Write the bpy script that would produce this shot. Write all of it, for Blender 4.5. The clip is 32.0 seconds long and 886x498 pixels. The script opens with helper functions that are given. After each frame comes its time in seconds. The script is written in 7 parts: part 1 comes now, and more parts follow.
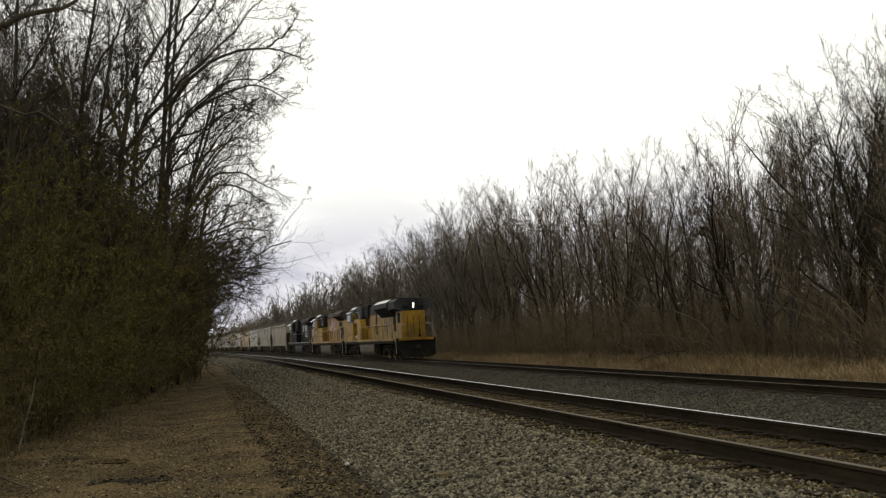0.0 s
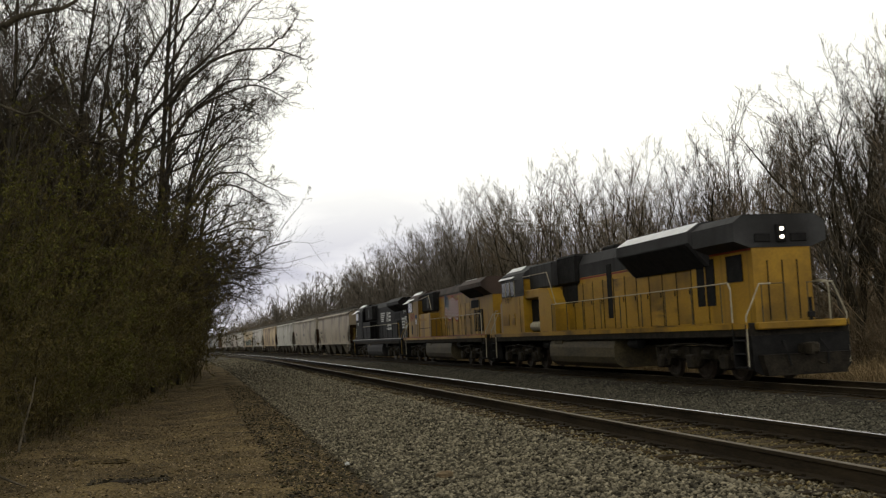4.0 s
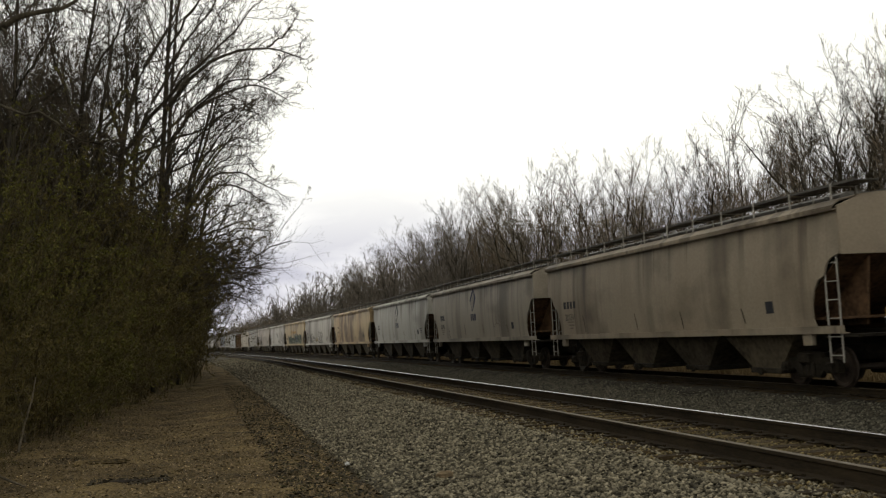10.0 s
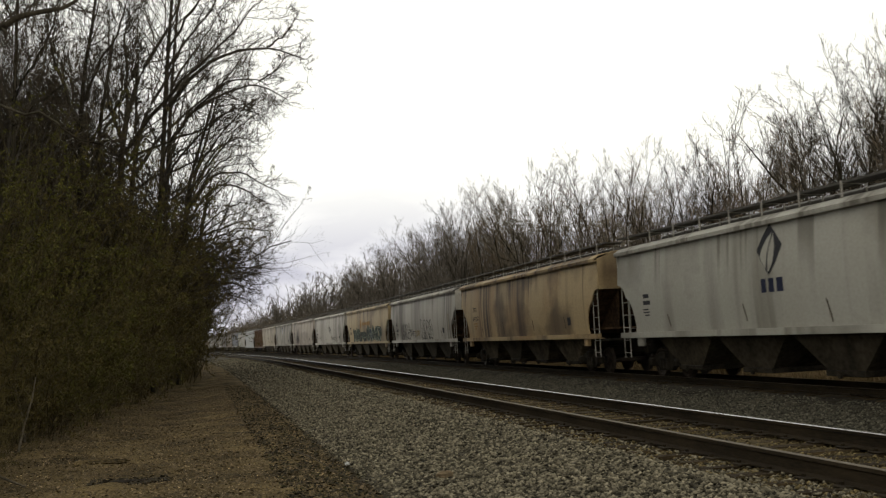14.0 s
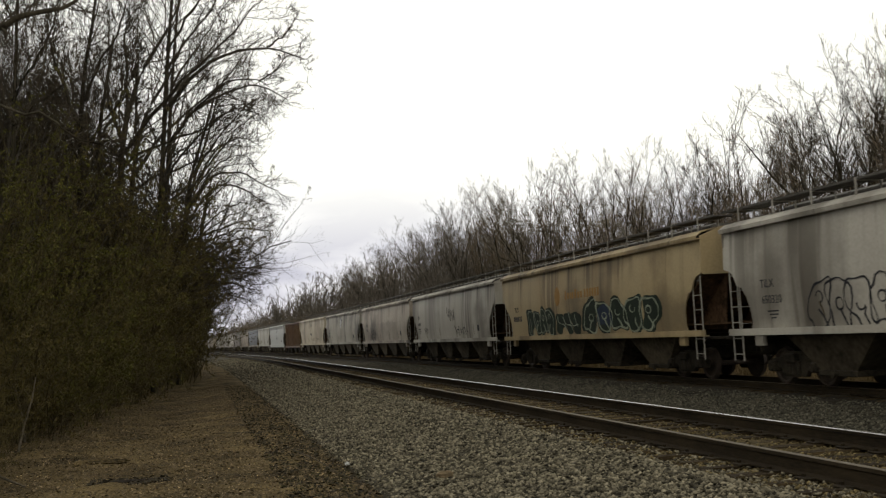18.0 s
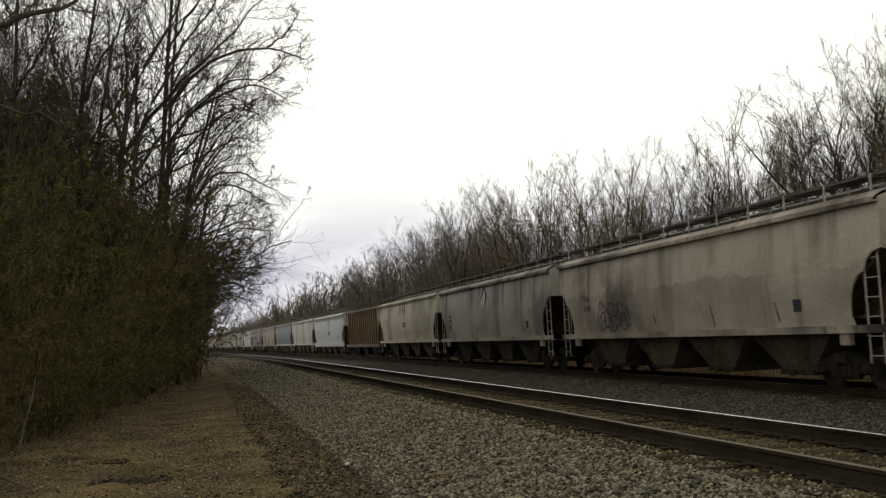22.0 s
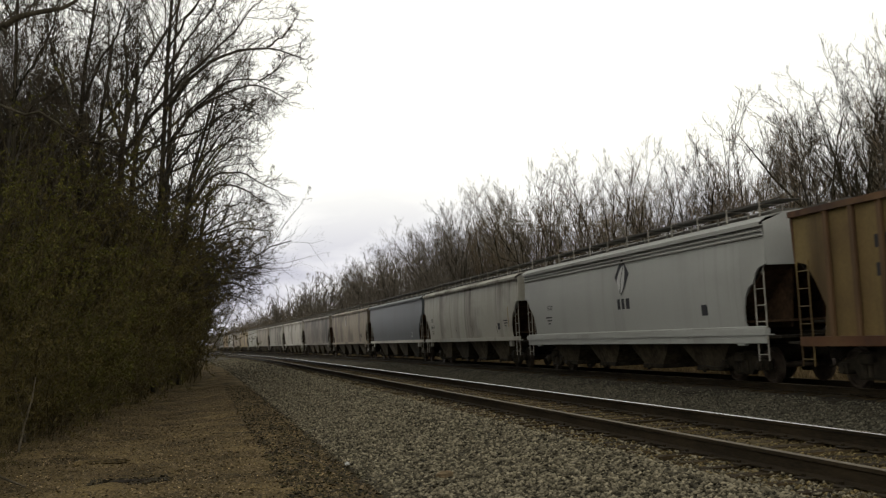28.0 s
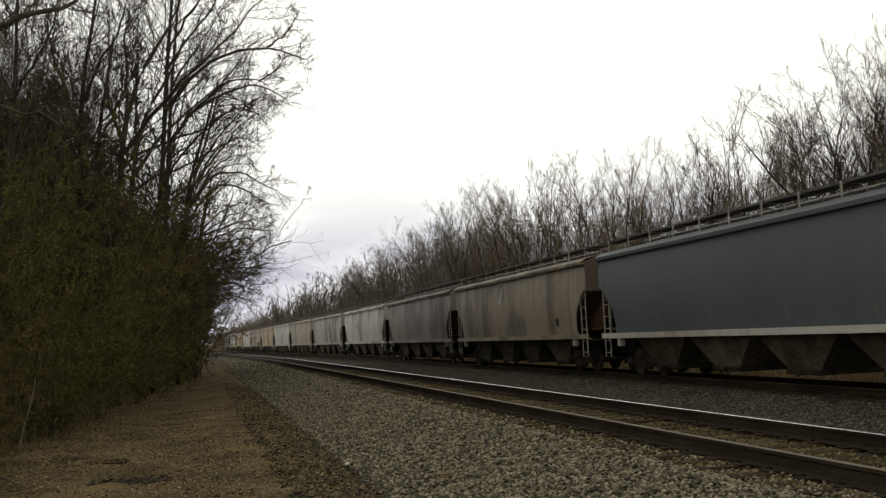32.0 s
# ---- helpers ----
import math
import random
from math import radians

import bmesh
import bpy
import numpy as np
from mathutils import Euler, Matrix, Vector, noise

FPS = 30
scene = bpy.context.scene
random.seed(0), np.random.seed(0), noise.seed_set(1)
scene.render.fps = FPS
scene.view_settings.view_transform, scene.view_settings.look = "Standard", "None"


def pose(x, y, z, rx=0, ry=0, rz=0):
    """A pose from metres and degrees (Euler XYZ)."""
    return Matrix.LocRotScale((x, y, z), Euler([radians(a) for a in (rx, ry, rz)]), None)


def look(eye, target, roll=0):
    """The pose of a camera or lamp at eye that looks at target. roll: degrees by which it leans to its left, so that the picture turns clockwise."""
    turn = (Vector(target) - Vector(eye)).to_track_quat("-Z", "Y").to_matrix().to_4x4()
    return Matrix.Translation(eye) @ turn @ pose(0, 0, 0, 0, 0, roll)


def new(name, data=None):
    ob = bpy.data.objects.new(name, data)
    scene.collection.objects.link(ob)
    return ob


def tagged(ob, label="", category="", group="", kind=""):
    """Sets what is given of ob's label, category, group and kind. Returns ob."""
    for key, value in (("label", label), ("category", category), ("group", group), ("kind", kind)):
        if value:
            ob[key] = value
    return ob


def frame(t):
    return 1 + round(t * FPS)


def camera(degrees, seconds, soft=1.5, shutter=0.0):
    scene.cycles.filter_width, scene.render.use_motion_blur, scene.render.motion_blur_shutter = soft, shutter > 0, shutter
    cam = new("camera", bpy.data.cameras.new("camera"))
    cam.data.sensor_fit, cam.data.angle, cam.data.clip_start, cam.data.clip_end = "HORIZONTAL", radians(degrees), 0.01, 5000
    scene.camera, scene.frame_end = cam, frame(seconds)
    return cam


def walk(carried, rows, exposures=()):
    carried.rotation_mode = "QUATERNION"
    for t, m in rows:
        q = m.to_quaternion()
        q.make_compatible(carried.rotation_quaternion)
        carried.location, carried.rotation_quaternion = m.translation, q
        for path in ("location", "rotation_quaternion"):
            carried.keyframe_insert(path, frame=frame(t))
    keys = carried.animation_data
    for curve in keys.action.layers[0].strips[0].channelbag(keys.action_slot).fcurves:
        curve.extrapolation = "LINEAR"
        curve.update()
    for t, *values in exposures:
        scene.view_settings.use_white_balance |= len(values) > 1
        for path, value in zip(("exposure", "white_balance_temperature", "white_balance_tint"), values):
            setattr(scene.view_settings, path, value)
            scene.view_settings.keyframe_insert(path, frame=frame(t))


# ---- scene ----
# The line runs along +y from the viewer; z = 0 is the top of the near rails.
NEAR_X, FAR_X = 5.818, 15.324          # centre lines of the two tracks
FAR_Z = -0.456                         # rail top of the far track
SPEED = 12.15                          # train, metres a second
EYE_Z = 1.178

cam = camera(47.55, 32.0, soft=1.25, shutter=0.18)
STAND = Matrix.Translation((0, 0, EYE_Z)) @ Euler((0, 0, radians(-13.76))).to_matrix().to_4x4() @ pose(0, 0, 0, 90 + 4.918, 0, 0) @ pose(0, 0, 0, 0, 0, -2.689)
walk(cam, [(0, STAND), (32, STAND)])

# ---- world, sun, exposure ----
scene.view_settings.exposure = 0.0
world = bpy.data.worlds.new("overcast_sky")
scene.world = world
world.use_nodes = True
wn, wl = world.node_tree.nodes, world.node_tree.links
wn.clear()
w_out, w_bg = wn.new("ShaderNodeOutputWorld"), wn.new("ShaderNodeBackground")
w_sky = wn.new("ShaderNodeTexSky")
w_sky.sky_type, w_sky.sun_disc = "NISHITA", False
w_sky.sun_elevation, w_sky.sun_rotation = radians(42), radians(150)
w_geo, w_map = wn.new("ShaderNodeTexCoord"), wn.new("ShaderNodeMapping")
w_map.inputs["Scale"].default_value = (1.0, 1.0, 3.2)
w_noise = wn.new("ShaderNodeTexNoise")
w_noise.inputs["Scale"].default_value, w_noise.inputs["Detail"].default_value, w_noise.inputs["Roughness"].default_value = 5.5, 6, 0.5
w_ramp = wn.new("ShaderNodeValToRGB")
w_ramp.color_ramp.elements[0].position, w_ramp.color_ramp.elements[0].color = 0.40, (0.60, 0.59, 0.67, 1)
w_ramp.color_ramp.elements[1].position, w_ramp.color_ramp.elements[1].color = 0.60, (1.0, 0.98, 0.99, 1)
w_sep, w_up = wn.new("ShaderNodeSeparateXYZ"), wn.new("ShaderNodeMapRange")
# Strength falls to 0.42 at the unseen zenith, to lessen light on the ground.
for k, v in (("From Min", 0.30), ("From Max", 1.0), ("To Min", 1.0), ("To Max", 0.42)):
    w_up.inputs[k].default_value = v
w_lift = wn.new("ShaderNodeMix")
w_lift.data_type = "RGBA"
w_lift.inputs["B"].default_value = (1.12, 1.10, 1.01, 1)
w_f = wn.new("ShaderNodeMapRange")
for k, v in (("From Min", 0.07), ("From Max", 0.17), ("To Min", 0.0), ("To Max", 1.0)):
    w_f.inputs[k].default_value = v
w_mul, w_add = wn.new("ShaderNodeVectorMath"), wn.new("ShaderNodeMix")
w_mul.operation = "SCALE"
w_mul.inputs["Scale"].default_value = 0.008
w_add.data_type, w_add.blend_type = "RGBA", "ADD"
w_add.inputs["Factor"].default_value = 1.0
wl.new(w_geo.outputs["Generated"], w_map.inputs["Vector"])
wl.new(w_map.outputs["Vector"], w_noise.inputs["Vector"])
wl.new(w_noise.outputs["Fac"], w_ramp.inputs["Fac"])
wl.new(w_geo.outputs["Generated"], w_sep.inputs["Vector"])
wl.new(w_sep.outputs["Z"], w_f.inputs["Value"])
wl.new(w_f.outputs["Result"], w_lift.inputs["Factor"])
wl.new(w_ramp.outputs["Color"], w_lift.inputs["A"])
wl.new(w_sky.outputs["Color"], w_mul.inputs[0])
wl.new(w_mul.outputs["Vector"], w_add.inputs["A"])
wl.new(w_lift.outputs["Result"], w_add.inputs["B"])
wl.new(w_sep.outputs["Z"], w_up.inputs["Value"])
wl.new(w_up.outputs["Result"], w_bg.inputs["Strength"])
wl.new(w_add.outputs["Result"], w_bg.inputs["Color"])
wl.new(w_bg.outputs["Background"], w_out.inputs["Surface"])
sun = new("sun", bpy.data.lights.new("sun", "SUN"))
sun.data.energy, sun.data.angle, sun.data.color = 0.25, radians(25), (1.0, 0.96, 0.86)
sun.matrix_world = look((-20, -30, 38), (0, 0, 0))


# ---- helpers of this scene ----
def bend(y):
    """How far the line has swung to the left at the distance y: a short curve, then straight on."""
    k = min(max(0.0, y - 62), 41.0)
    return -4.4e-4 * k * k - 0.03608 * max(0.0, y - 103)


def bend_np(y):
    k = np.clip(y - 62, 0.0, 41.0)
    return -4.4e-4 * k * k - 0.03608 * np.maximum(0.0, y - 103)


class Build:
    """Collects corners and faces of one mesh."""

    def __init__(self):
        self.v, self.f = [], []

    def add(self, verts, faces):
        n = len(self.v)
        self.v += [tuple(p) for p in verts]
        self.f += [tuple(i + n for i in q) for q in faces]
        return self

    def box(self, cx, cy, cz, sx, sy, sz, m=None):
        p = [Vector((cx + a * sx / 2, cy + b * sy / 2, cz + c * sz / 2)) for a in (-1, 1) for b in (-1, 1) for c in (-1, 1)]
        p = [m @ q for q in p] if m else p
        return self.add(p, [(0, 1, 3, 2), (4, 6, 7, 5), (0, 4, 5, 1), (2, 3, 7, 6), (0, 2, 6, 4), (1, 5, 7, 3)])

    def cbox(self, cx, cy, cz, sx, sy, sz, c=0.03):
        """A box with all edges chamfered by c."""
        h = (sx / 2, sy / 2, sz / 2)
        verts, idx = [], {}
        for a in (-1, 1):
            for b in (-1, 1):
                for d in (-1, 1):
                    s = (a, b, d)
                    for k in range(3):
                        q = [s[i] * (h[i] if i == k else h[i] - c) for i in range(3)]
                        idx[(s, k)] = len(verts)
                        verts.append((cx + q[0], cy + q[1], cz + q[2]))
        faces = [[idx[((a, b, d), 0)], idx[((a, b, d), 1)], idx[((a, b, d), 2)]] for a in (-1, 1) for b in (-1, 1) for d in (-1, 1)]
        for k in range(3):
            i, j = [n for n in range(3) if n != k]
            for s in (-1, 1):
                ring = []
                for u, w in ((-1, -1), (1, -1), (1, 1), (-1, 1)):
                    t = [0, 0, 0]
                    t[k], t[i], t[j] = s, u, w
                    ring.append(idx[(tuple(t), k)])
                faces.append(ring)
            for u in (-1, 1):
                for w in (-1, 1):
                    lo, hi = [0, 0, 0], [0, 0, 0]
                    lo[k], lo[i], lo[j] = -1, u, w
                    hi[k], hi[i], hi[j] = 1, u, w
                    faces.append([idx[(tuple(lo), i)], idx[(tuple(hi), i)], idx[(tuple(hi), j)], idx[(tuple(lo), j)]])
        return self.add(verts, faces)

    def prism(self, outline, y0, y1, flat="xz"):
        """An outline in the plane xz (or yz) drawn out from y0 to y1 (or along x)."""
        n = len(outline)
        put = (lambda a, b, t: (a, t, b)) if flat == "xz" else ((lambda a, b, t: (t, a, b)) if flat == "yz" else (lambda a, b, t: (a, b, t)))
        v = [put(a, b, y0) for a, b in outline] + [put(a, b, y1) for a, b in outline]
        f = [(i, (i + 1) % n, n + (i + 1) % n, n + i) for i in range(n)]
        return self.add(v, f + [tuple(range(n - 1, -1, -1)), tuple(range(n, 2 * n))])

    def rod(self, a, b, r, n=6, r2=None):
        a, b = Vector(a), Vector(b)
        d = (b - a).normalized()
        u = d.orthogonal().normalized()
        w = d.cross(u)
        r2 = r if r2 is None else r2
        v = []
        for p, q in ((a, r), (b, r2)):
            v += [p + q * (math.cos(2 * math.pi * i / n) * u + math.sin(2 * math.pi * i / n) * w) for i in range(n)]
        f = [(i, (i + 1) % n, n + (i + 1) % n, n + i) for i in range(n)]
        return self.add(v, f + [tuple(range(n - 1, -1, -1)), tuple(range(n, 2 * n))])

    def path(self, pts, r, n=6):
        """A bent round bar through the points, in one piece."""
        pts = [Vector(p) for p in pts]
        v, f = [], []
        for k, p in enumerate(pts):
            d = ((pts[min(k + 1, len(pts) - 1)] - p).normalized() + (p - pts[max(k - 1, 0)]).normalized()).normalized()
            u = d.cross(Vector((0.31, 0.17, 0.93))).normalized()
            w = d.cross(u)
            v += [p + r * (math.cos(2 * math.pi * i / n) * u + math.sin(2 * math.pi * i / n) * w) for i in range(n)]
        for k in range(len(pts) - 1):
            f += [(k * n + i, k * n + (i + 1) % n, (k + 1) * n + (i + 1) % n, (k + 1) * n + i) for i in range(n)]
        m = (len(pts) - 1) * n
        return self.add(v, f + [tuple(range(n - 1, -1, -1)), tuple(range(m, m + n))])

    def lathe(self, prof, axis_x0=0.0, cy=0.0, cz=0.0, n=20):
        """A profile of (x, radius) turned about an axis along x."""
        v, m = [], len(prof)
        for i in range(n):
            a = 2 * math.pi * i / n
            v += [(axis_x0 + x, cy + r * math.cos(a), cz + r * math.sin(a)) for x, r in prof]
        f = [(i * m + k, i * m + k + 1, ((i + 1) % n) * m + k + 1, ((i + 1) % n) * m + k) for i in range(n) for k in range(m - 1)]
        return self.add(v, f)

    def sheet(self, rows, thick):
        """A grid of points given row by row, made into a plate by moving it by the vector thick."""
        m, n = len(rows), len(rows[0])
        flat = [Vector(p) for r in rows for p in r]
        v = flat + [p + Vector(thick) for p in flat]
        o = m * n
        f = []
        for i in range(m - 1):
            for j in range(n - 1):
                q = (i * n + j, i * n + j + 1, (i + 1) * n + j + 1, (i + 1) * n + j)
                f += [q, tuple(o + k for k in reversed(q))]
        rim = [j for j in range(n)] + [i * n + n - 1 for i in range(1, m)] + [(m - 1) * n + j for j in range(n - 2, -1, -1)] + [i * n for i in range(m - 2, 0, -1)]
        f += [(a, o + a, o + b, b) for a, b in zip(rim, rim[1:] + rim[:1])]
        return self.add(v, f)

    def mesh(self, name, smooth=False):
        me = bpy.data.meshes.new(name)
        me.from_pydata(self.v, [], self.f)
        if smooth:
            me.polygons.foreach_set("use_smooth", [True] * len(me.polygons))
        bm = bmesh.new()
        bm.from_mesh(me)
        bmesh.ops.recalc_face_normals(bm, faces=bm.faces)
        bm.to_mesh(me)
        bm.free()
        return me


def array_mesh(name, verts, quads=None, tris=None, smooth=False):
    """A mesh straight from arrays."""
    me = bpy.data.meshes.new(name)
    verts = np.asarray(verts, np.float32)
    me.vertices.add(len(verts))
    me.vertices.foreach_set("co", verts.ravel())
    loops, start, total = [], [], []
    n = 0
    for arr, k in ((quads, 4), (tris, 3)):
        if arr is not None and len(arr):
            arr = np.asarray(arr, np.int32)
            loops.append(arr.ravel())
            start.append(n + np.arange(len(arr)) * k)
            total.append(np.full(len(arr), k))
            n += arr.size
    loops, start, total = np.concatenate(loops), np.concatenate(start), np.concatenate(total)
    me.loops.add(len(loops))
    me.loops.foreach_set("vertex_index", loops.astype(np.int32))
    me.polygons.add(len(start))
    me.polygons.foreach_set("loop_start", start.astype(np.int32))
    me.polygons.foreach_set("loop_total", total.astype(np.int32))
    if smooth:
        me.polygons.foreach_set("use_smooth", np.ones(len(start), bool))
    me.update(calc_edges=True)
    return me


def part(name, shape, material, parent, label="", at=None):
    """Links a mesh (or a Build) as one object under a thing or a part."""
    me = shape.mesh(name) if isinstance(shape, Build) else shape
    if not me.materials:
        me.materials.append(material)
    ob = new(name, me)
    if me.materials[0] is not material:
        ob.material_slots[0].link = "OBJECT"
        ob.material_slots[0].material = material
    ob.parent = parent
    if at is not None:
        ob.matrix_basis = at
    return tagged(ob, label) if label else ob


def thing(name, m, label, category, group="", kind=""):
    ob = new(name)
    ob.empty_display_size = 0.5
    ob.matrix_basis = m
    return tagged(ob, label, category, group, kind)


# ---- materials ----
def surface(name, low, high, scale=4.0, rough=0.85, metal=0.0, bump=0.25, fine=9.0, stretch=(1, 1, 1), spread=0.15, vary=0.0, island=0.0, bump_at=0.02, spec=0.12):
    """A material with two scales of variation between two colours; vary: by object, island: by loose piece."""
    m = bpy.data.materials.new(name)
    m.use_nodes = True
    nt = m.node_tree
    n, l = nt.nodes, nt.links
    bsdf = n["Principled BSDF"]
    tc, mp = n.new("ShaderNodeTexCoord"), n.new("ShaderNodeMapping")
    mp.inputs["Scale"].default_value = stretch
    info = n.new("ShaderNodeObjectInfo")
    off = n.new("ShaderNodeVectorMath")
    off.operation = "MULTIPLY_ADD"
    off.inputs[1].default_value = (37.0, 53.0, 19.0)
    rnd3 = n.new("ShaderNodeCombineXYZ")
    for k in "XYZ":
        l.new(info.outputs["Random"], rnd3.inputs[k])
    l.new(rnd3.outputs[0], off.inputs[0])
    l.new(tc.outputs["Object"], off.inputs[2])
    l.new(off.outputs[0], mp.inputs["Vector"])
    big, small = n.new("ShaderNodeTexNoise"), n.new("ShaderNodeTexNoise")
    for t, s, d in ((big, scale, 4), (small, scale * fine, 3)):
        t.inputs["Scale"].default_value, t.inputs["Detail"].default_value = s, d
        l.new(mp.outputs["Vector"], t.inputs["Vector"])
    mixv = n.new("ShaderNodeMix")
    mixv.inputs["Factor"].default_value = 0.45
    l.new(big.outputs["Fac"], mixv.inputs["A"])
    l.new(small.outputs["Fac"], mixv.inputs["B"])
    ramp = n.new("ShaderNodeValToRGB")
    ramp.color_ramp.elements[0].position, ramp.color_ramp.elements[1].position = 0.5 - spread, 0.5 + spread
    ramp.color_ramp.elements[0].color, ramp.color_ramp.elements[1].color = (*low, 1), (*high, 1)
    l.new(mixv.outputs["Result"], ramp.inputs["Fac"])
    colour = ramp.outputs["Color"]
    for amount, source in ((vary, info.outputs["Random"]), (island, n.new("ShaderNodeNewGeometry").outputs["Random Per Island"])):
        if amount:
            hsv, rng = n.new("ShaderNodeHueSaturation"), n.new("ShaderNodeMapRange")
            rng.inputs["To Min"].default_value, rng.inputs["To Max"].default_value = 1 - amount, 1 + amount
            l.new(source, rng.inputs["Value"])
            l.new(rng.outputs["Result"], hsv.inputs["Value"])
            l.new(colour, hsv.inputs["Color"])
            colour = hsv.outputs["Color"]
    l.new(colour, bsdf.inputs["Base Color"])
    bsdf.inputs["Roughness"].default_value, bsdf.inputs["Metallic"].default_value = rough, metal
    bsdf.inputs["Specular IOR Level"].default_value = spec
    if bump:
        b = n.new("ShaderNodeBump")
        b.inputs["Strength"].default_value, b.inputs["Distance"].default_value = bump, bump_at
        l.new(small.outputs["Fac"], b.inputs["Height"])
        l.new(b.outputs["Normal"], bsdf.inputs["Normal"])
    return m


def paint(name, base, streak, dirt, amount=0.5, rough=0.55, spec=0.2, drips=0.0, wash=0.0):
    """Weathered car paint: run-down streaks, broad stains and fine grime over a base colour."""
    m = bpy.data.materials.new(name)
    m.use_nodes = True
    nt = m.node_tree
    n, l = nt.nodes, nt.links
    bsdf = n["Principled BSDF"]
    tc, info = n.new("ShaderNodeTexCoord"), n.new("ShaderNodeObjectInfo")
    rnd3, off = n.new("ShaderNodeCombineXYZ"), n.new("ShaderNodeVectorMath")
    off.operation = "MULTIPLY_ADD"
    off.inputs[1].default_value = (0.0, 91.0, 0.0)
    for k in "XYZ":
        l.new(info.outputs["Random"], rnd3.inputs[k])
    l.new(rnd3.outputs[0], off.inputs[0])
    l.new(tc.outputs["Object"], off.inputs[2])
    colour = None

    def noise_fac(scale3, scale, detail, lo, hi):
        mp, t, r = n.new("ShaderNodeMapping"), n.new("ShaderNodeTexNoise"), n.new("ShaderNodeMapRange")
        mp.inputs["Scale"].default_value = scale3
        t.inputs["Scale"].default_value, t.inputs["Detail"].default_value = scale, detail
        r.inputs["From Min"].default_value, r.inputs["From Max"].default_value = lo, hi
        l.new(off.outputs[0], mp.inputs["Vector"])
        l.new(mp.outputs["Vector"], t.inputs["Vector"])
        l.new(t.outputs["Fac"], r.inputs["Value"])
        return r.outputs["Result"], t

    def over(a, b, fac, k):
        mix, mu = n.new("ShaderNodeMix"), n.new("ShaderNodeMath")
        mix.data_type, mu.operation = "RGBA", "MULTIPLY"
        mu.inputs[1].default_value = k
        l.new(fac, mu.inputs[0])
        l.new(mu.outputs[0], mix.inputs["Factor"])
        if isinstance(a, tuple):
            mix.inputs["A"].default_value = (*a, 1)
        else:
            l.new(a, mix.inputs["A"])
        mix.inputs["B"].default_value = (*b, 1)
        return mix.outputs["Result"]

    patch, _ = noise_fac((0.3, 0.16, 0.05), 1.0, 3, 0.46, 0.60)

    def masked(fac):
        mu = n.new("ShaderNodeMath")
        mu.operation = "MULTIPLY"
        l.new(fac, mu.inputs[0])
        l.new(patch, mu.inputs[1])
        return mu.outputs[0]

    broad, _ = noise_fac((0.4, 0.45, 0.35), 1.0, 4, 0.42, 0.68)
    runs, _ = noise_fac((0.3, 3.4, 0.10), 1.0, 5, 0.56, 0.66)
    runs2, _ = noise_fac((0.3, 0.55, 0.07), 1.0, 6, 0.52, 0.70)
    lines, _ = noise_fac((0.25, 1.25, 0.035), 1.0, 7, 0.575, 0.64)
    smear, _ = noise_fac((0.3, 0.3, 0.42), 1.0, 6, 0.52, 0.66)
    grime, gt = noise_fac((1, 1, 1), 14.0, 4, 0.35, 0.75)
    c = over(base, streak, broad, 0.7 * amount)
    c = over(c, dirt, masked(runs), 0.75 * amount)
    c = over(c, dirt, runs2, 0.9 * amount)
    c = over(c, dirt, smear, 0.7 * amount)
    c = over(c, dirt, masked(lines), 1.0 * amount)
    c = over(c, dirt, grime, 0.28 * amount)
    sep = n.new("ShaderNodeSeparateXYZ")
    l.new(tc.outputs["Object"], sep.inputs["Vector"])

    def by_height(fac, lo, hi):
        """A stain that thins out from the height hi to the height lo, with an uneven border."""
        wave, add, rng_z, mu = n.new("ShaderNodeTexNoise"), n.new("ShaderNodeMath"), n.new("ShaderNodeMapRange"), n.new("ShaderNodeMath")
        wave.inputs["Scale"].default_value = 0.7
        l.new(off.outputs[0], wave.inputs["Vector"])
        l.new(sep.outputs["Z"], add.inputs[0])
        l.new(wave.outputs["Fac"], add.inputs[1])
        rng_z.inputs["From Min"].default_value, rng_z.inputs["From Max"].default_value = lo + 0.5, hi + 0.5
        l.new(add.outputs[0], rng_z.inputs["Value"])
        mu.operation = "MULTIPLY"
        l.new(rng_z.outputs["Result"], mu.inputs[0])
        l.new(fac, mu.inputs[1])
        return mu.outputs[0]

    if drips:
        thin_runs, _ = noise_fac((0.25, 1.9, 0.05), 1.0, 4, 0.585, 0.64)
        wide_runs, _ = noise_fac((0.25, 0.8, 0.12), 1.0, 5, 0.55, 0.66)
        c = over(c, dirt, by_height(thin_runs, 2.5, 3.7), drips)
        c = over(c, dirt, by_height(wide_runs, 3.0, 4.1), 0.8 * drips)
    if wash:
        haze, _ = noise_fac((0.3, 0.5, 0.8), 1.0, 5, 0.3, 0.6)
        c = over(c, dirt, by_height(haze, 2.86, 2.80), wash)
    l.new(c, bsdf.inputs["Base Color"])
    bsdf.inputs["Roughness"].default_value, bsdf.inputs["Specular IOR Level"].default_value = rough, spec
    b = n.new("ShaderNodeBump")
    b.inputs["Strength"].default_value, b.inputs["Distance"].default_value = 0.12, 0.01
    l.new(gt.outputs["Fac"], b.inputs["Height"])
    l.new(b.outputs["Normal"], bsdf.inputs["Normal"])
    return m


def glow(name, colour, strength):
    m = bpy.data.materials.new(name)
    m.use_nodes = True
    b = m.node_tree.nodes["Principled BSDF"]
    b.inputs["Base Color"].default_value = (*colour, 1)
    b.inputs["Emission Color"].default_value, b.inputs["Emission Strength"].default_value = (*colour, 1), strength
    return m


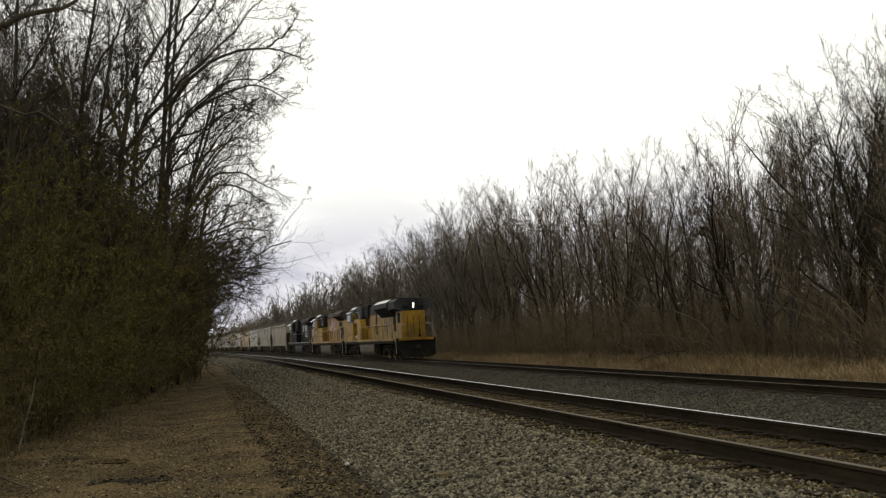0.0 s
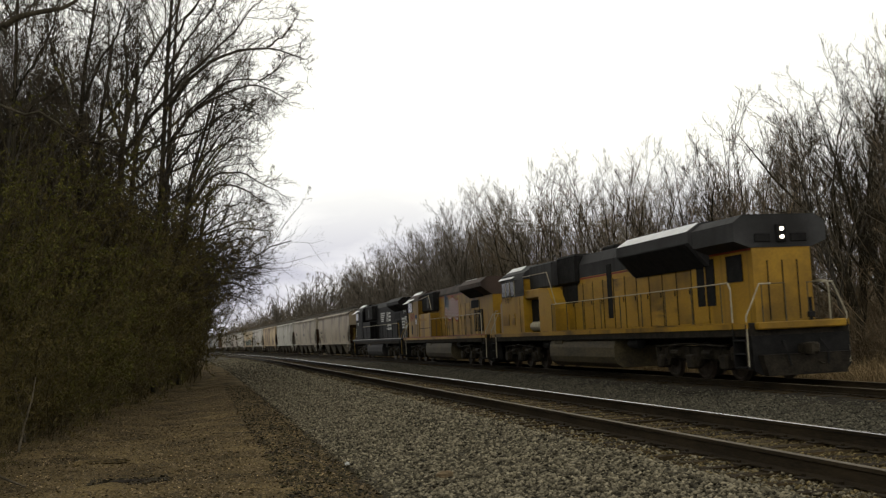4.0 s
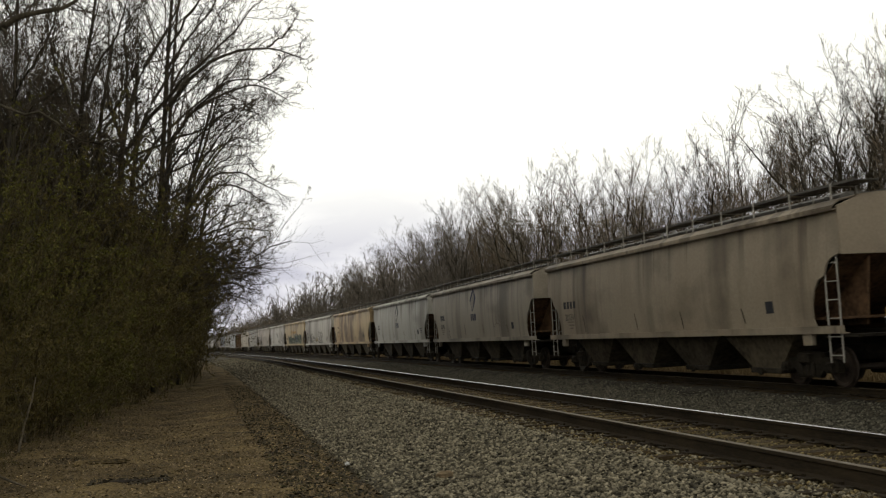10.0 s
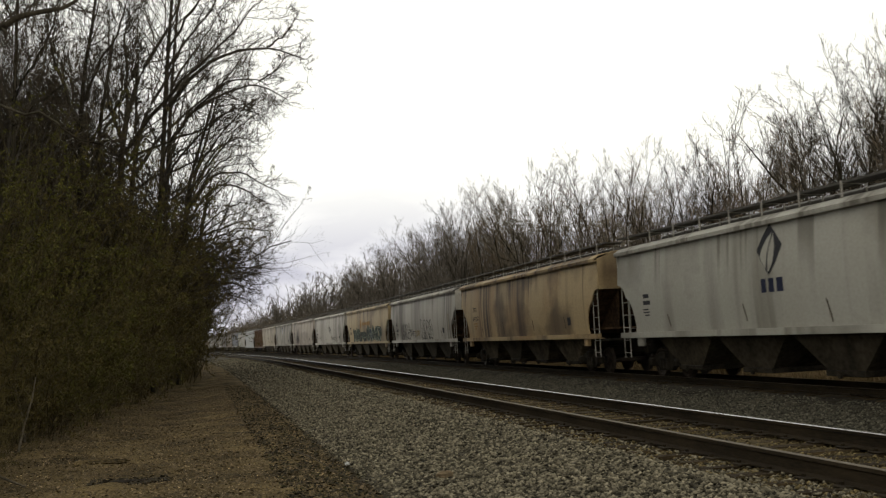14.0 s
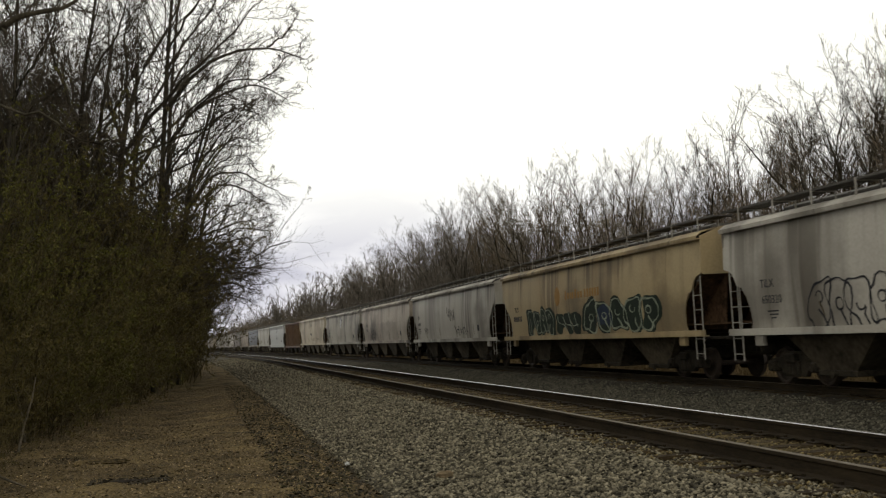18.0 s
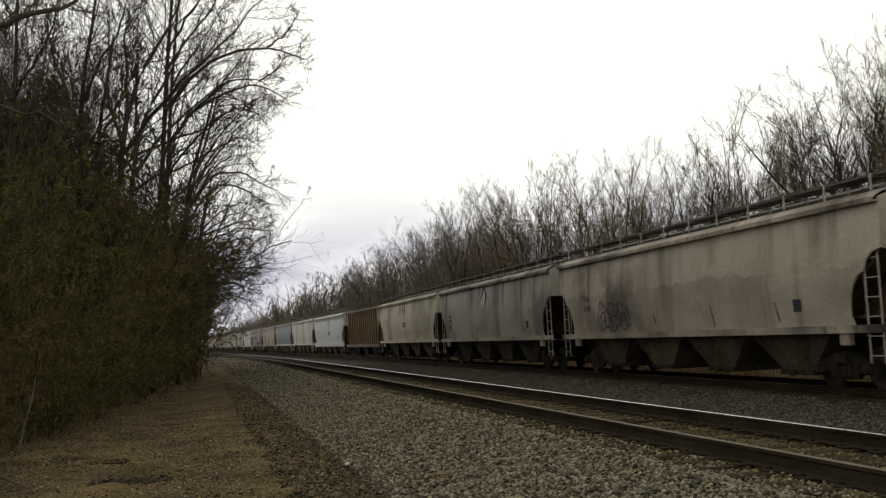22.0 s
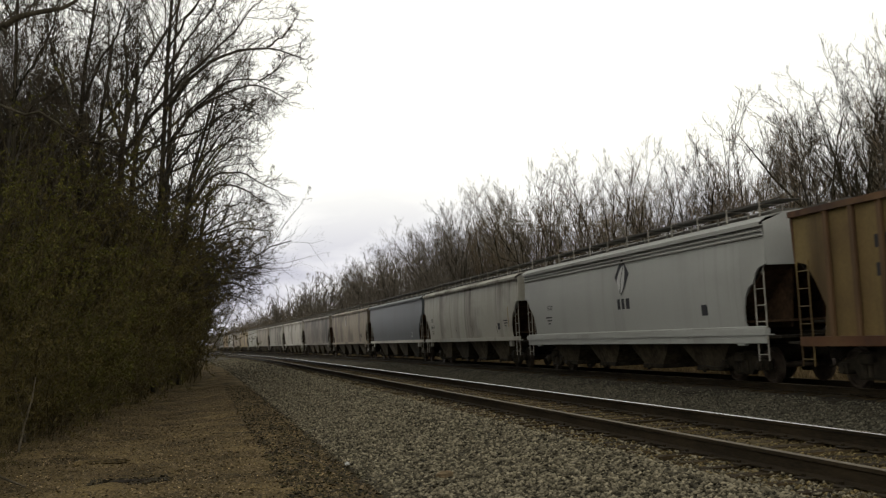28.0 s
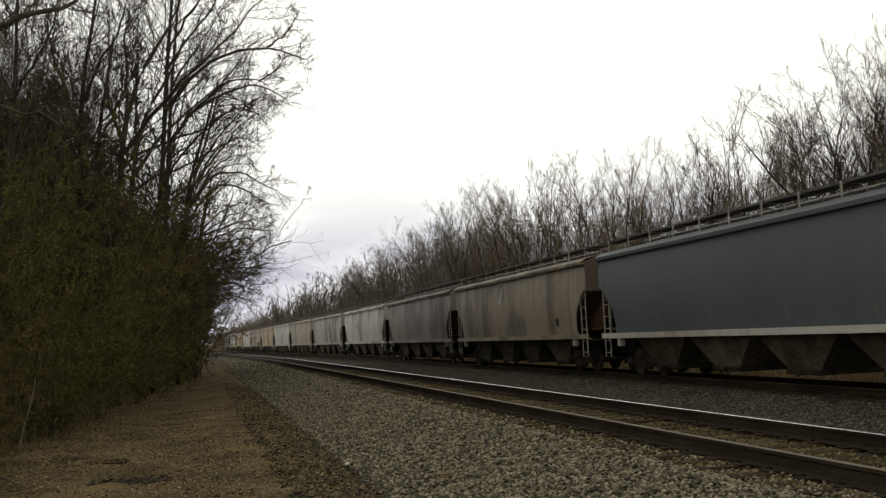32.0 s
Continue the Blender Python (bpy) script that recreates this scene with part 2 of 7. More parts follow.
def glass_dark(name):
    m = bpy.data.materials.new(name)
    m.use_nodes = True
    b = m.node_tree.nodes["Principled BSDF"]
    b.inputs["Base Color"].default_value = (0.012, 0.014, 0.016, 1)
    b.inputs["Roughness"].default_value, b.inputs["Specular IOR Level"].default_value = 0.12, 0.2
    return m


DIRT = surface("leaf_litter_soil", (0.022, 0.016, 0.0064), (0.188, 0.136, 0.060), 0.8, 0.95, bump=1.0, fine=24, spread=0.13, bump_at=0.08)
# Bed coloured darker than the loose stones to stand for shadow between them.
BALLAST = surface("crushed_stone", (0.0145, 0.0122, 0.008), (0.105, 0.0905, 0.061), 1.3, 0.9, bump=1.0, fine=18, spread=0.17, bump_at=0.05)
STONE = surface("ballast_stone", (0.064, 0.0555, 0.037), (0.22, 0.192, 0.130), 6, 0.88, bump=0.3, fine=5, island=0.85)
STONE_DARK = surface("dark_ballast_stone", (0.040, 0.037, 0.027), (0.130, 0.120, 0.088), 6, 0.9, bump=0.3, fine=5, island=0.7)
STONE_BROWN = surface("soiled_ballast_stone", (0.05, 0.039, 0.0171), (0.17, 0.13, 0.0612), 6, 0.9, bump=0.3, fine=5, island=0.75)
TRACK_SOIL = surface("track_grit", (0.016, 0.0125, 0.0054), (0.125, 0.093, 0.0387), 2.2, 0.95, bump=1.0, fine=14, spread=0.14, bump_at=0.04)
DARK_BED = surface("shaded_brown_ballast", (0.008, 0.0068, 0.0045), (0.048, 0.040, 0.027), 1.8, 0.9, bump=1.0, fine=16, spread=0.17, bump_at=0.05)
RAIL = surface("rusty_rail_steel", (0.011, 0.008, 0.0045), (0.034, 0.0245, 0.013), 6, 0.8, bump=0.3, stretch=(1, 0.2, 1))
RAIL_DULL = surface("dull_rail_head", (0.075, 0.060, 0.038), (0.15, 0.122, 0.08), 3, 0.6, bump=0.1, stretch=(8, 0.15, 1), spec=0.2)
RAIL_TOP = surface("polished_rail_head", (0.45, 0.44, 0.43), (0.7, 0.69, 0.68), 3, 0.25, metal=1.0, bump=0.05, stretch=(8, 0.15, 1), spec=0.4)
TIE = surface("creosoted_timber", (0.013, 0.0092, 0.0040), (0.062, 0.042, 0.019), 3, 0.9, bump=0.8, fine=7, stretch=(0.5, 4, 2), vary=0.4)
BARK = surface("grey_brown_bark", (0.035, 0.030, 0.023), (0.10, 0.088, 0.07), 5, 0.95, bump=0.8, fine=5, stretch=(1, 1, 0.3), vary=0.3)
# Bark darkened for the backlit near-side trees; also dark trunks in the woods.
BARK_DARK = surface("dark_backlit_bark", (0.014, 0.012, 0.008), (0.06, 0.050, 0.032), 5, 0.95, bump=0.8, fine=5, stretch=(1, 1, 0.3), vary=0.3)
TWIG = surface("bare_twigs", (0.1066, 0.0897, 0.0637), (0.2405, 0.2054, 0.1508), 3, 0.95, bump=0, vary=0.25)
# The next two are greyer: haze of distance put into the twig colour.
TWIG_FAR = surface("hazed_far_twigs", (0.0935, 0.0814, 0.0638), (0.1705, 0.1507, 0.1210), 3, 0.95, bump=0, vary=0.2)
TWIG_MID = surface("hazed_mid_twigs", (0.1040, 0.0884, 0.0689), (0.2015, 0.1755, 0.1391), 3, 0.95, bump=0, vary=0.25)
# Twigs darkened to stand for the near-side trees standing against the sky's light.
TWIG_DARK = surface("dark_backlit_twigs", (0.031, 0.0245, 0.0155), (0.080, 0.065, 0.043), 3, 0.95, bump=0, vary=0.3)
TWIG_RED = surface("russet_twigs", (0.1092, 0.0806, 0.0494), (0.2405, 0.1807, 0.1131), 3, 0.95, bump=0, vary=0.25)
BRUSH = surface("brush_stems", (0.035, 0.028, 0.013), (0.10, 0.08, 0.04), 3, 0.95, bump=0, vary=0.25, island=0.2)
LEAF = surface("olive_brush_leaf", (0.0462, 0.0374, 0.0110), (0.1078, 0.0836, 0.0264), 0.5, 0.85, bump=0, vary=0.2, island=0.15, spread=0.12)
LEAF_BROWN = surface("withered_leaf", (0.045, 0.033, 0.018), (0.20, 0.148, 0.086), 2, 0.85, bump=0, island=0.65)
LEAF_RUSSET = surface("russet_dead_leaf", (0.0540, 0.0392, 0.0203), (0.1553, 0.1121, 0.0567), 0.6, 0.9, bump=0, vary=0.3, island=0.35)
LEAF_GREEN = surface("young_green_leaf", (0.046, 0.044, 0.008), (0.10, 0.093, 0.019), 2, 0.8, bump=0, island=0.3)
LEAF_GREEN_DARK = surface("dark_moss", (0.014, 0.013, 0.005), (0.05, 0.045, 0.018), 2, 0.95, bump=0, island=0.4)
STRAW = surface("dry_grass_blade", (0.15, 0.105, 0.052), (0.36, 0.265, 0.14), 0.7, 0.9, bump=0, island=0.4)
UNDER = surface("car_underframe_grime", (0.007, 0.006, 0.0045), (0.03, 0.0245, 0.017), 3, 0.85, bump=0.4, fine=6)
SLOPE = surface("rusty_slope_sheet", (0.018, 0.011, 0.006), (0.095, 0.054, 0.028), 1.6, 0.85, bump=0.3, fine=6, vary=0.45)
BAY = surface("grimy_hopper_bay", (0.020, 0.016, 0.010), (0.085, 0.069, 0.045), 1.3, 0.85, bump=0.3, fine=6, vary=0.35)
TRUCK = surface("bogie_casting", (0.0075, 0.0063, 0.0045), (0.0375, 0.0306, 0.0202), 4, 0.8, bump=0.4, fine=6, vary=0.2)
WHEEL = surface("wheel_steel", (0.03, 0.022, 0.018), (0.09, 0.068, 0.05), 5, 0.6, metal=0.5, bump=0.2, spec=0.4)
WALKWAY = surface("galvanised_running_board", (0.04, 0.036, 0.03), (0.10, 0.092, 0.077), 4, 0.7, metal=0.2, bump=0.4, spec=0.4)
BRACKET = surface("grey_bracket_paint", (0.20, 0.185, 0.155), (0.36, 0.335, 0.285), 4, 0.7, bump=0.1)
YELLOW = paint("locomotive_yellow", (0.37, 0.212, 0.016), (0.26, 0.14, 0.012), (0.035, 0.022, 0.009), 0.85, 0.5)
ROOF_GREY = paint("locomotive_roof_grey", (0.05, 0.05, 0.05), (0.036, 0.035, 0.034), (0.012, 0.011, 0.010), 0.8, 0.65, spec=0.12)
RED_LINE = paint("red_stripe_paint", (0.22, 0.03, 0.012), (0.16, 0.03, 0.012), (0.05, 0.02, 0.012), 0.5, 0.5)
BLACK = paint("locomotive_black", (0.004, 0.004, 0.0043), (0.007, 0.0066, 0.006), (0.014, 0.012, 0.010), 0.5, 0.6, spec=0.08)
WHITE = surface("white_lettering", (0.33, 0.33, 0.31), (0.52, 0.52, 0.5), 3, 0.6, bump=0.05, spec=0.4)
LAMP_WHITE = surface("white_cab_roof", (0.62, 0.63, 0.63), (0.8, 0.8, 0.8), 3, 0.6, bump=0.05, spec=0.4)
DARK_METAL = surface("blackened_steel", (0.006, 0.006, 0.006), (0.018, 0.017, 0.016), 4, 0.8, bump=0.2, spec=0.1)
TANK = surface("dirty_fuel_tank", (0.022, 0.017, 0.008), (0.085, 0.066, 0.030), 1.6, 0.7, bump=0.2, stretch=(1, 0.3, 1), spec=0.4)
TANK_BLACK = surface("black_fuel_tank", (0.008, 0.008, 0.008), (0.025, 0.023, 0.021), 1.6, 0.7, bump=0.2, spec=0.2)
GLASS = glass_dark("cab_window_glass")
HEADLIGHT = glow("lit_headlight", (1.0, 0.88, 0.68), 7)
DEAD = surface("pale_dead_wood", (0.055, 0.045, 0.03), (0.13, 0.11, 0.078), 3, 0.9, bump=0.3)
INK = surface("black_lettering", (0.02, 0.02, 0.022), (0.045, 0.045, 0.05), 4, 0.7, bump=0)
INK_BLUE = surface("navy_logo_paint", (0.0150, 0.0180, 0.0360), (0.0300, 0.0330, 0.0600), 4, 0.7, bump=0)
INK_RED = surface("red_lettering", (0.17, 0.016, 0.008), (0.26, 0.030, 0.012), 4, 0.6, bump=0)
INK_BROWN = surface("faded_brown_lettering", (0.22, 0.12, 0.04), (0.33, 0.19, 0.06), 4, 0.7, bump=0)
STAIN = surface("dark_rust_run", (0.045, 0.035, 0.024), (0.10, 0.08, 0.055), 4, 0.85, bump=0)
INK_DULL = surface("faded_grey_lettering", (0.10, 0.085, 0.065), (0.19, 0.165, 0.13), 4, 0.8, bump=0)
FLAG_BLUE = surface("flag_blue", (0.012, 0.022, 0.045), (0.03, 0.05, 0.085), 4, 0.6, bump=0)
SPRAY_GREEN = surface("spray_paint_green", (0.006, 0.010, 0.007), (0.022, 0.036, 0.022), 3, 0.6, bump=0)
SPRAY_BLUE = surface("spray_paint_blue", (0.01, 0.016, 0.03), (0.025, 0.04, 0.07), 3, 0.6, bump=0)
SPRAY_PALE = surface("spray_paint_pale", (0.12, 0.14, 0.10), (0.34, 0.37, 0.28), 3, 0.6, bump=0)
YELLOW_RAIL = surface("yellow_handrail_paint", (0.16, 0.10, 0.02), (0.28, 0.18, 0.035), 5, 0.6, bump=0.1)
PALE_RAIL = surface("pale_handrail_paint", (0.25, 0.22, 0.15), (0.42, 0.38, 0.28), 5, 0.6, bump=0.1)


# ---- ground, ballast, tracks ----
def profile_sheet(name, cols, ys, material, kind="structure", label="", category="", rough=0.0, seed=1, ragged=False):
    """A strip of land: cols gives (x, z) across, ys the distances along; it follows the bend of the line."""
    rng = np.random.default_rng(seed)
    xs, zs = np.array([c[0] for c in cols]), np.array([c[1] for c in cols])
    ys = np.array(ys)
    gx = xs[None, :] + bend_np(ys)[:, None]
    gy = np.repeat(ys[:, None], len(xs), 1)
    gz = np.repeat(zs[None, :], len(ys), 0) + rough * rng.standard_normal((len(ys), len(xs))) * (np.abs(xs[None, :] - 5) < 40)
    if ragged:
        for k in range(3):
            gx[:, k] += (0.08 - 0.025 * k) * (np.sin(ys * 0.9) + np.sin(ys * 2.3 + 1) * 0.7 + 0.6 * rng.standard_normal(len(ys)))
    v = np.stack([gx, gy, gz], -1).reshape(-1, 3)
    i, j = np.meshgrid(np.arange(len(ys) - 1), np.arange(len(xs) - 1), indexing="ij")
    a = (i * len(xs) + j).ravel()
    me = array_mesh(name, v, np.stack([a, a + 1, a + 1 + len(xs), a + len(xs)], -1), smooth=True)
    me.materials.append(material)
    return tagged(new(name, me), label, category, kind=kind)


ALONG = list(np.arange(-40, 0, 4)) + list(np.arange(0, 60, 0.5)) + list(np.arange(60, 200, 4)) + list(np.arange(200, 420, 15)) + [480, 600, 800, 1100, 1600]
GROUND = [(-900, 4), (-200, 1.5), (-60, 0.2), (-25, -0.35), (-12, -0.5)]
GROUND += [(x, -0.60 + 0.04 * math.sin(x * 1.7)) for x in np.arange(-8, 1.6, 0.4)]
# The rise beyond x = 38 is added to close bright gaps between the trunks.
GROUND += [(1.9, -0.62), (2.6, -0.80), (9, -1.05), (12, -1.2), (18.2, -1.12), (19.0, -0.95), (20, -0.8), (21.5, -0.65), (24, -0.6), (38, -0.2), (46, 1.0), (60, 3.0), (90, 5.0), (250, 8), (900, 14)]
profile_sheet("ground", GROUND, ALONG, DIRT, label="brown bare earth with leaf litter beside the line", category="ground", rough=0.022, seed=3)

BED = [(1.7, -0.80), (2.05, -0.62), (2.5, -0.52), (3.2, -0.39), (3.9, -0.27), (4.35, -0.19), (4.55, -0.225), (4.75, -0.26), (5.8, -0.26), (6.9, -0.26), (7.1, -0.225), (7.3, -0.2), (7.9, -0.36), (8.7, -0.60), (9.6, -0.78),
       (10.8, -0.86), (12.0, -0.86), (12.9, -0.83), (13.6, -0.72), (14.0, -0.665), (15.3, -0.66), (16.7, -0.665), (17.2, -0.74), (17.9, -0.95), (18.4, -1.18)]
profile_sheet("ballast_bed", BED, ALONG[:-4], BALLAST, label="grey crushed stone ballast under the two tracks", category="ballast", rough=0.005, seed=5, ragged=True)

SOIL = [(4.5, -0.27), (4.62, -0.222), (4.85, -0.206), (5.05, -0.216), (5.3, -0.198), (5.6, -0.194), (5.82, -0.192), (6.05, -0.194), (6.35, -0.198), (6.6, -0.216), (6.85, -0.206), (7.02, -0.222), (7.15, -0.27)]
profile_sheet("track_soil", SOIL, ALONG[:-4], TRACK_SOIL, label="yellowish-brown grit packed between the sleepers", category="track bed", rough=0.008, seed=7)


# Dark brown bed, coloured darker still to stand for shade under the train.
DARK_BED_LINE = [(13.2, -0.80), (13.7, -0.69), (14.05, -0.648), (14.6, -0.64), (15.32, -0.635), (16.0, -0.64), (16.6, -0.648), (17.1, -0.72), (17.5, -0.83)]
profile_sheet("oily_track_bed", DARK_BED_LINE, ALONG[:-4], DARK_BED, label="dark brown stone round the far sleepers, coloured darker for shade", category="track bed", rough=0.010, seed=9, ragged=True)


def rail_mesh(name, outline, x, z, ys):
    b = Build()
    n = len(outline)
    v = [(x + bend(y) + a, y, z + c) for y in ys for a, c in outline]
    f = [(i * n + k, i * n + (k + 1) % n, (i + 1) * n + (k + 1) % n, (i + 1) * n + k) for i in range(len(ys) - 1) for k in range(n)]
    return b.add(v, f).mesh(name)


RAIL_SHAPE = [(-0.036, -0.004), (-0.036, -0.035), (-0.012, -0.05), (-0.009, -0.14), (-0.07, -0.158), (-0.07, -0.172), (0.07, -0.172), (0.07, -0.158), (0.009, -0.14), (0.012, -0.05), (0.036, -0.035), (0.036, -0.004)]
HEAD_SHAPE = [(-0.034, -0.004), (-0.026, 0.0), (0.026, 0.0), (0.034, -0.004)]
RAIL_YS = [-40, 0, 30, 60] + list(np.arange(66, 420, 6)) + [480, 600]
TIE_YS = list(np.arange(4.0, 100.0, 0.53))


def tie_mesh(seed):
    """A weathered sleeper, with uneven edges."""
    rng = random.Random(seed)
    b = Build()
    ys, xs = (-0.115, -0.10, 0.10, 0.115), (-1.3, -1.27, -0.5, 0.4, 1.27, 1.3)
    rows = []
    for i, x in enumerate(xs):
        e = 0.02 if i in (0, 5) else 0.0
        rows.append([(x + rng.uniform(-0.012, 0.012), y * (0.95 + rng.uniform(-0.05, 0.05)), (-0.018 if k in (0, 3) else 0.0) - e + rng.uniform(-0.008, 0.004)) for k, y in enumerate(ys)])
    return b.sheet(rows, (0, 0, -0.17)).mesh("sleeper")


TIE_SHAPES = [tie_mesh(s) for s in range(6)]


def track(name, x, z, label, y0, seed, tops):
    rng = random.Random(seed)
    t = thing(name, Matrix(), label, "track", kind="structure")
    for side, top, said in ((-0.7525, *tops[0]), (0.7525, *tops[1])):
        r = part("rail", rail_mesh("rail", RAIL_SHAPE, x + side, z, RAIL_YS), RAIL, t)
        part("running_surface", rail_mesh("running_surface", HEAD_SHAPE, x + side, z, RAIL_YS), top, r, said)
    for y in TIE_YS:
        if y > y0:
            slope = math.atan2(bend(y + 1) - bend(y), 1)
            part("sleeper", rng.choice(TIE_SHAPES), TIE, t, at=pose(x + bend(y) + rng.uniform(-0.03, 0.03), y + rng.uniform(-0.03, 0.03), z - 0.172 + rng.uniform(-0.012, 0.0), 0, 0, math.degrees(-slope) + rng.uniform(-1.2, 1.2)))
    plates, anchors = Build(), Build()
    for y in TIE_YS[:150]:
        for side in (-0.7525, 0.7525):
            plates.cbox(x + side + bend(y), y, z - 0.166, 0.34, 0.18, 0.014, 0.004)
            for dx in (-0.1, 0.1):
                plates.box(x + side + dx + bend(y), y + 0.05, z - 0.15, 0.03, 0.03, 0.03)
            anchors.box(x + side + bend(y), y + 0.15, z - 0.176, 0.17, 0.03, 0.03)
    tagged(part("tie_plates", plates, RAIL, t), kind="stuff")
    tagged(part("rail_anchors", anchors, RAIL, t), kind="stuff")
    far = Build()
    for y in np.arange(100, 330, 0.53):
        far.box(x + bend(y), y, z - 0.255, 2.6, 0.22, 0.16)
    tagged(part("far_sleepers", far, TIE, t), kind="stuff")
    return t


SHINY, DULL = (RAIL_TOP, "bright worn top of the rail"), (RAIL_DULL, "dull brown top of the rail")
track("near_track", NEAR_X, 0.0, "near railway track with rusty rails on dark timber sleepers", 4, 11, (DULL, SHINY))
track("far_track", FAR_X, FAR_Z, "far railway track with rusty rails on dark timber sleepers", 8, 12, (DULL, DULL))


def bed_height(x):
    return np.interp(x, [c[0] for c in BED], [c[1] for c in BED])


def soil_height(x):
    return np.interp(x, [c[0] for c in SOIL], [c[1] for c in SOIL])


def stones(name, count, x0, x1, y0, y1, size, material, label, seed, gap=(), power=1.7, height=None):
    """Angular loose stones lying on the ballast, denser close by."""
    rng = np.random.default_rng(seed)
    u = rng.random(count)
    y = y0 + (y1 - y0) * u ** power
    x = rng.uniform(x0, x1, count)
    for a, b in gap:
        x = np.where((x > a) & (x < b), rng.uniform(x0, a, count), x)
    s = size * rng.uniform(0.6, 1.5, count)
    z = (height or bed_height)(x) + s * rng.uniform(0.1, 0.7, count)
    base = np.array([(1, 0, 0), (0, 1, 0), (-1, 0, 0), (0, -1, 0), (0.3, 0.2, 1), (-0.3, -0.3, -1), (0.2, -0.6, 0.75), (-0.6, 0.4, 0.7)], float)[:6]
    v = base[None] * s[:, None, None] * rng.uniform(0.55, 1.15, (count, 6, 3))
    a = rng.uniform(0, 2 * np.pi, count)
    c, d = np.cos(a)[:, None], np.sin(a)[:, None]
    tilt = rng.uniform(-0.5, 0.5, count)[:, None]
    vx, vy, vz = v[..., 0] * c - v[..., 1] * d, v[..., 0] * d + v[..., 1] * c, v[..., 2] * 0.62 + tilt * v[..., 0]
    v = np.stack([vx + (x + bend_np(y))[:, None], vy + y[:, None], vz + z[:, None]], -1).reshape(-1, 3)
    tri = np.array([(0, 1, 4), (1, 2, 4), (2, 3, 4), (3, 0, 4), (1, 0, 5), (2, 1, 5), (3, 2, 5), (0, 3, 5)])
    f = (np.arange(count)[:, None, None] * 6 + tri[None]).reshape(-1, 3)
    me = array_mesh(name, v, tris=f)
    me.materials.append(material)
    return tagged(new(name, me), label, "ballast", kind="stuff")


stones("ballast_stones", 66000, 1.75, 4.58, 6.5, 50, 0.027, STONE, "loose angular grey ballast stones on the shoulder", 21, power=1.9)
stones("track_stones", 14000, 4.5, 7.3, 6.5, 45, 0.02, STONE_BROWN, "ballast stones between the sleepers", 22, power=2.0, height=soil_height)
stones("far_shoulder_stones", 12000, 1.75, 4.58, 45, 110, 0.05, STONE, "ballast stones on the shoulder farther along the line", 24, power=1.3)
stones("spilt_stones", 3000, 4.35, 5.0, 6.5, 45, 0.024, STONE, "ballast stones spilt over the ends of the sleepers", 25, power=1.9, height=lambda x: np.interp(x, [4.35, 4.6, 5.0], [-0.205, -0.20, -0.20]))
stones("soiled_stones", 2600, 4.45, 5.03, 6.5, 45, 0.022, STONE_BROWN, "brown ballast stones over the ends of the sleepers", 26, power=1.9, height=lambda x: np.full_like(x, -0.20))
stones("middle_stones", 60000, 7.3, 13.9, 14, 80, 0.030, STONE_DARK, "ballast stones between the two tracks", 23)


# ---- trees, brush, grass ----
def tubes(P, R, k):
    """Tapered tubes along the lines P (N, S+1, 3) with radii R (N, S+1) and k sides."""
    N, S1, _ = P.shape
    D = np.gradient(P, axis=1)
    D /= np.linalg.norm(D, axis=2, keepdims=True) + 1e-9
    ref = np.where(np.abs(D[..., 2:3]) < 0.9, np.array([0, 0, 1.0]), np.array([1.0, 0, 0]))
    U = np.cross(D, ref)
    U /= np.linalg.norm(U, axis=2, keepdims=True) + 1e-9
    W = np.cross(D, U)
    a = 2 * np.pi * np.arange(k) / k
    V = P[:, :, None] + R[:, :, None, None] * (np.cos(a)[None, None, :, None] * U[:, :, None] + np.sin(a)[None, None, :, None] * W[:, :, None])
    i, s, j = np.meshgrid(np.arange(N), np.arange(S1 - 1), np.arange(1 if k == 2 else k), indexing="ij")
    b = (i * S1 + s) * k
    q = np.stack([b + j, b + (j + 1) % k, b + k + (j + 1) % k, b + k + j], -1).reshape(-1, 4)
    return V.reshape(-1, 3), q


def merge(parts):
    V, Q, n = [], [], 0
    for v, q in parts:
        V.append(v)
        Q.append(q + n)
        n += len(v)
    return np.concatenate(V), np.concatenate(Q)


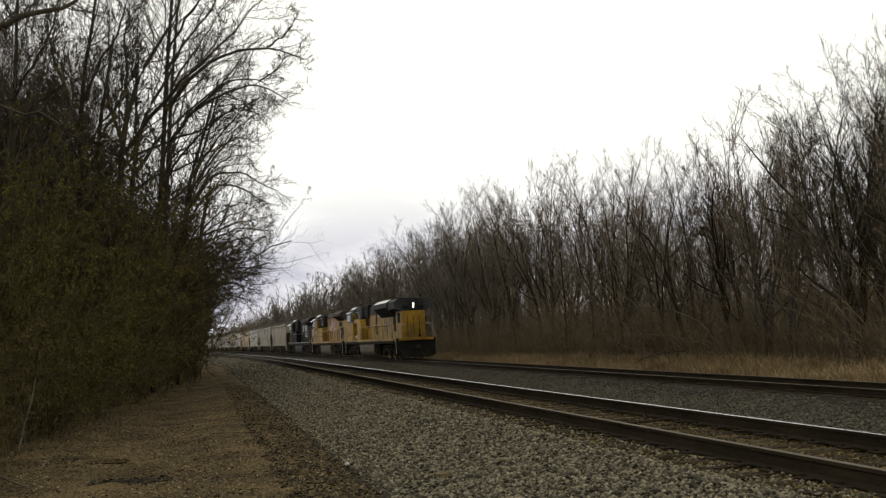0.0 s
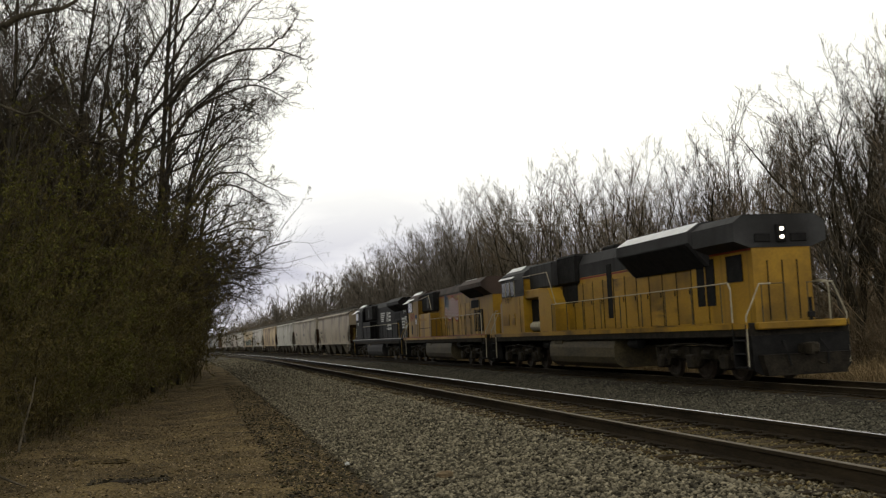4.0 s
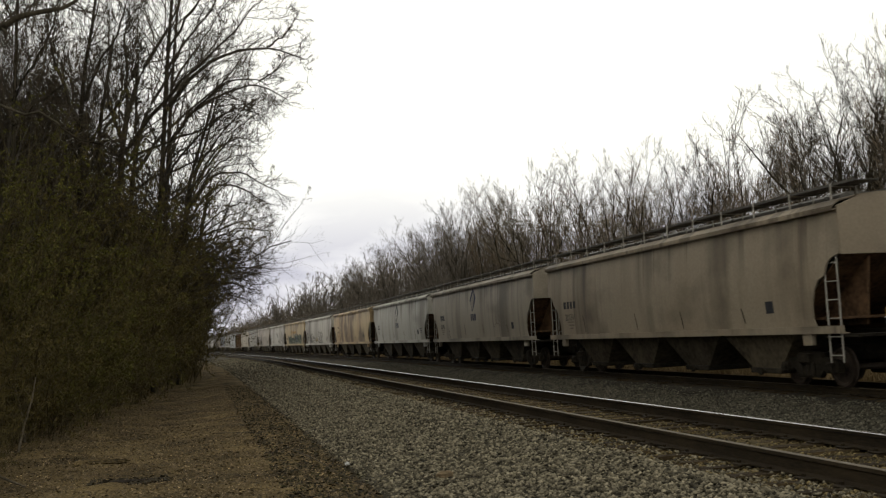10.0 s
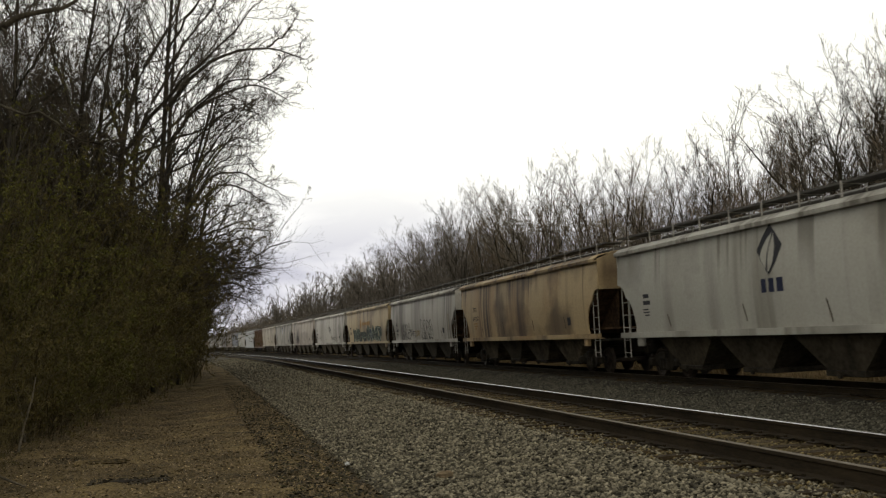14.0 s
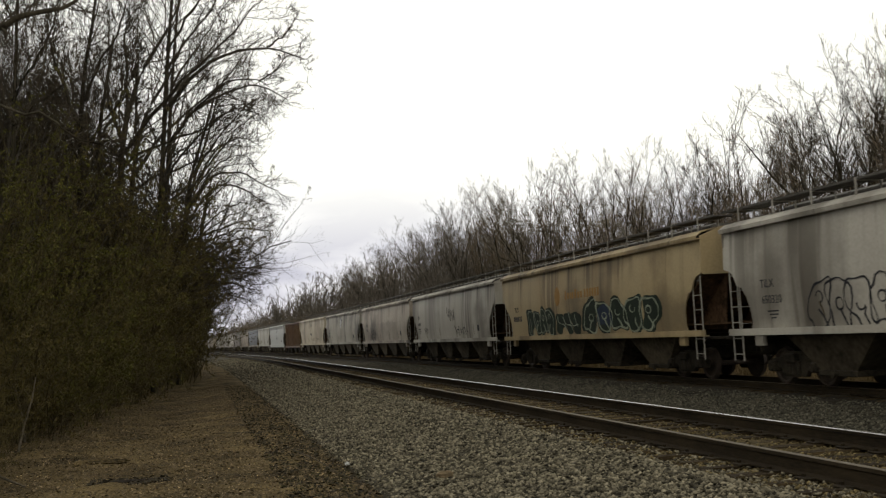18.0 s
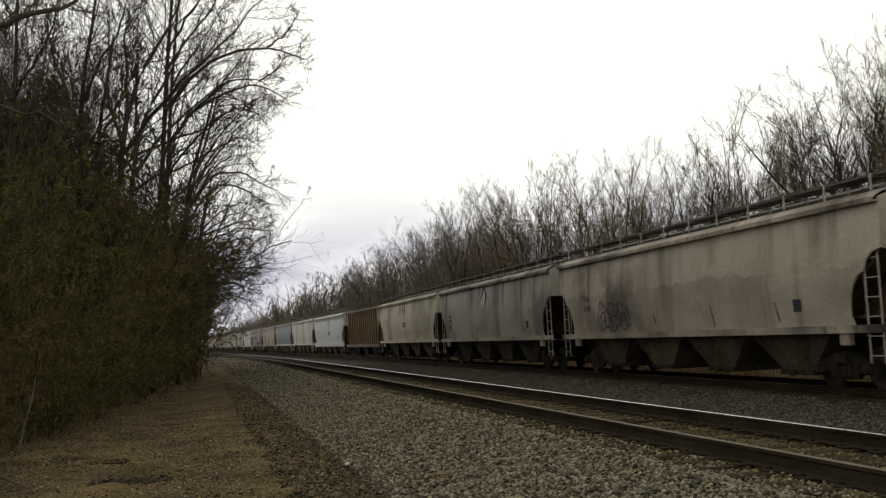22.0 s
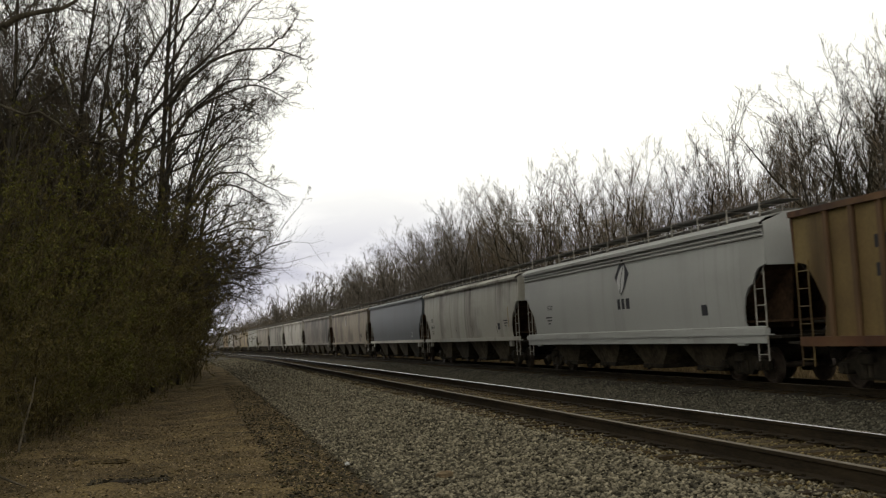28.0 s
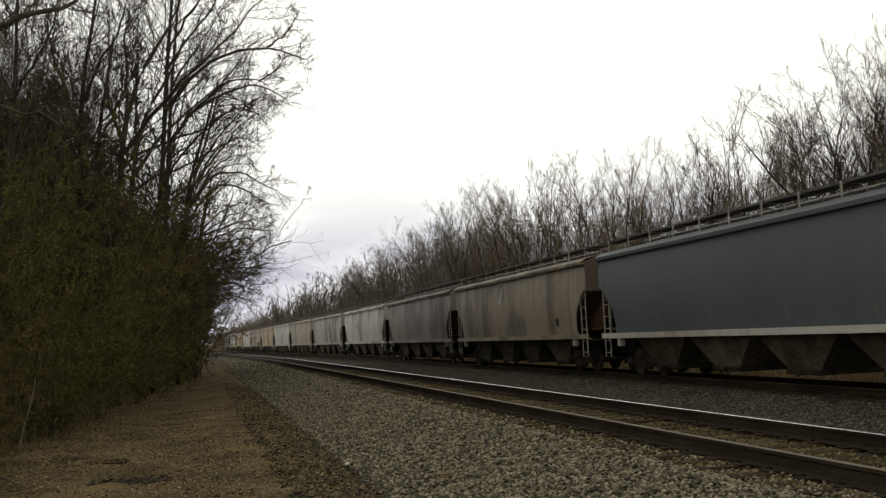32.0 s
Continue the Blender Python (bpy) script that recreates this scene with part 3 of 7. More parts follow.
def sprout(rng, P, R, n, ratio, angle, segs, up, wob, t0, t1, rr, lean=(0, 0, 0), rmin=0.003, drop=0.45):
    """n side branches on every line of P."""
    N, S1, _ = P.shape
    idx = np.repeat(np.arange(N), n)
    m = len(idx)
    t = t0 + (t1 - t0) * (np.tile(np.arange(n), N) + rng.random(m)) / n
    f = np.clip(t * (S1 - 1), 0, S1 - 1.001)
    k = f.astype(int)
    w = (f - k)[:, None]
    A, B = P[idx, k], P[idx, k + 1]
    pos = A * (1 - w) + B * w
    d = B - A
    d /= np.linalg.norm(d, axis=1, keepdims=True) + 1e-9
    plen = np.linalg.norm(np.diff(P, axis=1), axis=2).sum(1)[idx]
    side = rng.standard_normal((m, 3))
    side -= (side * d).sum(1, keepdims=True) * d
    side /= np.linalg.norm(side, axis=1, keepdims=True) + 1e-9
    ang = np.radians(angle + rng.uniform(-14, 14, m))[:, None]
    d = np.cos(ang) * d + np.sin(ang) * side + np.array(lean)
    d /= np.linalg.norm(d, axis=1, keepdims=True)
    L = plen * ratio * (1 - drop * t) * rng.uniform(0.6, 1.25, m)
    r0 = np.maximum(rmin, (R[idx, k] * (1 - w[:, 0]) + R[idx, k + 1] * w[:, 0]) * rr)
    out = np.zeros((m, segs + 1, 3))
    out[:, 0] = pos
    for s in range(segs):
        d = d + wob * rng.standard_normal((m, 3)) + np.array([0, 0, up])
        d /= np.linalg.norm(d, axis=1, keepdims=True)
        out[:, s + 1] = out[:, s] + d * (L / segs)[:, None]
    rad = r0[:, None] * np.linspace(1, 0.35, segs + 1)[None]
    return out, np.maximum(rad, rmin * 0.6)


def tree_shape(seed, height, radius, limbs=12, branches=8, twigs=7, fine=2, lean=(0, 0, 0), curve=0.05, fork=0.3, angle=42, spread=0.5, up=0.12, thin=0.006):
    """Trunk and crown of a leafless tree as two meshes."""
    rng = np.random.default_rng(seed)
    S = 12
    P = np.zeros((1, S + 1, 3))
    d = np.array([lean[0] * 0.5, lean[1] * 0.5, 1.0])
    for s in range(S):
        d = d + curve * rng.standard_normal(3) * np.array([1, 1, 0.2]) + np.array(lean) * 0.05
        d /= np.linalg.norm(d)
        P[0, s + 1] = P[0, s] + d * height / S
    P[0, 0, 2] = -0.3
    R = radius * np.linspace(1.0, 0.05, S + 1)[None] ** 1.1 + 0.006
    R[0, 0] *= 1.35
    l1 = sprout(rng, P, R, limbs, spread, angle, 6, up, 0.19, fork, 0.98, 0.5, lean=np.array(lean) * 0.5, rmin=0.015)
    l2 = sprout(rng, *l1, branches, 0.55, 38, 3, 0.06, 0.2, 0.12, 1.0, 0.5, rmin=thin * 1.5)
    l3 = sprout(rng, *l2, twigs, 0.55, 33, 1, 0.05, 0.2, 0.08, 1.0, 0.6, rmin=thin)
    k = height / l3[0][..., 2].max()
    trunk = merge([tubes(P * k, R, 8), tubes(l1[0] * k, l1[1], 4)])
    crown = [tubes(l2[0] * k, l2[1], 3), tubes(l3[0] * k, l3[1] * 1.2, 2)]
    if fine:
        l4 = sprout(rng, *l3, fine, 0.7, 34, 1, 0.04, 0.2, 0.15, 1.0, 0.7, rmin=thin * 0.7)
        crown.append(tubes(l4[0] * k, l4[1] * 1.25, 2))
    crown = merge(crown)
    a = array_mesh("trunk", *trunk, smooth=True)
    b = array_mesh("crown", *crown)
    return a, b


def grown_tree(seed, height, radius, leaders=3, lead_angle=22, lead_len=0.72, lead_at=(0.22, 0.6), limbs=9, limb_len=0.32, limb_angle=48, branches=6, twigs=5, fine=2, up=0.06, lean=(0, 0, 0), curve=0.05, thin=0.005, wob=0.2, low=0.2):
    """A leafless tree whose trunk forks into leaders, with crooked limbs and short fine twigs, as trunk and crown."""
    rng = np.random.default_rng(seed)
    S = 12
    P = np.zeros((1, S + 1, 3))
    d = np.array([lean[0] * 0.6, lean[1] * 0.6, 1.0])
    for s in range(S):
        d = d + curve * rng.standard_normal(3) * np.array([1, 1, 0.2]) + np.array(lean) * 0.06
        d /= np.linalg.norm(d)
        P[0, s + 1] = P[0, s] + d * height / S
    R = radius * np.linspace(1.0, 0.1, S + 1)[None] ** 1.5 + 0.003
    R[0, 0] *= 1.4
    L = sprout(rng, P, R, leaders, lead_len, lead_angle, S, 0.02, curve * 1.5, lead_at[0], lead_at[1], 0.7, lean=np.array(lean) * 0.3, rmin=0.02, drop=0.75)
    P, R = np.concatenate([P, L[0]]), np.concatenate([R, L[1] * np.linspace(1.0, 0.3, S + 1)[None]])
    l1 = sprout(rng, P, R, limbs, limb_len, limb_angle, 5, up, wob * 0.7, low, 1.0, 0.5, lean=np.array(lean) * 0.4, rmin=thin * 2.2, drop=0.55)
    l2 = sprout(rng, *l1, branches, 0.52, 38, 3, 0.07, wob * 0.65, 0.12, 1.0, 0.5, rmin=thin * 1.5, drop=0.35)
    l3 = sprout(rng, *l2, twigs, 0.56, 34, 2, 0.07, wob * 0.65, 0.1, 1.0, 0.6, rmin=thin, drop=0.35)
    k = height / l3[0][..., 2].max()
    trunk = merge([tubes(P * k, R, 7 if fine else 4), tubes(l1[0] * k, l1[1], 4 if fine else 3)])
    crown = [tubes(l2[0] * k, l2[1], 3 if fine else 2), tubes(l3[0] * k, l3[1] * 1.2, 2)]
    if fine:
        l4 = sprout(rng, *l3, fine, 0.7, 32, 1, 0.05, 0.1, 0.15, 1.0, 0.7, rmin=thin * 0.7)
        crown.append(tubes(l4[0] * k, l4[1] * 1.2, 2))
    trunk[0][:, 2] -= 0.25 * (trunk[0][:, 2] < 0.02)
    return array_mesh("trunk", *trunk, smooth=True), array_mesh("crown", *merge(crown))


def plant_tree(shape, x, y, z, size, turn, label, group, twig=TWIG, squash=1.0, bark=BARK):
    t = thing("tree", pose(x, y, z, 0, 0, turn), label, "tree", group)
    m = Matrix.Diagonal((size * squash, size * squash, size, 1))
    part("trunk", shape[0], bark, t, at=m)
    part("crown", shape[1], twig, t, at=m)
    return t


def brush_shape(seed, height, width, stems, twigs, leaves, leaf=0.05, arch=0.25, girth=1.0, flare=0.35, reach=0.33):
    """A tangled bush: arching stems with twigs, and small leaves."""
    rng = np.random.default_rng(seed)
    a, r = rng.uniform(0, 2 * np.pi, stems), width * 0.42 * np.sqrt(rng.random(stems))
    P = np.zeros((stems, 6, 3))
    P[:, 0] = np.stack([r * np.cos(a), r * np.sin(a), np.full(stems, -0.15)], -1)
    d = np.stack([np.cos(a) * flare, np.sin(a) * flare, np.ones(stems)], -1) + 0.8 * min(flare, 0.38) * rng.standard_normal((stems, 3))
    L = height * rng.uniform(0.55, 1.12, stems)
    for s in range(5):
        d = d + 0.16 * rng.standard_normal((stems, 3)) + np.stack([np.cos(a), np.sin(a), -0.35 * np.ones(stems)], -1) * arch * s / 5
        d /= np.linalg.norm(d, axis=1, keepdims=True)
        P[:, s + 1] = P[:, s] + d * (L / 5)[:, None]
    R = np.linspace(1, 0.3, 6)[None] * rng.uniform(0.007, 0.02, stems)[:, None] * girth
    l1 = sprout(rng, P, R, twigs, reach, 48, 2, 0.0, 0.3, 0.15, 1.0, 0.5, rmin=0.005)
    l2 = sprout(rng, *l1, 2, 0.65, 45, 1, 0.0, 0.3, 0.2, 1.0, 0.7, rmin=0.004)
    stem = merge([tubes(P, R, 3), tubes(l1[0], l1[1] * 1.2, 2), tubes(l2[0], l2[1] * 1.25, 2)])
    m1 = array_mesh("branchwork", *stem)
    if not leaves:
        return m1, None
    pts = np.concatenate([l1[0].reshape(-1, 3), l2[0].reshape(-1, 3)])
    c = pts[rng.integers(0, len(pts), leaves)] + 0.04 * rng.standard_normal((leaves, 3))
    u, w = rng.standard_normal((leaves, 3)), rng.standard_normal((leaves, 3))
    u /= np.linalg.norm(u, axis=1, keepdims=True)
    w -= (w * u).sum(1, keepdims=True) * u
    w /= np.linalg.norm(w, axis=1, keepdims=True)
    s = leaf * rng.uniform(0.5, 1.4, leaves)[:, None]
    v = np.stack([c - u * s, c + w * s * 0.5, c + u * s], 1).reshape(-1, 3)
    m2 = array_mesh("foliage", v, tris=np.arange(leaves * 3).reshape(-1, 3))
    return m1, m2


def plant_bush(shape, x, y, z, size, turn, label, group, stem=BRUSH, leaf=LEAF, tall=1.0):
    t = thing("bush", pose(x, y, z, 0, 0, turn), label, "bush", group)
    m = Matrix.Diagonal((size, size, size * tall, 1))
    part("branchwork", shape[0], stem, t, at=m)
    if shape[1]:
        part("foliage", shape[1], leaf, t, at=m)
    return t


WOOD = [grown_tree(31, 10, 0.12, 3, 20, 0.75, (0.15, 0.5), 10, 0.36, 44, 7, 6, 4, up=0.13, thin=0.0038, wob=0.15),
        grown_tree(32, 10, 0.10, 5, 17, 0.85, (0.08, 0.4), 8, 0.30, 38, 7, 6, 4, up=0.13, thin=0.0038, wob=0.15),
        grown_tree(33, 10, 0.14, 3, 28, 0.70, (0.25, 0.6), 10, 0.42, 50, 7, 6, 4, curve=0.08, up=0.13, thin=0.0038, wob=0.15),
        grown_tree(34, 10, 0.10, 2, 16, 0.70, (0.3, 0.5), 13, 0.32, 42, 7, 6, 4, up=0.13, thin=0.0038, wob=0.15),
        grown_tree(35, 10, 0.11, 4, 25, 0.80, (0.12, 0.45), 9, 0.36, 46, 7, 6, 4, curve=0.09, up=0.13, thin=0.0038, wob=0.15)]
INNER = [grown_tree(36 + k, 10, 0.10, 3, 15, 0.75, (0.2, 0.55), 9, 0.30, 40, 6, 5, 2, up=0.13, thin=0.005, wob=0.15, low=0.25) for k in range(3)]
FAR_WOOD = [grown_tree(41 + k, 10, 0.11, 3, 20, 0.75, (0.12, 0.5), 8, 0.34, 44, 6, 5, 0, thin=0.017) for k in range(4)]


def woods_height(x, y):
    """Height of the woods' ragged top, which rises and falls along the line and is higher farther in."""
    return float(np.interp(y * 23 / x, [30, 36, 41, 44, 47, 51, 56, 61, 64, 70, 82, 95, 104, 114, 135, 153, 183, 212, 251, 300, 430, 600], [11.3, 12.1, 10.9, 10.6, 9.6, 12.1, 11.8, 10.4, 12.4, 12.6, 14.1, 13.3, 12.3, 13.1, 12.6, 12.2, 14.6, 13.0, 11.8, 10.2, 9.8, 9.0])) * x / 23


rng = random.Random(5)
# woods behind the far track: an edge of slender trees, then the ranks behind them
for k, y in enumerate(np.arange(27, 150, 1.75)):
    x = rng.uniform(21.8, 25.0)
    plant_tree(WOOD[rng.randrange(5)], x + bend(y), y + rng.uniform(-1.0, 1.0), -0.65, 0.1 * (rng.uniform(0.78, 0.98) + (0.10 if y > 55 else 0.0)) * woods_height(x, y), rng.uniform(0, 360), "bare slender grey-brown tree at the edge of the woods", "woodland trees", TWIG_MID if y > 78 else rng.choice([TWIG, TWIG, TWIG_RED]), rng.uniform(0.8, 1.05), rng.choice([BARK, BARK_DARK]))
for x0, y0, y1, step, k in ((27.0, 30, 180, 3.0, 0.95), (32.0, 36, 190, 3.8, 0.92)):
    for y in np.arange(y0, y1, step):
        plant_tree(rng.choice(INNER), x0 + rng.uniform(-1.8, 2.3) + bend(y), y + rng.uniform(-1.4, 1.4), -0.6, 0.1 * k * rng.uniform(0.75, 1.05) * woods_height(x0, y), rng.uniform(0, 360), "tall bare tree standing inside the woods", "woodland trees", TWIG_MID if y > 78 else rng.choice([TWIG, TWIG_RED]), rng.uniform(0.9, 1.15), BARK_DARK)
def woodland(name, spots, shapes, material, label, seed):
    """Many far trees that cannot be told apart, as one object."""
    r = random.Random(seed)
    flat = []
    for tree in shapes:
        flat.append([])
        for me in tree:
            co, ix = np.zeros(len(me.vertices) * 3, np.float32), np.zeros(len(me.loops), np.int32)
            me.vertices.foreach_get("co", co)
            me.loops.foreach_get("vertex_index", ix)
            flat[-1].append((co.reshape(-1, 3), ix.reshape(-1, 4)))
    parts = []
    for x, y, s in spots:
        k, q = r.randrange(len(shapes)), r.uniform(0, 6.283)
        for co, ix in flat[k]:
            p = co * s
            parts.append((np.stack([x + p[:, 0] * math.cos(q) - p[:, 1] * math.sin(q), y + p[:, 0] * math.sin(q) + p[:, 1] * math.cos(q), p[:, 2] - 0.6], -1), ix))
    me = array_mesh(name, *merge(parts))
    me.materials.append(material)
    return tagged(new(name, me), label, "woods", kind="stuff")


DEEP = [(x0 + rng.uniform(-1.8, 2.5) + bend(y), y + rng.uniform(-1.6, 1.6), 0.1 * k * rng.uniform(0.8, 1.1) * woods_height(x0, y)) for x0, y0, step, k in ((39.0, 44, 3.4, 0.66), (46.0, 52, 3.6, 0.58)) for y in np.arange(y0, 190, step)]
woodland("deep_woods", DEEP, FAR_WOOD, TWIG, "deep bare woods behind the nearer trees", 7)
FAR_SPOTS = [(x0 + rng.uniform(-2, 3) + bend(y), y + rng.uniform(-3, 3), 0.1 * rng.uniform(0.84, 1.04) * woods_height(23, y)) for y in np.arange(148, 600, 4.2) for x0 in (22.0, 28.0)]
woodland("far_woods", FAR_SPOTS, FAR_WOOD, TWIG_FAR, "distant bare woods along the line", 8)
# trees that stand out of the woods' edge: place, shape, height in tens of metres, turn
for x, y, k, s, turn in ((22.4, 29.0, 2, 1.06, 20), (23.6, 32.6, 2, 1.15, 70), (24.4, 31.2, 4, 1.24, 10), (25.2, 34.6, 0, 1.26, 140), (24.6, 29.4, 0, 1.2, 330), (23.0, 31.4, 2, 1.10, 200), (24.0, 33.8, 4, 1.12, 110), (23.4, 30.6, 0, 1.08, 40), (22.8, 40.6, 2, 1.0, 300), (23.2, 45.4, 4, 1.10, 75), (23.0, 51.6, 1, 1.26, 10), (24.0, 53.6, 1, 1.22, 130), (23.0, 64.2, 3, 1.36, 60), (23.5, 81.0, 4, 1.44, 220), (24.0, 86.0, 0, 1.42, 20)):
    plant_tree(WOOD[k], x + bend(y), y, -0.65, s, turn, "taller bare tree with spreading crown at the edge of the woods", "woodland trees", TWIG_DARK if y < 48 else TWIG, 1.12, BARK_DARK)

THICKET = [brush_shape(61 + k, 3.4, 3.6, 80, 8, 5000, 0.03, arch=0.25, girth=0.8, reach=0.3) for k in range(3)]
SAPLINGS = [brush_shape(66 + k, 5.6, 5.0, 60, 9, 3000, 0.03, arch=0.10, girth=1.0, reach=0.24) for k in range(3)]
for y in np.arange(24, 130, 2.2):
    plant_bush(rng.choice(THICKET), rng.uniform(21.4, 23.2) + bend(y), y, -0.7, rng.uniform(0.6, 1.15), rng.uniform(0, 360), "leafless brown thicket at the foot of the woods", "woodland thicket", TWIG_RED, LEAF_RUSSET)
for x0, step in ((24.6, 2.9), (29.5, 3.8), (36.0, 6.0)):
    for y in np.arange(26, 125, step):
        plant_bush(rng.choice(SAPLINGS), x0 + rng.uniform(-1.5, 1.5) + bend(y), y, -0.6, rng.uniform(0.75, 1.15) * x0 / 27 * (1.3 if y < 75 else 1.0), rng.uniform(0, 360), "dense leafless saplings inside the woods", "woodland thicket", TWIG_MID if y > 90 else rng.choice([TWIG, TWIG_RED]), LEAF_RUSSET)

FAR_BRUSH = [brush_shape(69 + k, 6.0, 6.0, 36, 7, 0, arch=0.10, girth=2.4, reach=0.24)[:1] for k in range(3)]
FAR_BUSHES = [(x0 + rng.uniform(-1.5, 1.5) + bend(y), y, rng.uniform(0.8, 1.15) * x0 / 27 * (1 + 0.004 * min(y - 110, 140))) for x0, step in ((24.5, 3.6), (29.5, 5.0), (36.0, 8.0)) for y in np.arange(125, 430, step)]
woodland("far_thicket", FAR_BUSHES, FAR_BRUSH, TWIG_RED, "distant brown thicket under the woods", 9)

# brush and trees on the near side
HEDGE = [brush_shape(71 + k, 4.2, 3.6, 60, 7, 16000, 0.036, flare=0.3, reach=0.24) for k in range(4)]
for y, x, s in ((15.5, -6.6, 0.9), (17.5, -5.4, 0.95), (20, -4.5, 0.95), (22.5, -4.1, 1.0), (25, -4.0, 1.05), (28, -3.9, 1.1), (31, -3.8, 1.1), (34.5, -3.7, 1.15), (38, -3.7, 1.15), (42, -3.6, 1.15), (47, -3.4, 1.15), (52, -3.2, 1.15), (58, -3.1, 1.15), (64, -3.0, 1.15), (71, -2.9, 1.15), (79, -3.2, 1.15), (88, -3.7, 1.2), (98, -4.5, 1.2), (50, -2.4, 0.8), (55, -2.3, 0.82), (61, -2.1, 0.85), (46, -2.6, 0.8), (67, -2.1, 0.88), (57, -1.5, 0.5), (63, -1.3, 0.55), (69, -1.2, 0.6), (75, -1.2, 0.65), (13.4, -5.0, 0.42), (12.6, -4.6, 0.3), (14.6, -5.6, 0.6), (13.9, -3.5, 0.26), (14.8, -3.3, 0.3), (13.0, -3.1, 0.2), (15.8, -3.7, 0.36), (12.4, -2.9, 0.16)):
    plant_bush(rng.choice(HEDGE), x - (0.3 if y > 40 else 0.0), y, -0.6, s * rng.uniform(0.92, 1.08), rng.uniform(0, 360), "dense olive-brown brush with withered leaves beside the path", "lineside brush", BRUSH, LEAF_GREEN if y in (25, 28) else LEAF)
for y, x, s in ((18, -8.6, 1.4), (21.5, -7.8, 1.5), (25, -7.4, 1.5), (29.5, -7.0, 1.6), (34, -6.8, 1.6), (40, -6.6, 1.65), (47, -6.4, 1.7), (55, -6.2, 1.7), (63, -6.0, 1.7), (72, -5.8, 1.7), (84, -6.4, 1.7), (24, -11, 1.9), (31, -11, 1.9), (40, -11, 2.0), (51, -11, 2.0), (66, -10.5, 2.0)):
    plant_bush(rng.choice(HEDGE), x, y, -0.6, s, rng.uniform(0, 360), "tall olive-brown brush behind the lineside hedge", "lineside brush", BRUSH, LEAF)

HANG = [grown_tree(88 + k, 10.5, 0.13, 4, 40, 0.7, (0.08, 0.5), 11, 0.40, 60, 7, 6, 3, up=0.0, lean=(0.16, 0, 0), thin=0.006, wob=0.22, low=0.12) for k in range(3)]
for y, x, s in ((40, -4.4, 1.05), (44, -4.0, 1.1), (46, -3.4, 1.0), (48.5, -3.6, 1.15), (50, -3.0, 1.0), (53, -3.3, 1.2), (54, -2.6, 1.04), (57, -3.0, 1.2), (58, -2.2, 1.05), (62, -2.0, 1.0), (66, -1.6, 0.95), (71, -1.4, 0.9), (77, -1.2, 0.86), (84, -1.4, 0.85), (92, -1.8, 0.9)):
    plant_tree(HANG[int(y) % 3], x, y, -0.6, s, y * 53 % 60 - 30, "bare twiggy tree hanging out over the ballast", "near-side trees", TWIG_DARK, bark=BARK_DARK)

BIG = tree_shape(81, 19, 0.20, 28, 9, 10, 2, lean=(0.17, -0.03, 0), curve=0.03, fork=0.22, angle=56, spread=0.56, up=0.03, thin=0.008)
SIDE = [grown_tree(82, 14, 0.14, 4, 30, 0.72, (0.15, 0.5), 10, 0.38, 54, 7, 6, 3, up=0.02, lean=(0.08, 0, 0), thin=0.006, wob=0.22),
        grown_tree(83, 13, 0.12, 3, 26, 0.78, (0.2, 0.5), 11, 0.36, 56, 7, 6, 3, up=0.02, lean=(0.05, 0, 0), thin=0.006, wob=0.22),
        grown_tree(84, 10, 0.11, 4, 36, 0.75, (0.1, 0.4), 10, 0.40, 58, 7, 6, 2, up=0.01, lean=(0.2, 0, 0), thin=0.007, wob=0.22)]
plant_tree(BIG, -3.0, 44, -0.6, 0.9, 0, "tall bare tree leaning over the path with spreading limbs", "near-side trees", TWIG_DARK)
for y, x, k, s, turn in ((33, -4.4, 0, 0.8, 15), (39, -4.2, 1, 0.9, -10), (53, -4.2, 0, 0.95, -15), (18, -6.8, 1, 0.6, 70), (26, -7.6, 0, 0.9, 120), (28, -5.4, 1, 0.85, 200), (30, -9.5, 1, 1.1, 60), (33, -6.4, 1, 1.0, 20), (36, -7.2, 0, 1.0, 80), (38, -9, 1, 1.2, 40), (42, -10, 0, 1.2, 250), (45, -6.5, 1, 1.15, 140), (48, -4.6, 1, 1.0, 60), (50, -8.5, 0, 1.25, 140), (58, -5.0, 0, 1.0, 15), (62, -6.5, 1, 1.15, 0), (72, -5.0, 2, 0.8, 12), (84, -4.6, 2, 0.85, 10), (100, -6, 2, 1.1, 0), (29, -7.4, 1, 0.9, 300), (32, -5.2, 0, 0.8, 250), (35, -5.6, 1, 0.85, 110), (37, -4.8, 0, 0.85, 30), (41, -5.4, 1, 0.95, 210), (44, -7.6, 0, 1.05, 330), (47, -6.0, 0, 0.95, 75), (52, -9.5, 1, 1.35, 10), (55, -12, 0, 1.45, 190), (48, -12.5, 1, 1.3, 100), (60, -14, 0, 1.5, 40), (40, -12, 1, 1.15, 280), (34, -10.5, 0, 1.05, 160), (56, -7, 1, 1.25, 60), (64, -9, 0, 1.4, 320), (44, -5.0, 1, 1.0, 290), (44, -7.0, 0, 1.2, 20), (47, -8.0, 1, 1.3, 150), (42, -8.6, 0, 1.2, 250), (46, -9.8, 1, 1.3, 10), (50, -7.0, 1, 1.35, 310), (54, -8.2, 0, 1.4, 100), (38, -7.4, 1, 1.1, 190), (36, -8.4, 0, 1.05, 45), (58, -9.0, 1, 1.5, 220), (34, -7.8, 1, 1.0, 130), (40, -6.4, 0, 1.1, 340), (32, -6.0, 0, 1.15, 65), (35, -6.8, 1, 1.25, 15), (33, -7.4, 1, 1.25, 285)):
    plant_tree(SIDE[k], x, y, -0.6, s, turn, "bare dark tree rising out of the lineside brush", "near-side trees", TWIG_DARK)


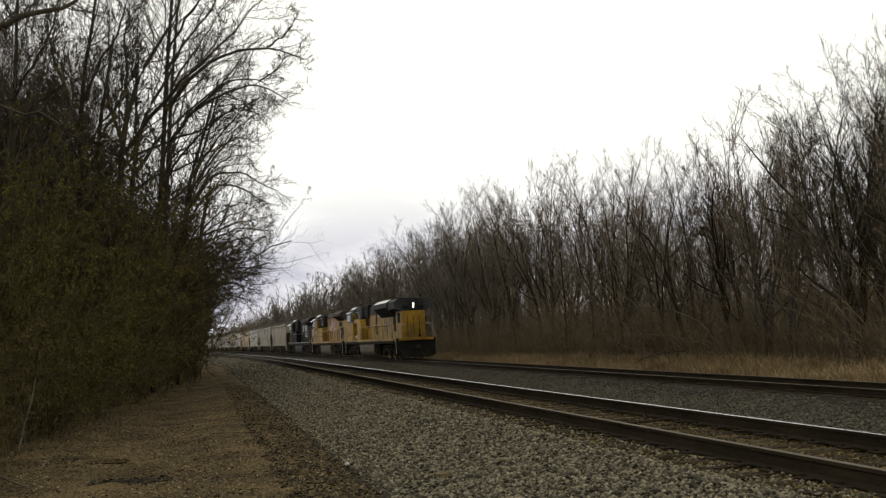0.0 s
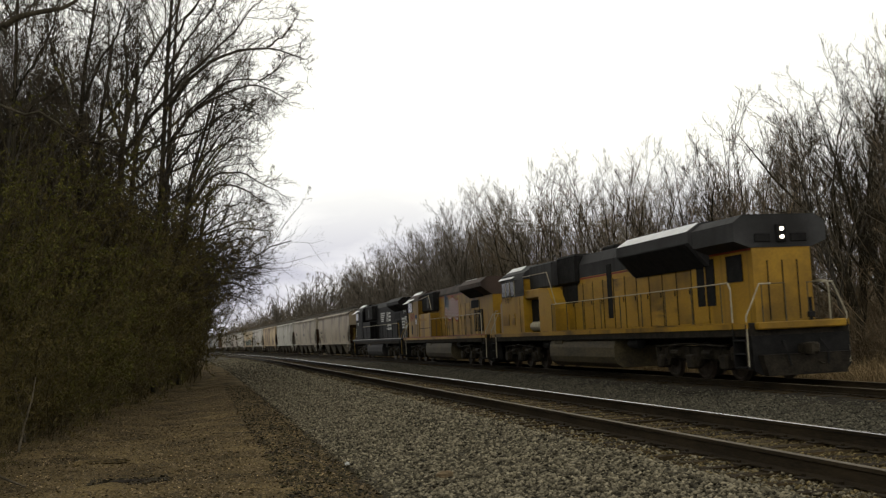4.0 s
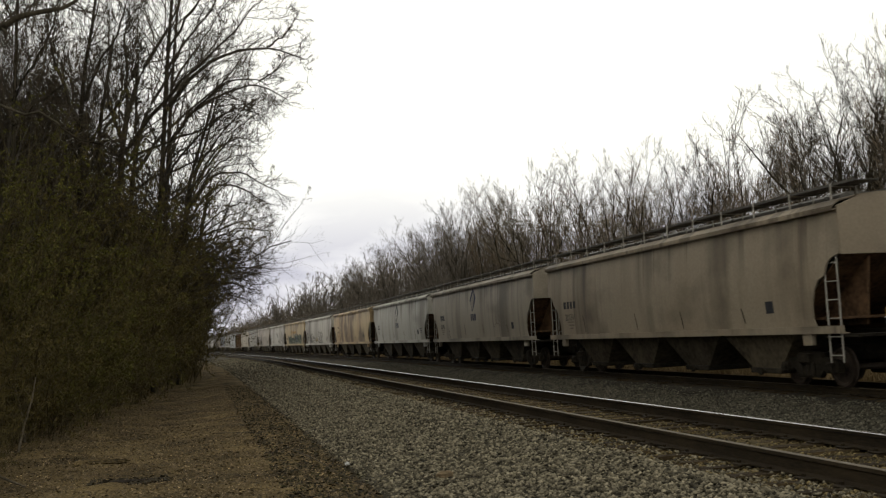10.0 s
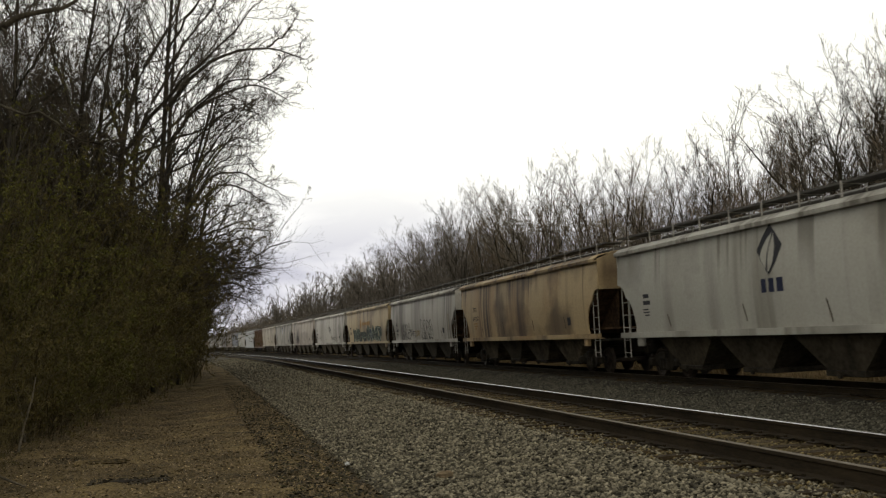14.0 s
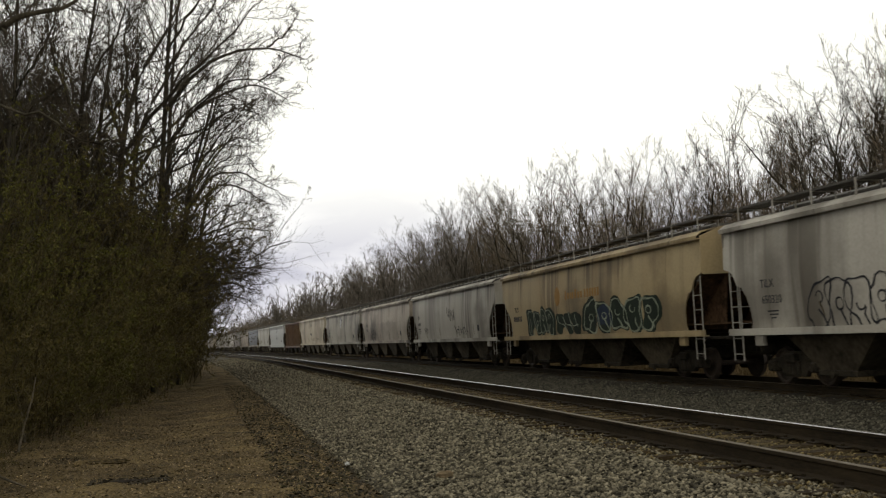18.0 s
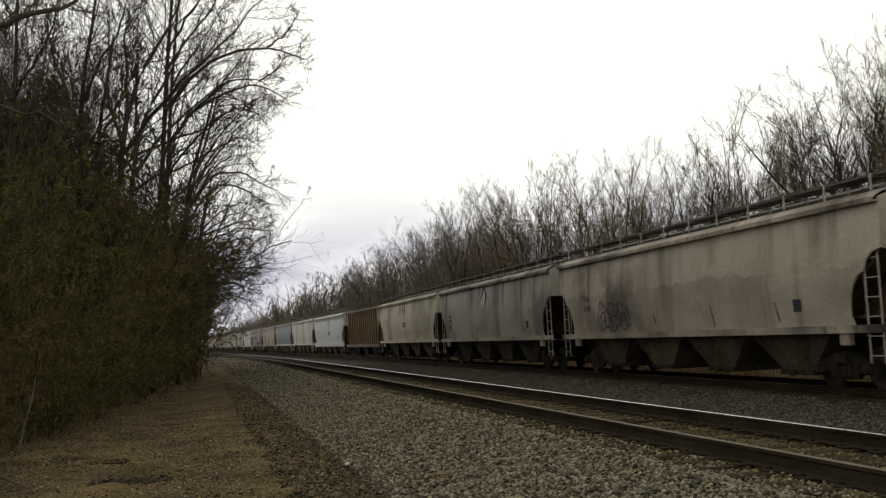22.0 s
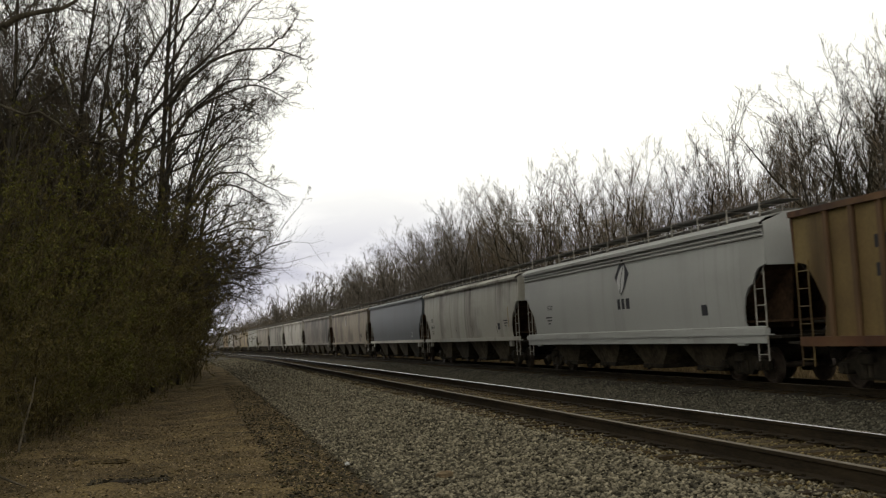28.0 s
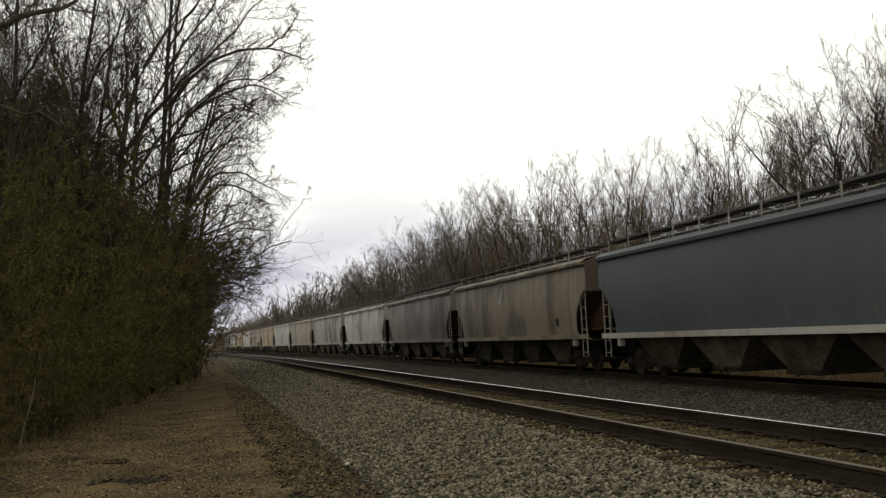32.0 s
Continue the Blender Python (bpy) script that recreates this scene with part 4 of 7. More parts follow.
def limb_tree(seed, y, stems, label, thin=0.007, reach=0.26):
    """A tree with its main stems given as (radius, [(x, z), ...]), and side branches sprouting from them."""
    rng = np.random.default_rng(seed)
    P, R = np.zeros((len(stems), 13, 3)), np.zeros((len(stems), 13))
    for i, (r, pts) in enumerate(stems):
        q, t = np.array(pts), np.linspace(0, len(pts) - 1, 13)
        for c, col in ((0, 0), (2, 1)):
            f = np.interp(t, np.arange(len(pts)), q[:, col])
            f[1:-1] = 0.25 * f[:-2] + 0.5 * f[1:-1] + 0.25 * f[2:]
            P[i, :, c] = f + 0.035 * rng.standard_normal(13) * (i > 0)
        P[i, :, 1] = np.cumsum(rng.standard_normal(13)) * 0.12 * (t > 0.3)
        R[i] = np.linspace(1, 0.22 if i else 0.3, 13) * r
    x0 = P[0, 0, 0]
    P[:, :, 0] -= x0
    P[:, :, 2] += 0.6
    P[0, 0, 2] = min(P[0, 0, 2], -0.2)
    l1 = sprout(rng, P, R, 15, reach, 46, 5, 0.05, 0.14, 0.3, 1.0, 0.42, rmin=0.012, drop=0.2)
    l2 = sprout(rng, *l1, 7, 0.5, 36, 3, 0.05, 0.14, 0.12, 1.0, 0.5, rmin=thin * 1.4)
    l3 = sprout(rng, *l2, 6, 0.55, 35, 2, 0.04, 0.2, 0.08, 1.0, 0.6, rmin=thin)
    l4 = sprout(rng, *l3, 2, 0.65, 36, 1, 0.04, 0.2, 0.15, 1.0, 0.7, rmin=thin * 0.7)
    t = thing("tree", pose(x0, y, -0.6), label, "tree", "near-side trees")
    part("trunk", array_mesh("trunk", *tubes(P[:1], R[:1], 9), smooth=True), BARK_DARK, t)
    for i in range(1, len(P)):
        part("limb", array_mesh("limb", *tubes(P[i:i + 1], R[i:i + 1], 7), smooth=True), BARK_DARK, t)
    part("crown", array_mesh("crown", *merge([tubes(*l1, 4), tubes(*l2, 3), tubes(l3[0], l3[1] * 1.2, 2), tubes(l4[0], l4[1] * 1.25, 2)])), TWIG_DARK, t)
    return t


for seed, y in ((101, 43), (121, 49)):
    limb_tree(seed, y, [(0.15, [(-1.87, -0.8), (-1.87, 2.53), (-1.58, 5.55), (-1.36, 8.39), (-1.18, 11.26), (-1.01, 13.69), (-0.8, 15.9), (-0.62, 17.64)]), (0.1, [(-1.28, 10.66), (-0.63, 11.99), (0.2, 12.86), (1.39, 13.55), (2.59, 13.94), (3.67, 13.79), (4.55, 13.26)]), (0.065, [(-1.27, 9.34), (-0.31, 10.91), (1.12, 12.26), (2.32, 12.77), (3.26, 12.29)]), (0.065, [(-1.1, 12.72), (-0.23, 14.2), (0.85, 15.46), (1.72, 16.99)]), (0.05, [(3.07, 13.93), (3.94, 14.55), (4.58, 15.45)]), (0.06, [(-1.03, 13.69), (0.03, 15.44), (1.0, 16.71), (2.0, 18.26)])], "tall dark tree with a long limb arching over the path")
for seed, y in ((102, 40), (122, 46)):
    limb_tree(seed, y, [(0.13, [(-3.07, -0.8), (-3.07, 2.49), (-2.82, 8.34), (-2.52, 10.1), (-2.18, 11.56), (-1.56, 12.69), (-0.85, 13.73), (-0.35, 15.12)]), (0.09, [(-2.76, 8.56), (-2.0, 9.88), (-0.91, 11.12), (0.19, 12.16), (1.53, 13.33), (2.46, 14.75)]), (0.08, [(-2.59, 9.55), (-2.49, 11.44), (-2.52, 13.23), (-2.36, 15.27)]), (0.06, [(-2.83, 8.12), (-1.6, 8.99), (-0.1, 9.44), (1.23, 10.35), (2.1, 10.13)]), (0.06, [(-2.73, 9.0), (-3.24, 10.76), (-3.1, 12.77), (-3.16, 15.02)])], "dark curving tree forked low in the brush")
for seed, y in ((103, 34), (123, 40)):
    limb_tree(seed, y, [(0.12, [(-3.73, -0.8), (-3.73, 2.34), (-3.62, 7.08), (-3.6, 8.94), (-3.43, 10.64), (-3.18, 11.78), (-3.0, 13.51)]), (0.07, [(-3.58, 9.13), (-2.99, 10.45), (-2.44, 11.61), (-1.97, 13.16)]), (0.06, [(-3.6, 8.38), (-4.14, 9.87), (-4.47, 11.18), (-4.7, 13.06)]), (0.05, [(-3.62, 7.45), (-2.94, 8.57), (-2.31, 9.33), (-1.5, 9.72)])], "dark upright tree among the lineside brush")
limb_tree(104, 29, [(0.09, [(-4.9, -0.8), (-4.9, 2.24), (-4.89, 7.01), (-4.78, 9.05), (-4.75, 10.96), (-4.67, 11.93)]), (0.05, [(-4.85, 8.1), (-4.26, 9.22), (-3.73, 10.35), (-3.49, 11.49)]), (0.05, [(-4.85, 7.47), (-4.27, 7.95), (-3.53, 8.59), (-2.93, 8.92)])], "dark upright tree among the lineside brush")
for seed, y in ((105, 56), (115, 52)):
    limb_tree(seed, y, [(0.13, [(-1.07, -0.8), (-1.07, 1.06), (-0.73, 6.84), (-0.26, 9.93), (0.61, 12.43), (1.29, 14.97)]), (0.07, [(-0.67, 7.77), (0.85, 9.92), (2.22, 10.06), (3.27, 9.42), (4.19, 8.93)]), (0.07, [(-0.77, 6.23), (0.92, 7.11), (2.45, 7.55), (3.83, 7.36)]), (0.06, [(-0.33, 9.62), (1.2, 11.8), (2.63, 13.55), (4.04, 14.2)]), (0.06, [(-0.83, 5.0), (1.03, 5.56), (2.41, 5.99), (3.61, 5.49)]), (0.06, [(-0.88, 4.09), (0.55, 4.35), (1.91, 4.61), (2.96, 4.11)]), (0.06, [(-0.53, 8.69), (1.03, 11.17), (2.27, 11.8), (3.18, 11.48)])], "bare tree with limbs spreading sideways over the ballast")
for seed, y in ((106, 68), (116, 64)):
    limb_tree(seed, y, [(0.13, [(-0.34, -0.8), (-0.34, 0.99), (-0.03, 6.17), (0.34, 9.16), (1.03, 11.79)]), (0.07, [(0.02, 6.54), (1.83, 7.61), (3.0, 7.9), (3.9, 7.3)]), (0.07, [(-0.09, 5.05), (1.6, 5.93), (2.9, 6.0), (3.7, 5.7)]), (0.06, [(-0.15, 3.94), (1.19, 4.26), (2.29, 4.29), (3.2, 3.81)]), (0.06, [(0.18, 8.41), (1.9, 9.88), (3.0, 10.2), (3.8, 9.6)])], "bare tree with limbs spreading sideways over the ballast")
limb_tree(107, 15, [(0.075, [(-3.82, -0.8), (-3.82, 3.56), (-3.75, 4.91), (-3.31, 5.48), (-2.65, 5.8), (-2.19, 5.98), (-1.73, 6.2), (-1.5, 6.44)]), (0.03, [(-3.53, 5.15), (-2.95, 4.92), (-2.36, 4.68), (-1.99, 4.4), (-1.45, 4.19), (-1.03, 4.15)])], "thick green-stained limb reaching across from a tree beside the path", thin=0.003, reach=0.08)

# tall leafy brush closing the foot of those trees
SCREEN = [brush_shape(97 + k, 7.4, 4.6, 60, 7, 19000, 0.048, arch=0.1, girth=1.6, flare=0.12, reach=0.2) for k in range(3)]
for y, x, s in ((22, -5.8, 0.85), (24.5, -5.6, 0.98), (27, -5.4, 1.05), (30, -5.2, 1.1), (33.5, -4.8, 1.15), (37, -4.6, 1.2), (41, -4.8, 1.25), (46, -4.6, 1.12), (31, -8.6, 1.2), (37, -8.0, 1.4), (44, -8.4, 1.35), (52, -5.6, 1.1), (48, -3.4, 1.0), (56, -3.3, 1.05), (64, -3.4, 1.1), (49, -4.6, 1.15), (54, -4.7, 1.15), (60, -4.9, 1.2), (67, -5.2, 1.25), (75, -6.0, 1.3), (42, -4.0, 1.25), (45, -4.1, 1.3), (35, -3.6, 0.95), (20, -7.4, 0.75), (51, -3.2, 1.25), (57, -3.0, 1.35), (62.5, -2.9, 1.4), (69, -2.9, 1.4), (76, -3.0, 1.4), (85, -3.4, 1.45), (60, -2.7, 1.45), (54, -3.0, 1.4), (47, -3.7, 1.35)):
    plant_bush(SCREEN[int(y * 2) % 3], x, y, -0.6, s, y * 41 % 360, "tall olive-green brush thick with small leaves", "lineside brush", BRUSH, LEAF_GREEN if y in (24.5, 27, 30) else LEAF)


def blades(name, count, x0, x1, y0, y1, h, material, label, seed, z_of):
    rng = np.random.default_rng(seed)
    k = rng.integers(0, count // 45, count)
    cy, cx = y0 + (y1 - y0) * rng.random(count // 45) ** 1.6, rng.uniform(x0, x1, count // 45)
    ch = rng.uniform(0.4, 1.25, count // 45)
    y, x = cy[k] + 0.30 * rng.standard_normal(count), cx[k] + 0.17 * rng.standard_normal(count)
    hh = h * rng.uniform(0.5, 1.15, count) * ch[k]
    a = rng.uniform(0, 2 * np.pi, count)
    wx, wy = 0.014 * np.cos(a), 0.014 * np.sin(a)
    lx, ly = 0.35 * hh * rng.standard_normal(count) + 1.2 * hh * (x - cx[k]), 0.35 * hh * rng.standard_normal(count) + 1.0 * hh * (y - cy[k])
    bx, z = x + bend_np(y), z_of(x)
    o = np.zeros(count)
    v = np.stack([np.stack(p, -1) for p in ((bx - wx, y - wy, z - 0.05), (bx + wx, y + wy, z - 0.05), (bx + 0.35 * lx + wx * 0.8, y + 0.35 * ly + wy * 0.8, z + 0.6 * hh), (bx + 0.35 * lx - wx * 0.8, y + 0.35 * ly - wy * 0.8, z + 0.6 * hh), (bx + lx, y + ly, z + hh))], 1).reshape(-1, 3)
    i = np.arange(count)[:, None] * 5
    me = array_mesh(name, v, i + np.array([[0, 1, 2, 3]]), i + np.array([[3, 2, 4]]))
    me.materials.append(material)
    return tagged(new(name, me), label, "grass", kind="stuff")


def ground_height(x):
    return np.interp(x, [c[0] for c in GROUND], [c[1] for c in GROUND])


blades("dry_grass", 46000, 18.3, 21.6, 20, 110, 0.58, STRAW, "tall dry straw-coloured grass behind the far track", 91, ground_height)


def litter(name, count, x0, x1, y0, y1, size, material, label, seed):
    """Fallen leaves lying flat on the soil."""
    rng = np.random.default_rng(seed)
    y = y0 + (y1 - y0) * rng.random(count) ** 1.8
    x = rng.uniform(x0, x1, count)
    s = size * rng.uniform(0.5, 1.4, count)
    a = rng.uniform(0, 2 * np.pi, count)
    z = ground_height(x) + 0.02 + 0.02 * rng.random(count)
    cu, su = np.cos(a), np.sin(a)
    t = rng.uniform(-0.5, 0.5, (count, 4)) * s[:, None]
    v = []
    for k, (p, q) in enumerate(((-1, 0), (0, -0.55), (1, 0), (0, 0.55))):
        v.append(np.stack([x + s * (p * cu - q * su), y + s * (p * su + q * cu), z + t[:, k]], -1))
    me = array_mesh(name, np.stack(v, 1).reshape(-1, 3), np.arange(count * 4).reshape(-1, 4))
    me.materials.append(material)
    return tagged(new(name, me), label, "leaf litter", kind="stuff")


litter("fallen_leaves", 42000, -4.5, 2.0, 9, 45, 0.022, LEAF_BROWN, "withered brown leaves scattered on the bare path", 95)

litter("rotten_bark", 260, -1.5, -0.45, 14.35, 14.95, 0.045, BARK_DARK, "blackened rotten bark scattered on the bare earth", 96)
litter("dark_twig_litter", 5000, 0.9, 2.1, 9, 45, 0.03, BARK_DARK, "dark twigs and rotting leaves along the foot of the ballast", 97)


litter("straw_bits", 9000, -2.6, 1.9, 9, 40, 0.017, STRAW, "pale bits of straw and dry stalks on the bare path", 98)
litter("moss_crumbs", 3500, 0.9, 2.2, 9, 45, 0.026, LEAF_GREEN_DARK, "dark mossy crumbs along the foot of the ballast", 99)


# ---- small things on the ground ----
def stick(pts, r, label, material=DEAD):
    P = np.array(pts, float)[None]
    me = array_mesh("fallen_branch", *tubes(P, np.linspace(r, r * 0.4, P.shape[1])[None], 6), smooth=True)
    me.materials.append(material)
    return tagged(new("fallen_branch", me), label, "branch")


stick([(1.35, 17.5, -0.56), (1.45, 16.3, -0.545), (1.62, 15.0, -0.55), (1.7, 13.6, -0.555), (1.85, 12.6, -0.56)], 0.010, "thin dry fallen branch lying on the bare earth")
stick([(-3.4, 15.4, -0.2), (-3.0, 15.0, -0.32), (-2.6, 14.7, -0.45), (-2.3, 14.5, -0.56)], 0.03, "pale dead bough leaning out of the brush")
stick([(0.2, 21.0, -0.56), (0.7, 20.4, -0.53), (1.2, 20.0, -0.55)], 0.012, "short dry stick lying on the bare earth")
stick([(19.4, 44.5, -0.85), (19.8, 43.2, -0.3), (20.3, 42.0, -0.05), (20.8, 41.0, 0.0)], 0.05, "dark broken branch leaning in the dry grass", BARK)
stick([(22.4, 33.0, 1.6), (21.8, 34.5, 2.4), (21.5, 36.0, 2.9), (21.2, 37.5, 2.6)], 0.035, "broken limb caught among the trees", BARK)
stick([(22.0, 39.0, -0.6), (21.7, 41.0, 1.2), (21.5, 43.0, 1.8), (21.4, 45.5, 1.9)], 0.06, "dark fallen limb across the thicket", BARK)


def lump(name, x, y, z, sx, sy, sz, material, label, category, seed, n=9):
    """A rounded, uneven lump: clod, stump or stone."""
    r = np.random.default_rng(seed)
    v = [(0, 0, sz)]
    for k, (rad, zz) in enumerate(((0.6, 0.8), (0.95, 0.4), (1.0, 0.0), (0.9, -0.5))):
        v += [(sx * rad * math.cos(6.283 * i / n) * r.uniform(0.75, 1.2), sy * rad * math.sin(6.283 * i / n) * r.uniform(0.75, 1.2), sz * zz * r.uniform(0.7, 1.2)) for i in range(n)]
    f = [(0, 1 + i, 1 + (i + 1) % n) for i in range(n)]
    f += [(1 + k * n + i, 1 + (k + 1) * n + i, 1 + (k + 1) * n + (i + 1) % n, 1 + k * n + (i + 1) % n) for k in range(3) for i in range(n)]
    me = Build().add(v, f).mesh(name)
    me.materials.append(material)
    ob = new(name, me)
    ob.matrix_basis = pose(x, y, z)
    return tagged(ob, label, category)


lump("rotten_log", -1.0, 14.6, -0.6, 0.30, 0.14, 0.02, surface("rotten_black_wood", (0.008, 0.006, 0.004), (0.03, 0.022, 0.015), 5, 0.95, bump=0.8), "blackened rotten wood lying on the bare earth", "log", 3)
lump("dark_clod", -1.7, 17.2, -0.6, 0.5, 0.2, 0.06, DIRT, "dark clod of earth on the path", "clod", 4)
lump("pale_stone", 1.97, 14.3, -0.555, 0.035, 0.03, 0.03, WHITE, "small white stone at the foot of the ballast", "stone", 5, 7)
lump("brown_clod", 2.75, 11.6, -0.44, 0.12, 0.1, 0.05, LEAF_BROWN, "clump of brown leaves on the ballast", "clod", 6, 7)
for x, y, h, lean, turn in ((-4.2, 16.5, 2.6, 18, 20), (-3.9, 18.5, 2.2, -12, 80), (-3.2, 19.5, 1.5, 25, 150), (-4.6, 20.5, 3.0, 14, 60), (-3.5, 22.0, 1.8, -22, 30)):
    P = np.array([[(0, 0, -0.2), (0.05, 0.02, h * 0.35), (0.02, 0.05, h * 0.7), (0.12, 0, h)]], float)
    me = array_mesh("dead_stem", *tubes(P, np.array([[0.028, 0.024, 0.018, 0.01]]), 6), smooth=True)
    me.materials.append(DEAD)
    ob = new("dead_stem", me)
    ob.matrix_basis = pose(x, y, -0.6, lean, 0, turn)
    tagged(ob, "pale dead stem standing in the brush", "dead stem", "dead stems")
plant_bush(HEDGE[1], 21.6, 56.0, -0.7, 0.72, 40, "bush with the first green leaves at the woods' edge", "woodland thicket", TWIG, LEAF_GREEN)


# ---- rolling stock: shared shapes ----
BODY = 19.2                                # length of a hopper's body
HALF = BODY / 2
CUT = [(1.42, 8.45), (1.62, 8.36), (1.95, 8.40), (2.25, 8.52), (2.5, 8.72), (2.58, 8.95), (2.85, 9.10), (2.97, 9.28), (3.04, 9.58), (4.06, 9.58)]


def side_x(z):
    return 1.53 + 0.075 * math.sin(math.pi * (z - 1.42) / 2.64)


def side_sheet(sign, cut=CUT):
    zs = [1.42, 1.52, 1.62, 1.8, 1.95, 2.1, 2.25, 2.38, 2.5, 2.58, 2.72, 2.85, 2.97, 3.04, 3.3, 3.6, 3.85, 4.06]
    rows = []
    for z in zs:
        e = np.interp(z, [c[0] for c in cut], [c[1] for c in cut])
        rows.append([(sign * side_x(z), u * e, z) for u in np.linspace(-1, 1, 21)])
    return Build().sheet(rows, (-sign * 0.04, 0, 0)).mesh("side_sheet")


ROOF_LINE = [(1.5, 4.06), (1.67, 4.03), (1.68, 4.11), (1.48, 4.24), (0.95, 4.36), (0.5, 4.41), (0.0, 4.42)]


def roof_shape(length):
    rows = [[(s * x, y, z) for s, x, z in [(-1, *p) for p in ROOF_LINE] + [(1, *p) for p in ROOF_LINE[-2::-1]]] for y in np.linspace(-length / 2, length / 2, 12)]
    return Build().sheet(rows, (0, 0, -0.03)).mesh("roof")


def end_sheet_shape():
    """The upright end plate above the slope sheet, with its two corner posts."""
    out = [(-1.55, 3.02), (1.55, 3.02), (1.58, 4.1), (0.95, 4.34), (0, 4.4), (-0.95, 4.34), (-1.58, 4.1)]
    return Build().prism(out, -0.03, 0.03).mesh("end_sheet")


def slope_sheet_shape():
    b = Build()
    b.sheet([[(x, 0.0, 3.06) for x in (-1.5, 0, 1.5)], [(x, -2.3, 1.36) for x in (-1.5, 0, 1.5)]], (0, 0, -0.05))
    b.box(0, -1.25, 1.62, 2.6, 2.2, 0.06)
    for x in (-0.75, 0.75):
        b.prism([(-0.05, 3.0), (-0.12, 3.0), (-2.2, 1.45), (-0.25, 1.45)], x - 0.03, x + 0.03, "yz")
    return b.mesh("slope_sheet")


def ladder_shape(z0, z1, width, rungs, r=0.014):
    b = Build()
    for y in (-width / 2, width / 2):
        b.box(0, y, (z0 + z1) / 2, 0.026, 0.034, z1 - z0)
    for k in range(rungs):
        z = z0 + (z1 - z0) * (k + 0.4) / rungs
        b.rod((0, -width / 2, z), (0, width / 2, z), r, 5)
    return b.mesh("ladder")


def bay_shape(width=1.36, reach=1.845):
    """One discharge hopper: a funnel narrowing to its gate."""
    t, z0, z1 = 0.66, 1.36, 0.40
    rows = [[(-width, -reach, z0), (width, -reach, z0), (width, reach, z0), (-width, reach, z0)], [(-width * 0.82, -t, z1), (width * 0.82, -t, z1), (width * 0.82, t, z1), (-width * 0.82, t, z1)]]
    return Build().add(rows[0] + rows[1], [(0, 1, 5, 4), (1, 2, 6, 5), (2, 3, 7, 6), (3, 0, 4, 7), (4, 5, 6, 7), (3, 2, 1, 0)]).mesh("discharge_bay")


def gate_shape():
    b = Build().cbox(0, 0, 0.35, 2.35, 1.45, 0.14, 0.02)
    b.rod((-1.35, 0, 0.33), (1.35, 0, 0.33), 0.035, 6)
    for x in (-1.3, 1.3):
        b.lathe([(-0.03, 0.0), (-0.03, 0.09), (0.03, 0.09), (0.03, 0.0)], x, 0, 0.33, 8)
    return b.mesh("outlet_gate")


def sill_shape():
    b = Build()
    for x in (-1.535, 1.535):
        b.box(x + math.copysign(0.035, x), 0, 1.36, 0.13, 18.9, 0.17)
        b.box(x - math.copysign(0.06, x), 0, 1.28, 0.16, 18.9, 0.03)
    return b


def board_shape(length):
    out = [(-0.31, 4.60), (-0.31, 4.655), (-0.29, 4.655), (-0.29, 4.632), (0.29, 4.632), (0.29, 4.655), (0.31, 4.655), (0.31, 4.60), (0.29, 4.60), (0.29, 4.615), (-0.29, 4.615), (-0.29, 4.60)]
    return Build().prism(out, -length / 2, length / 2).mesh("running_board")


def support_shape():
    """A post that carries the running board over the roof's slope, with its foot and cross arm."""
    b = Build()
    for x, z in ((-0.325, 4.25), (0.325, 4.385)):
        b.box(x, 0, (z + 4.66) / 2, 0.022, 0.05, 4.66 - z).box(x * 1.06, 0, z + 0.01, 0.09, 0.09, 0.02)
    b.box(0, 0, 4.592, 0.64, 0.04, 0.02)
    return b.mesh("board_support")


def hatch_shape(length):
    out = [(-0.5, 4.36), (-0.5, 4.52), (-0.3, 4.6), (0.3, 4.6), (0.5, 4.52), (0.5, 4.36)]
    b = Build().prism(out, -length / 2, length / 2)
    for y in np.arange(-length / 2 + 0.5, length / 2, 1.1):
        b.box(0, y, 4.61, 0.66, 0.07, 0.04).box(-0.53, y, 4.48, 0.06, 0.08, 0.1).box(0.53, y, 4.48, 0.06, 0.08, 0.1)
    return b.mesh("hatch_cover")


def coupler_shape():
    b = Build().box(0, 0.35, 0.84, 0.22, 0.9, 0.24)
    b.cbox(0.03, -0.16, 0.84, 0.34, 0.36, 0.3, 0.06).box(-0.12, -0.36, 0.84, 0.1, 0.24, 0.28)
    b.path([(0.3, 0.3, 0.7), (0.32, -0.1, 0.45), (0.25, -0.4, 0.42)], 0.025, 5)
    return b.mesh("coupler")


def wheelset_shape(radius):
    b = Build()
    for s in (-1, 1):
        b.lathe([(s * (0.7 + 0.02), 0.10), (s * 0.715, radius * 0.55), (s * 0.705, radius * 0.80), (s * 0.69, radius * 0.86), (s * 0.685, radius + 0.028), (s * 0.715, radius + 0.026), (s * 0.73, radius), (s * 0.815, radius - 0.012), (s * 0.815, radius * 0.86), (s * 0.78, radius * 0.8), (s * 0.77, radius * 0.5), (s * 0.80, 0.11), (s * 0.83, 0.0)], n=24)
        for k in range(6):
            a = k * math.pi / 3
            b.box(s * 0.79, 0.17 * math.cos(a), 0.17 * math.sin(a), 0.05, 0.05, 0.05)
    b.rod((-0.98, 0, 0), (0.98, 0, 0), 0.08, 8)
    return b.mesh("wheelset")


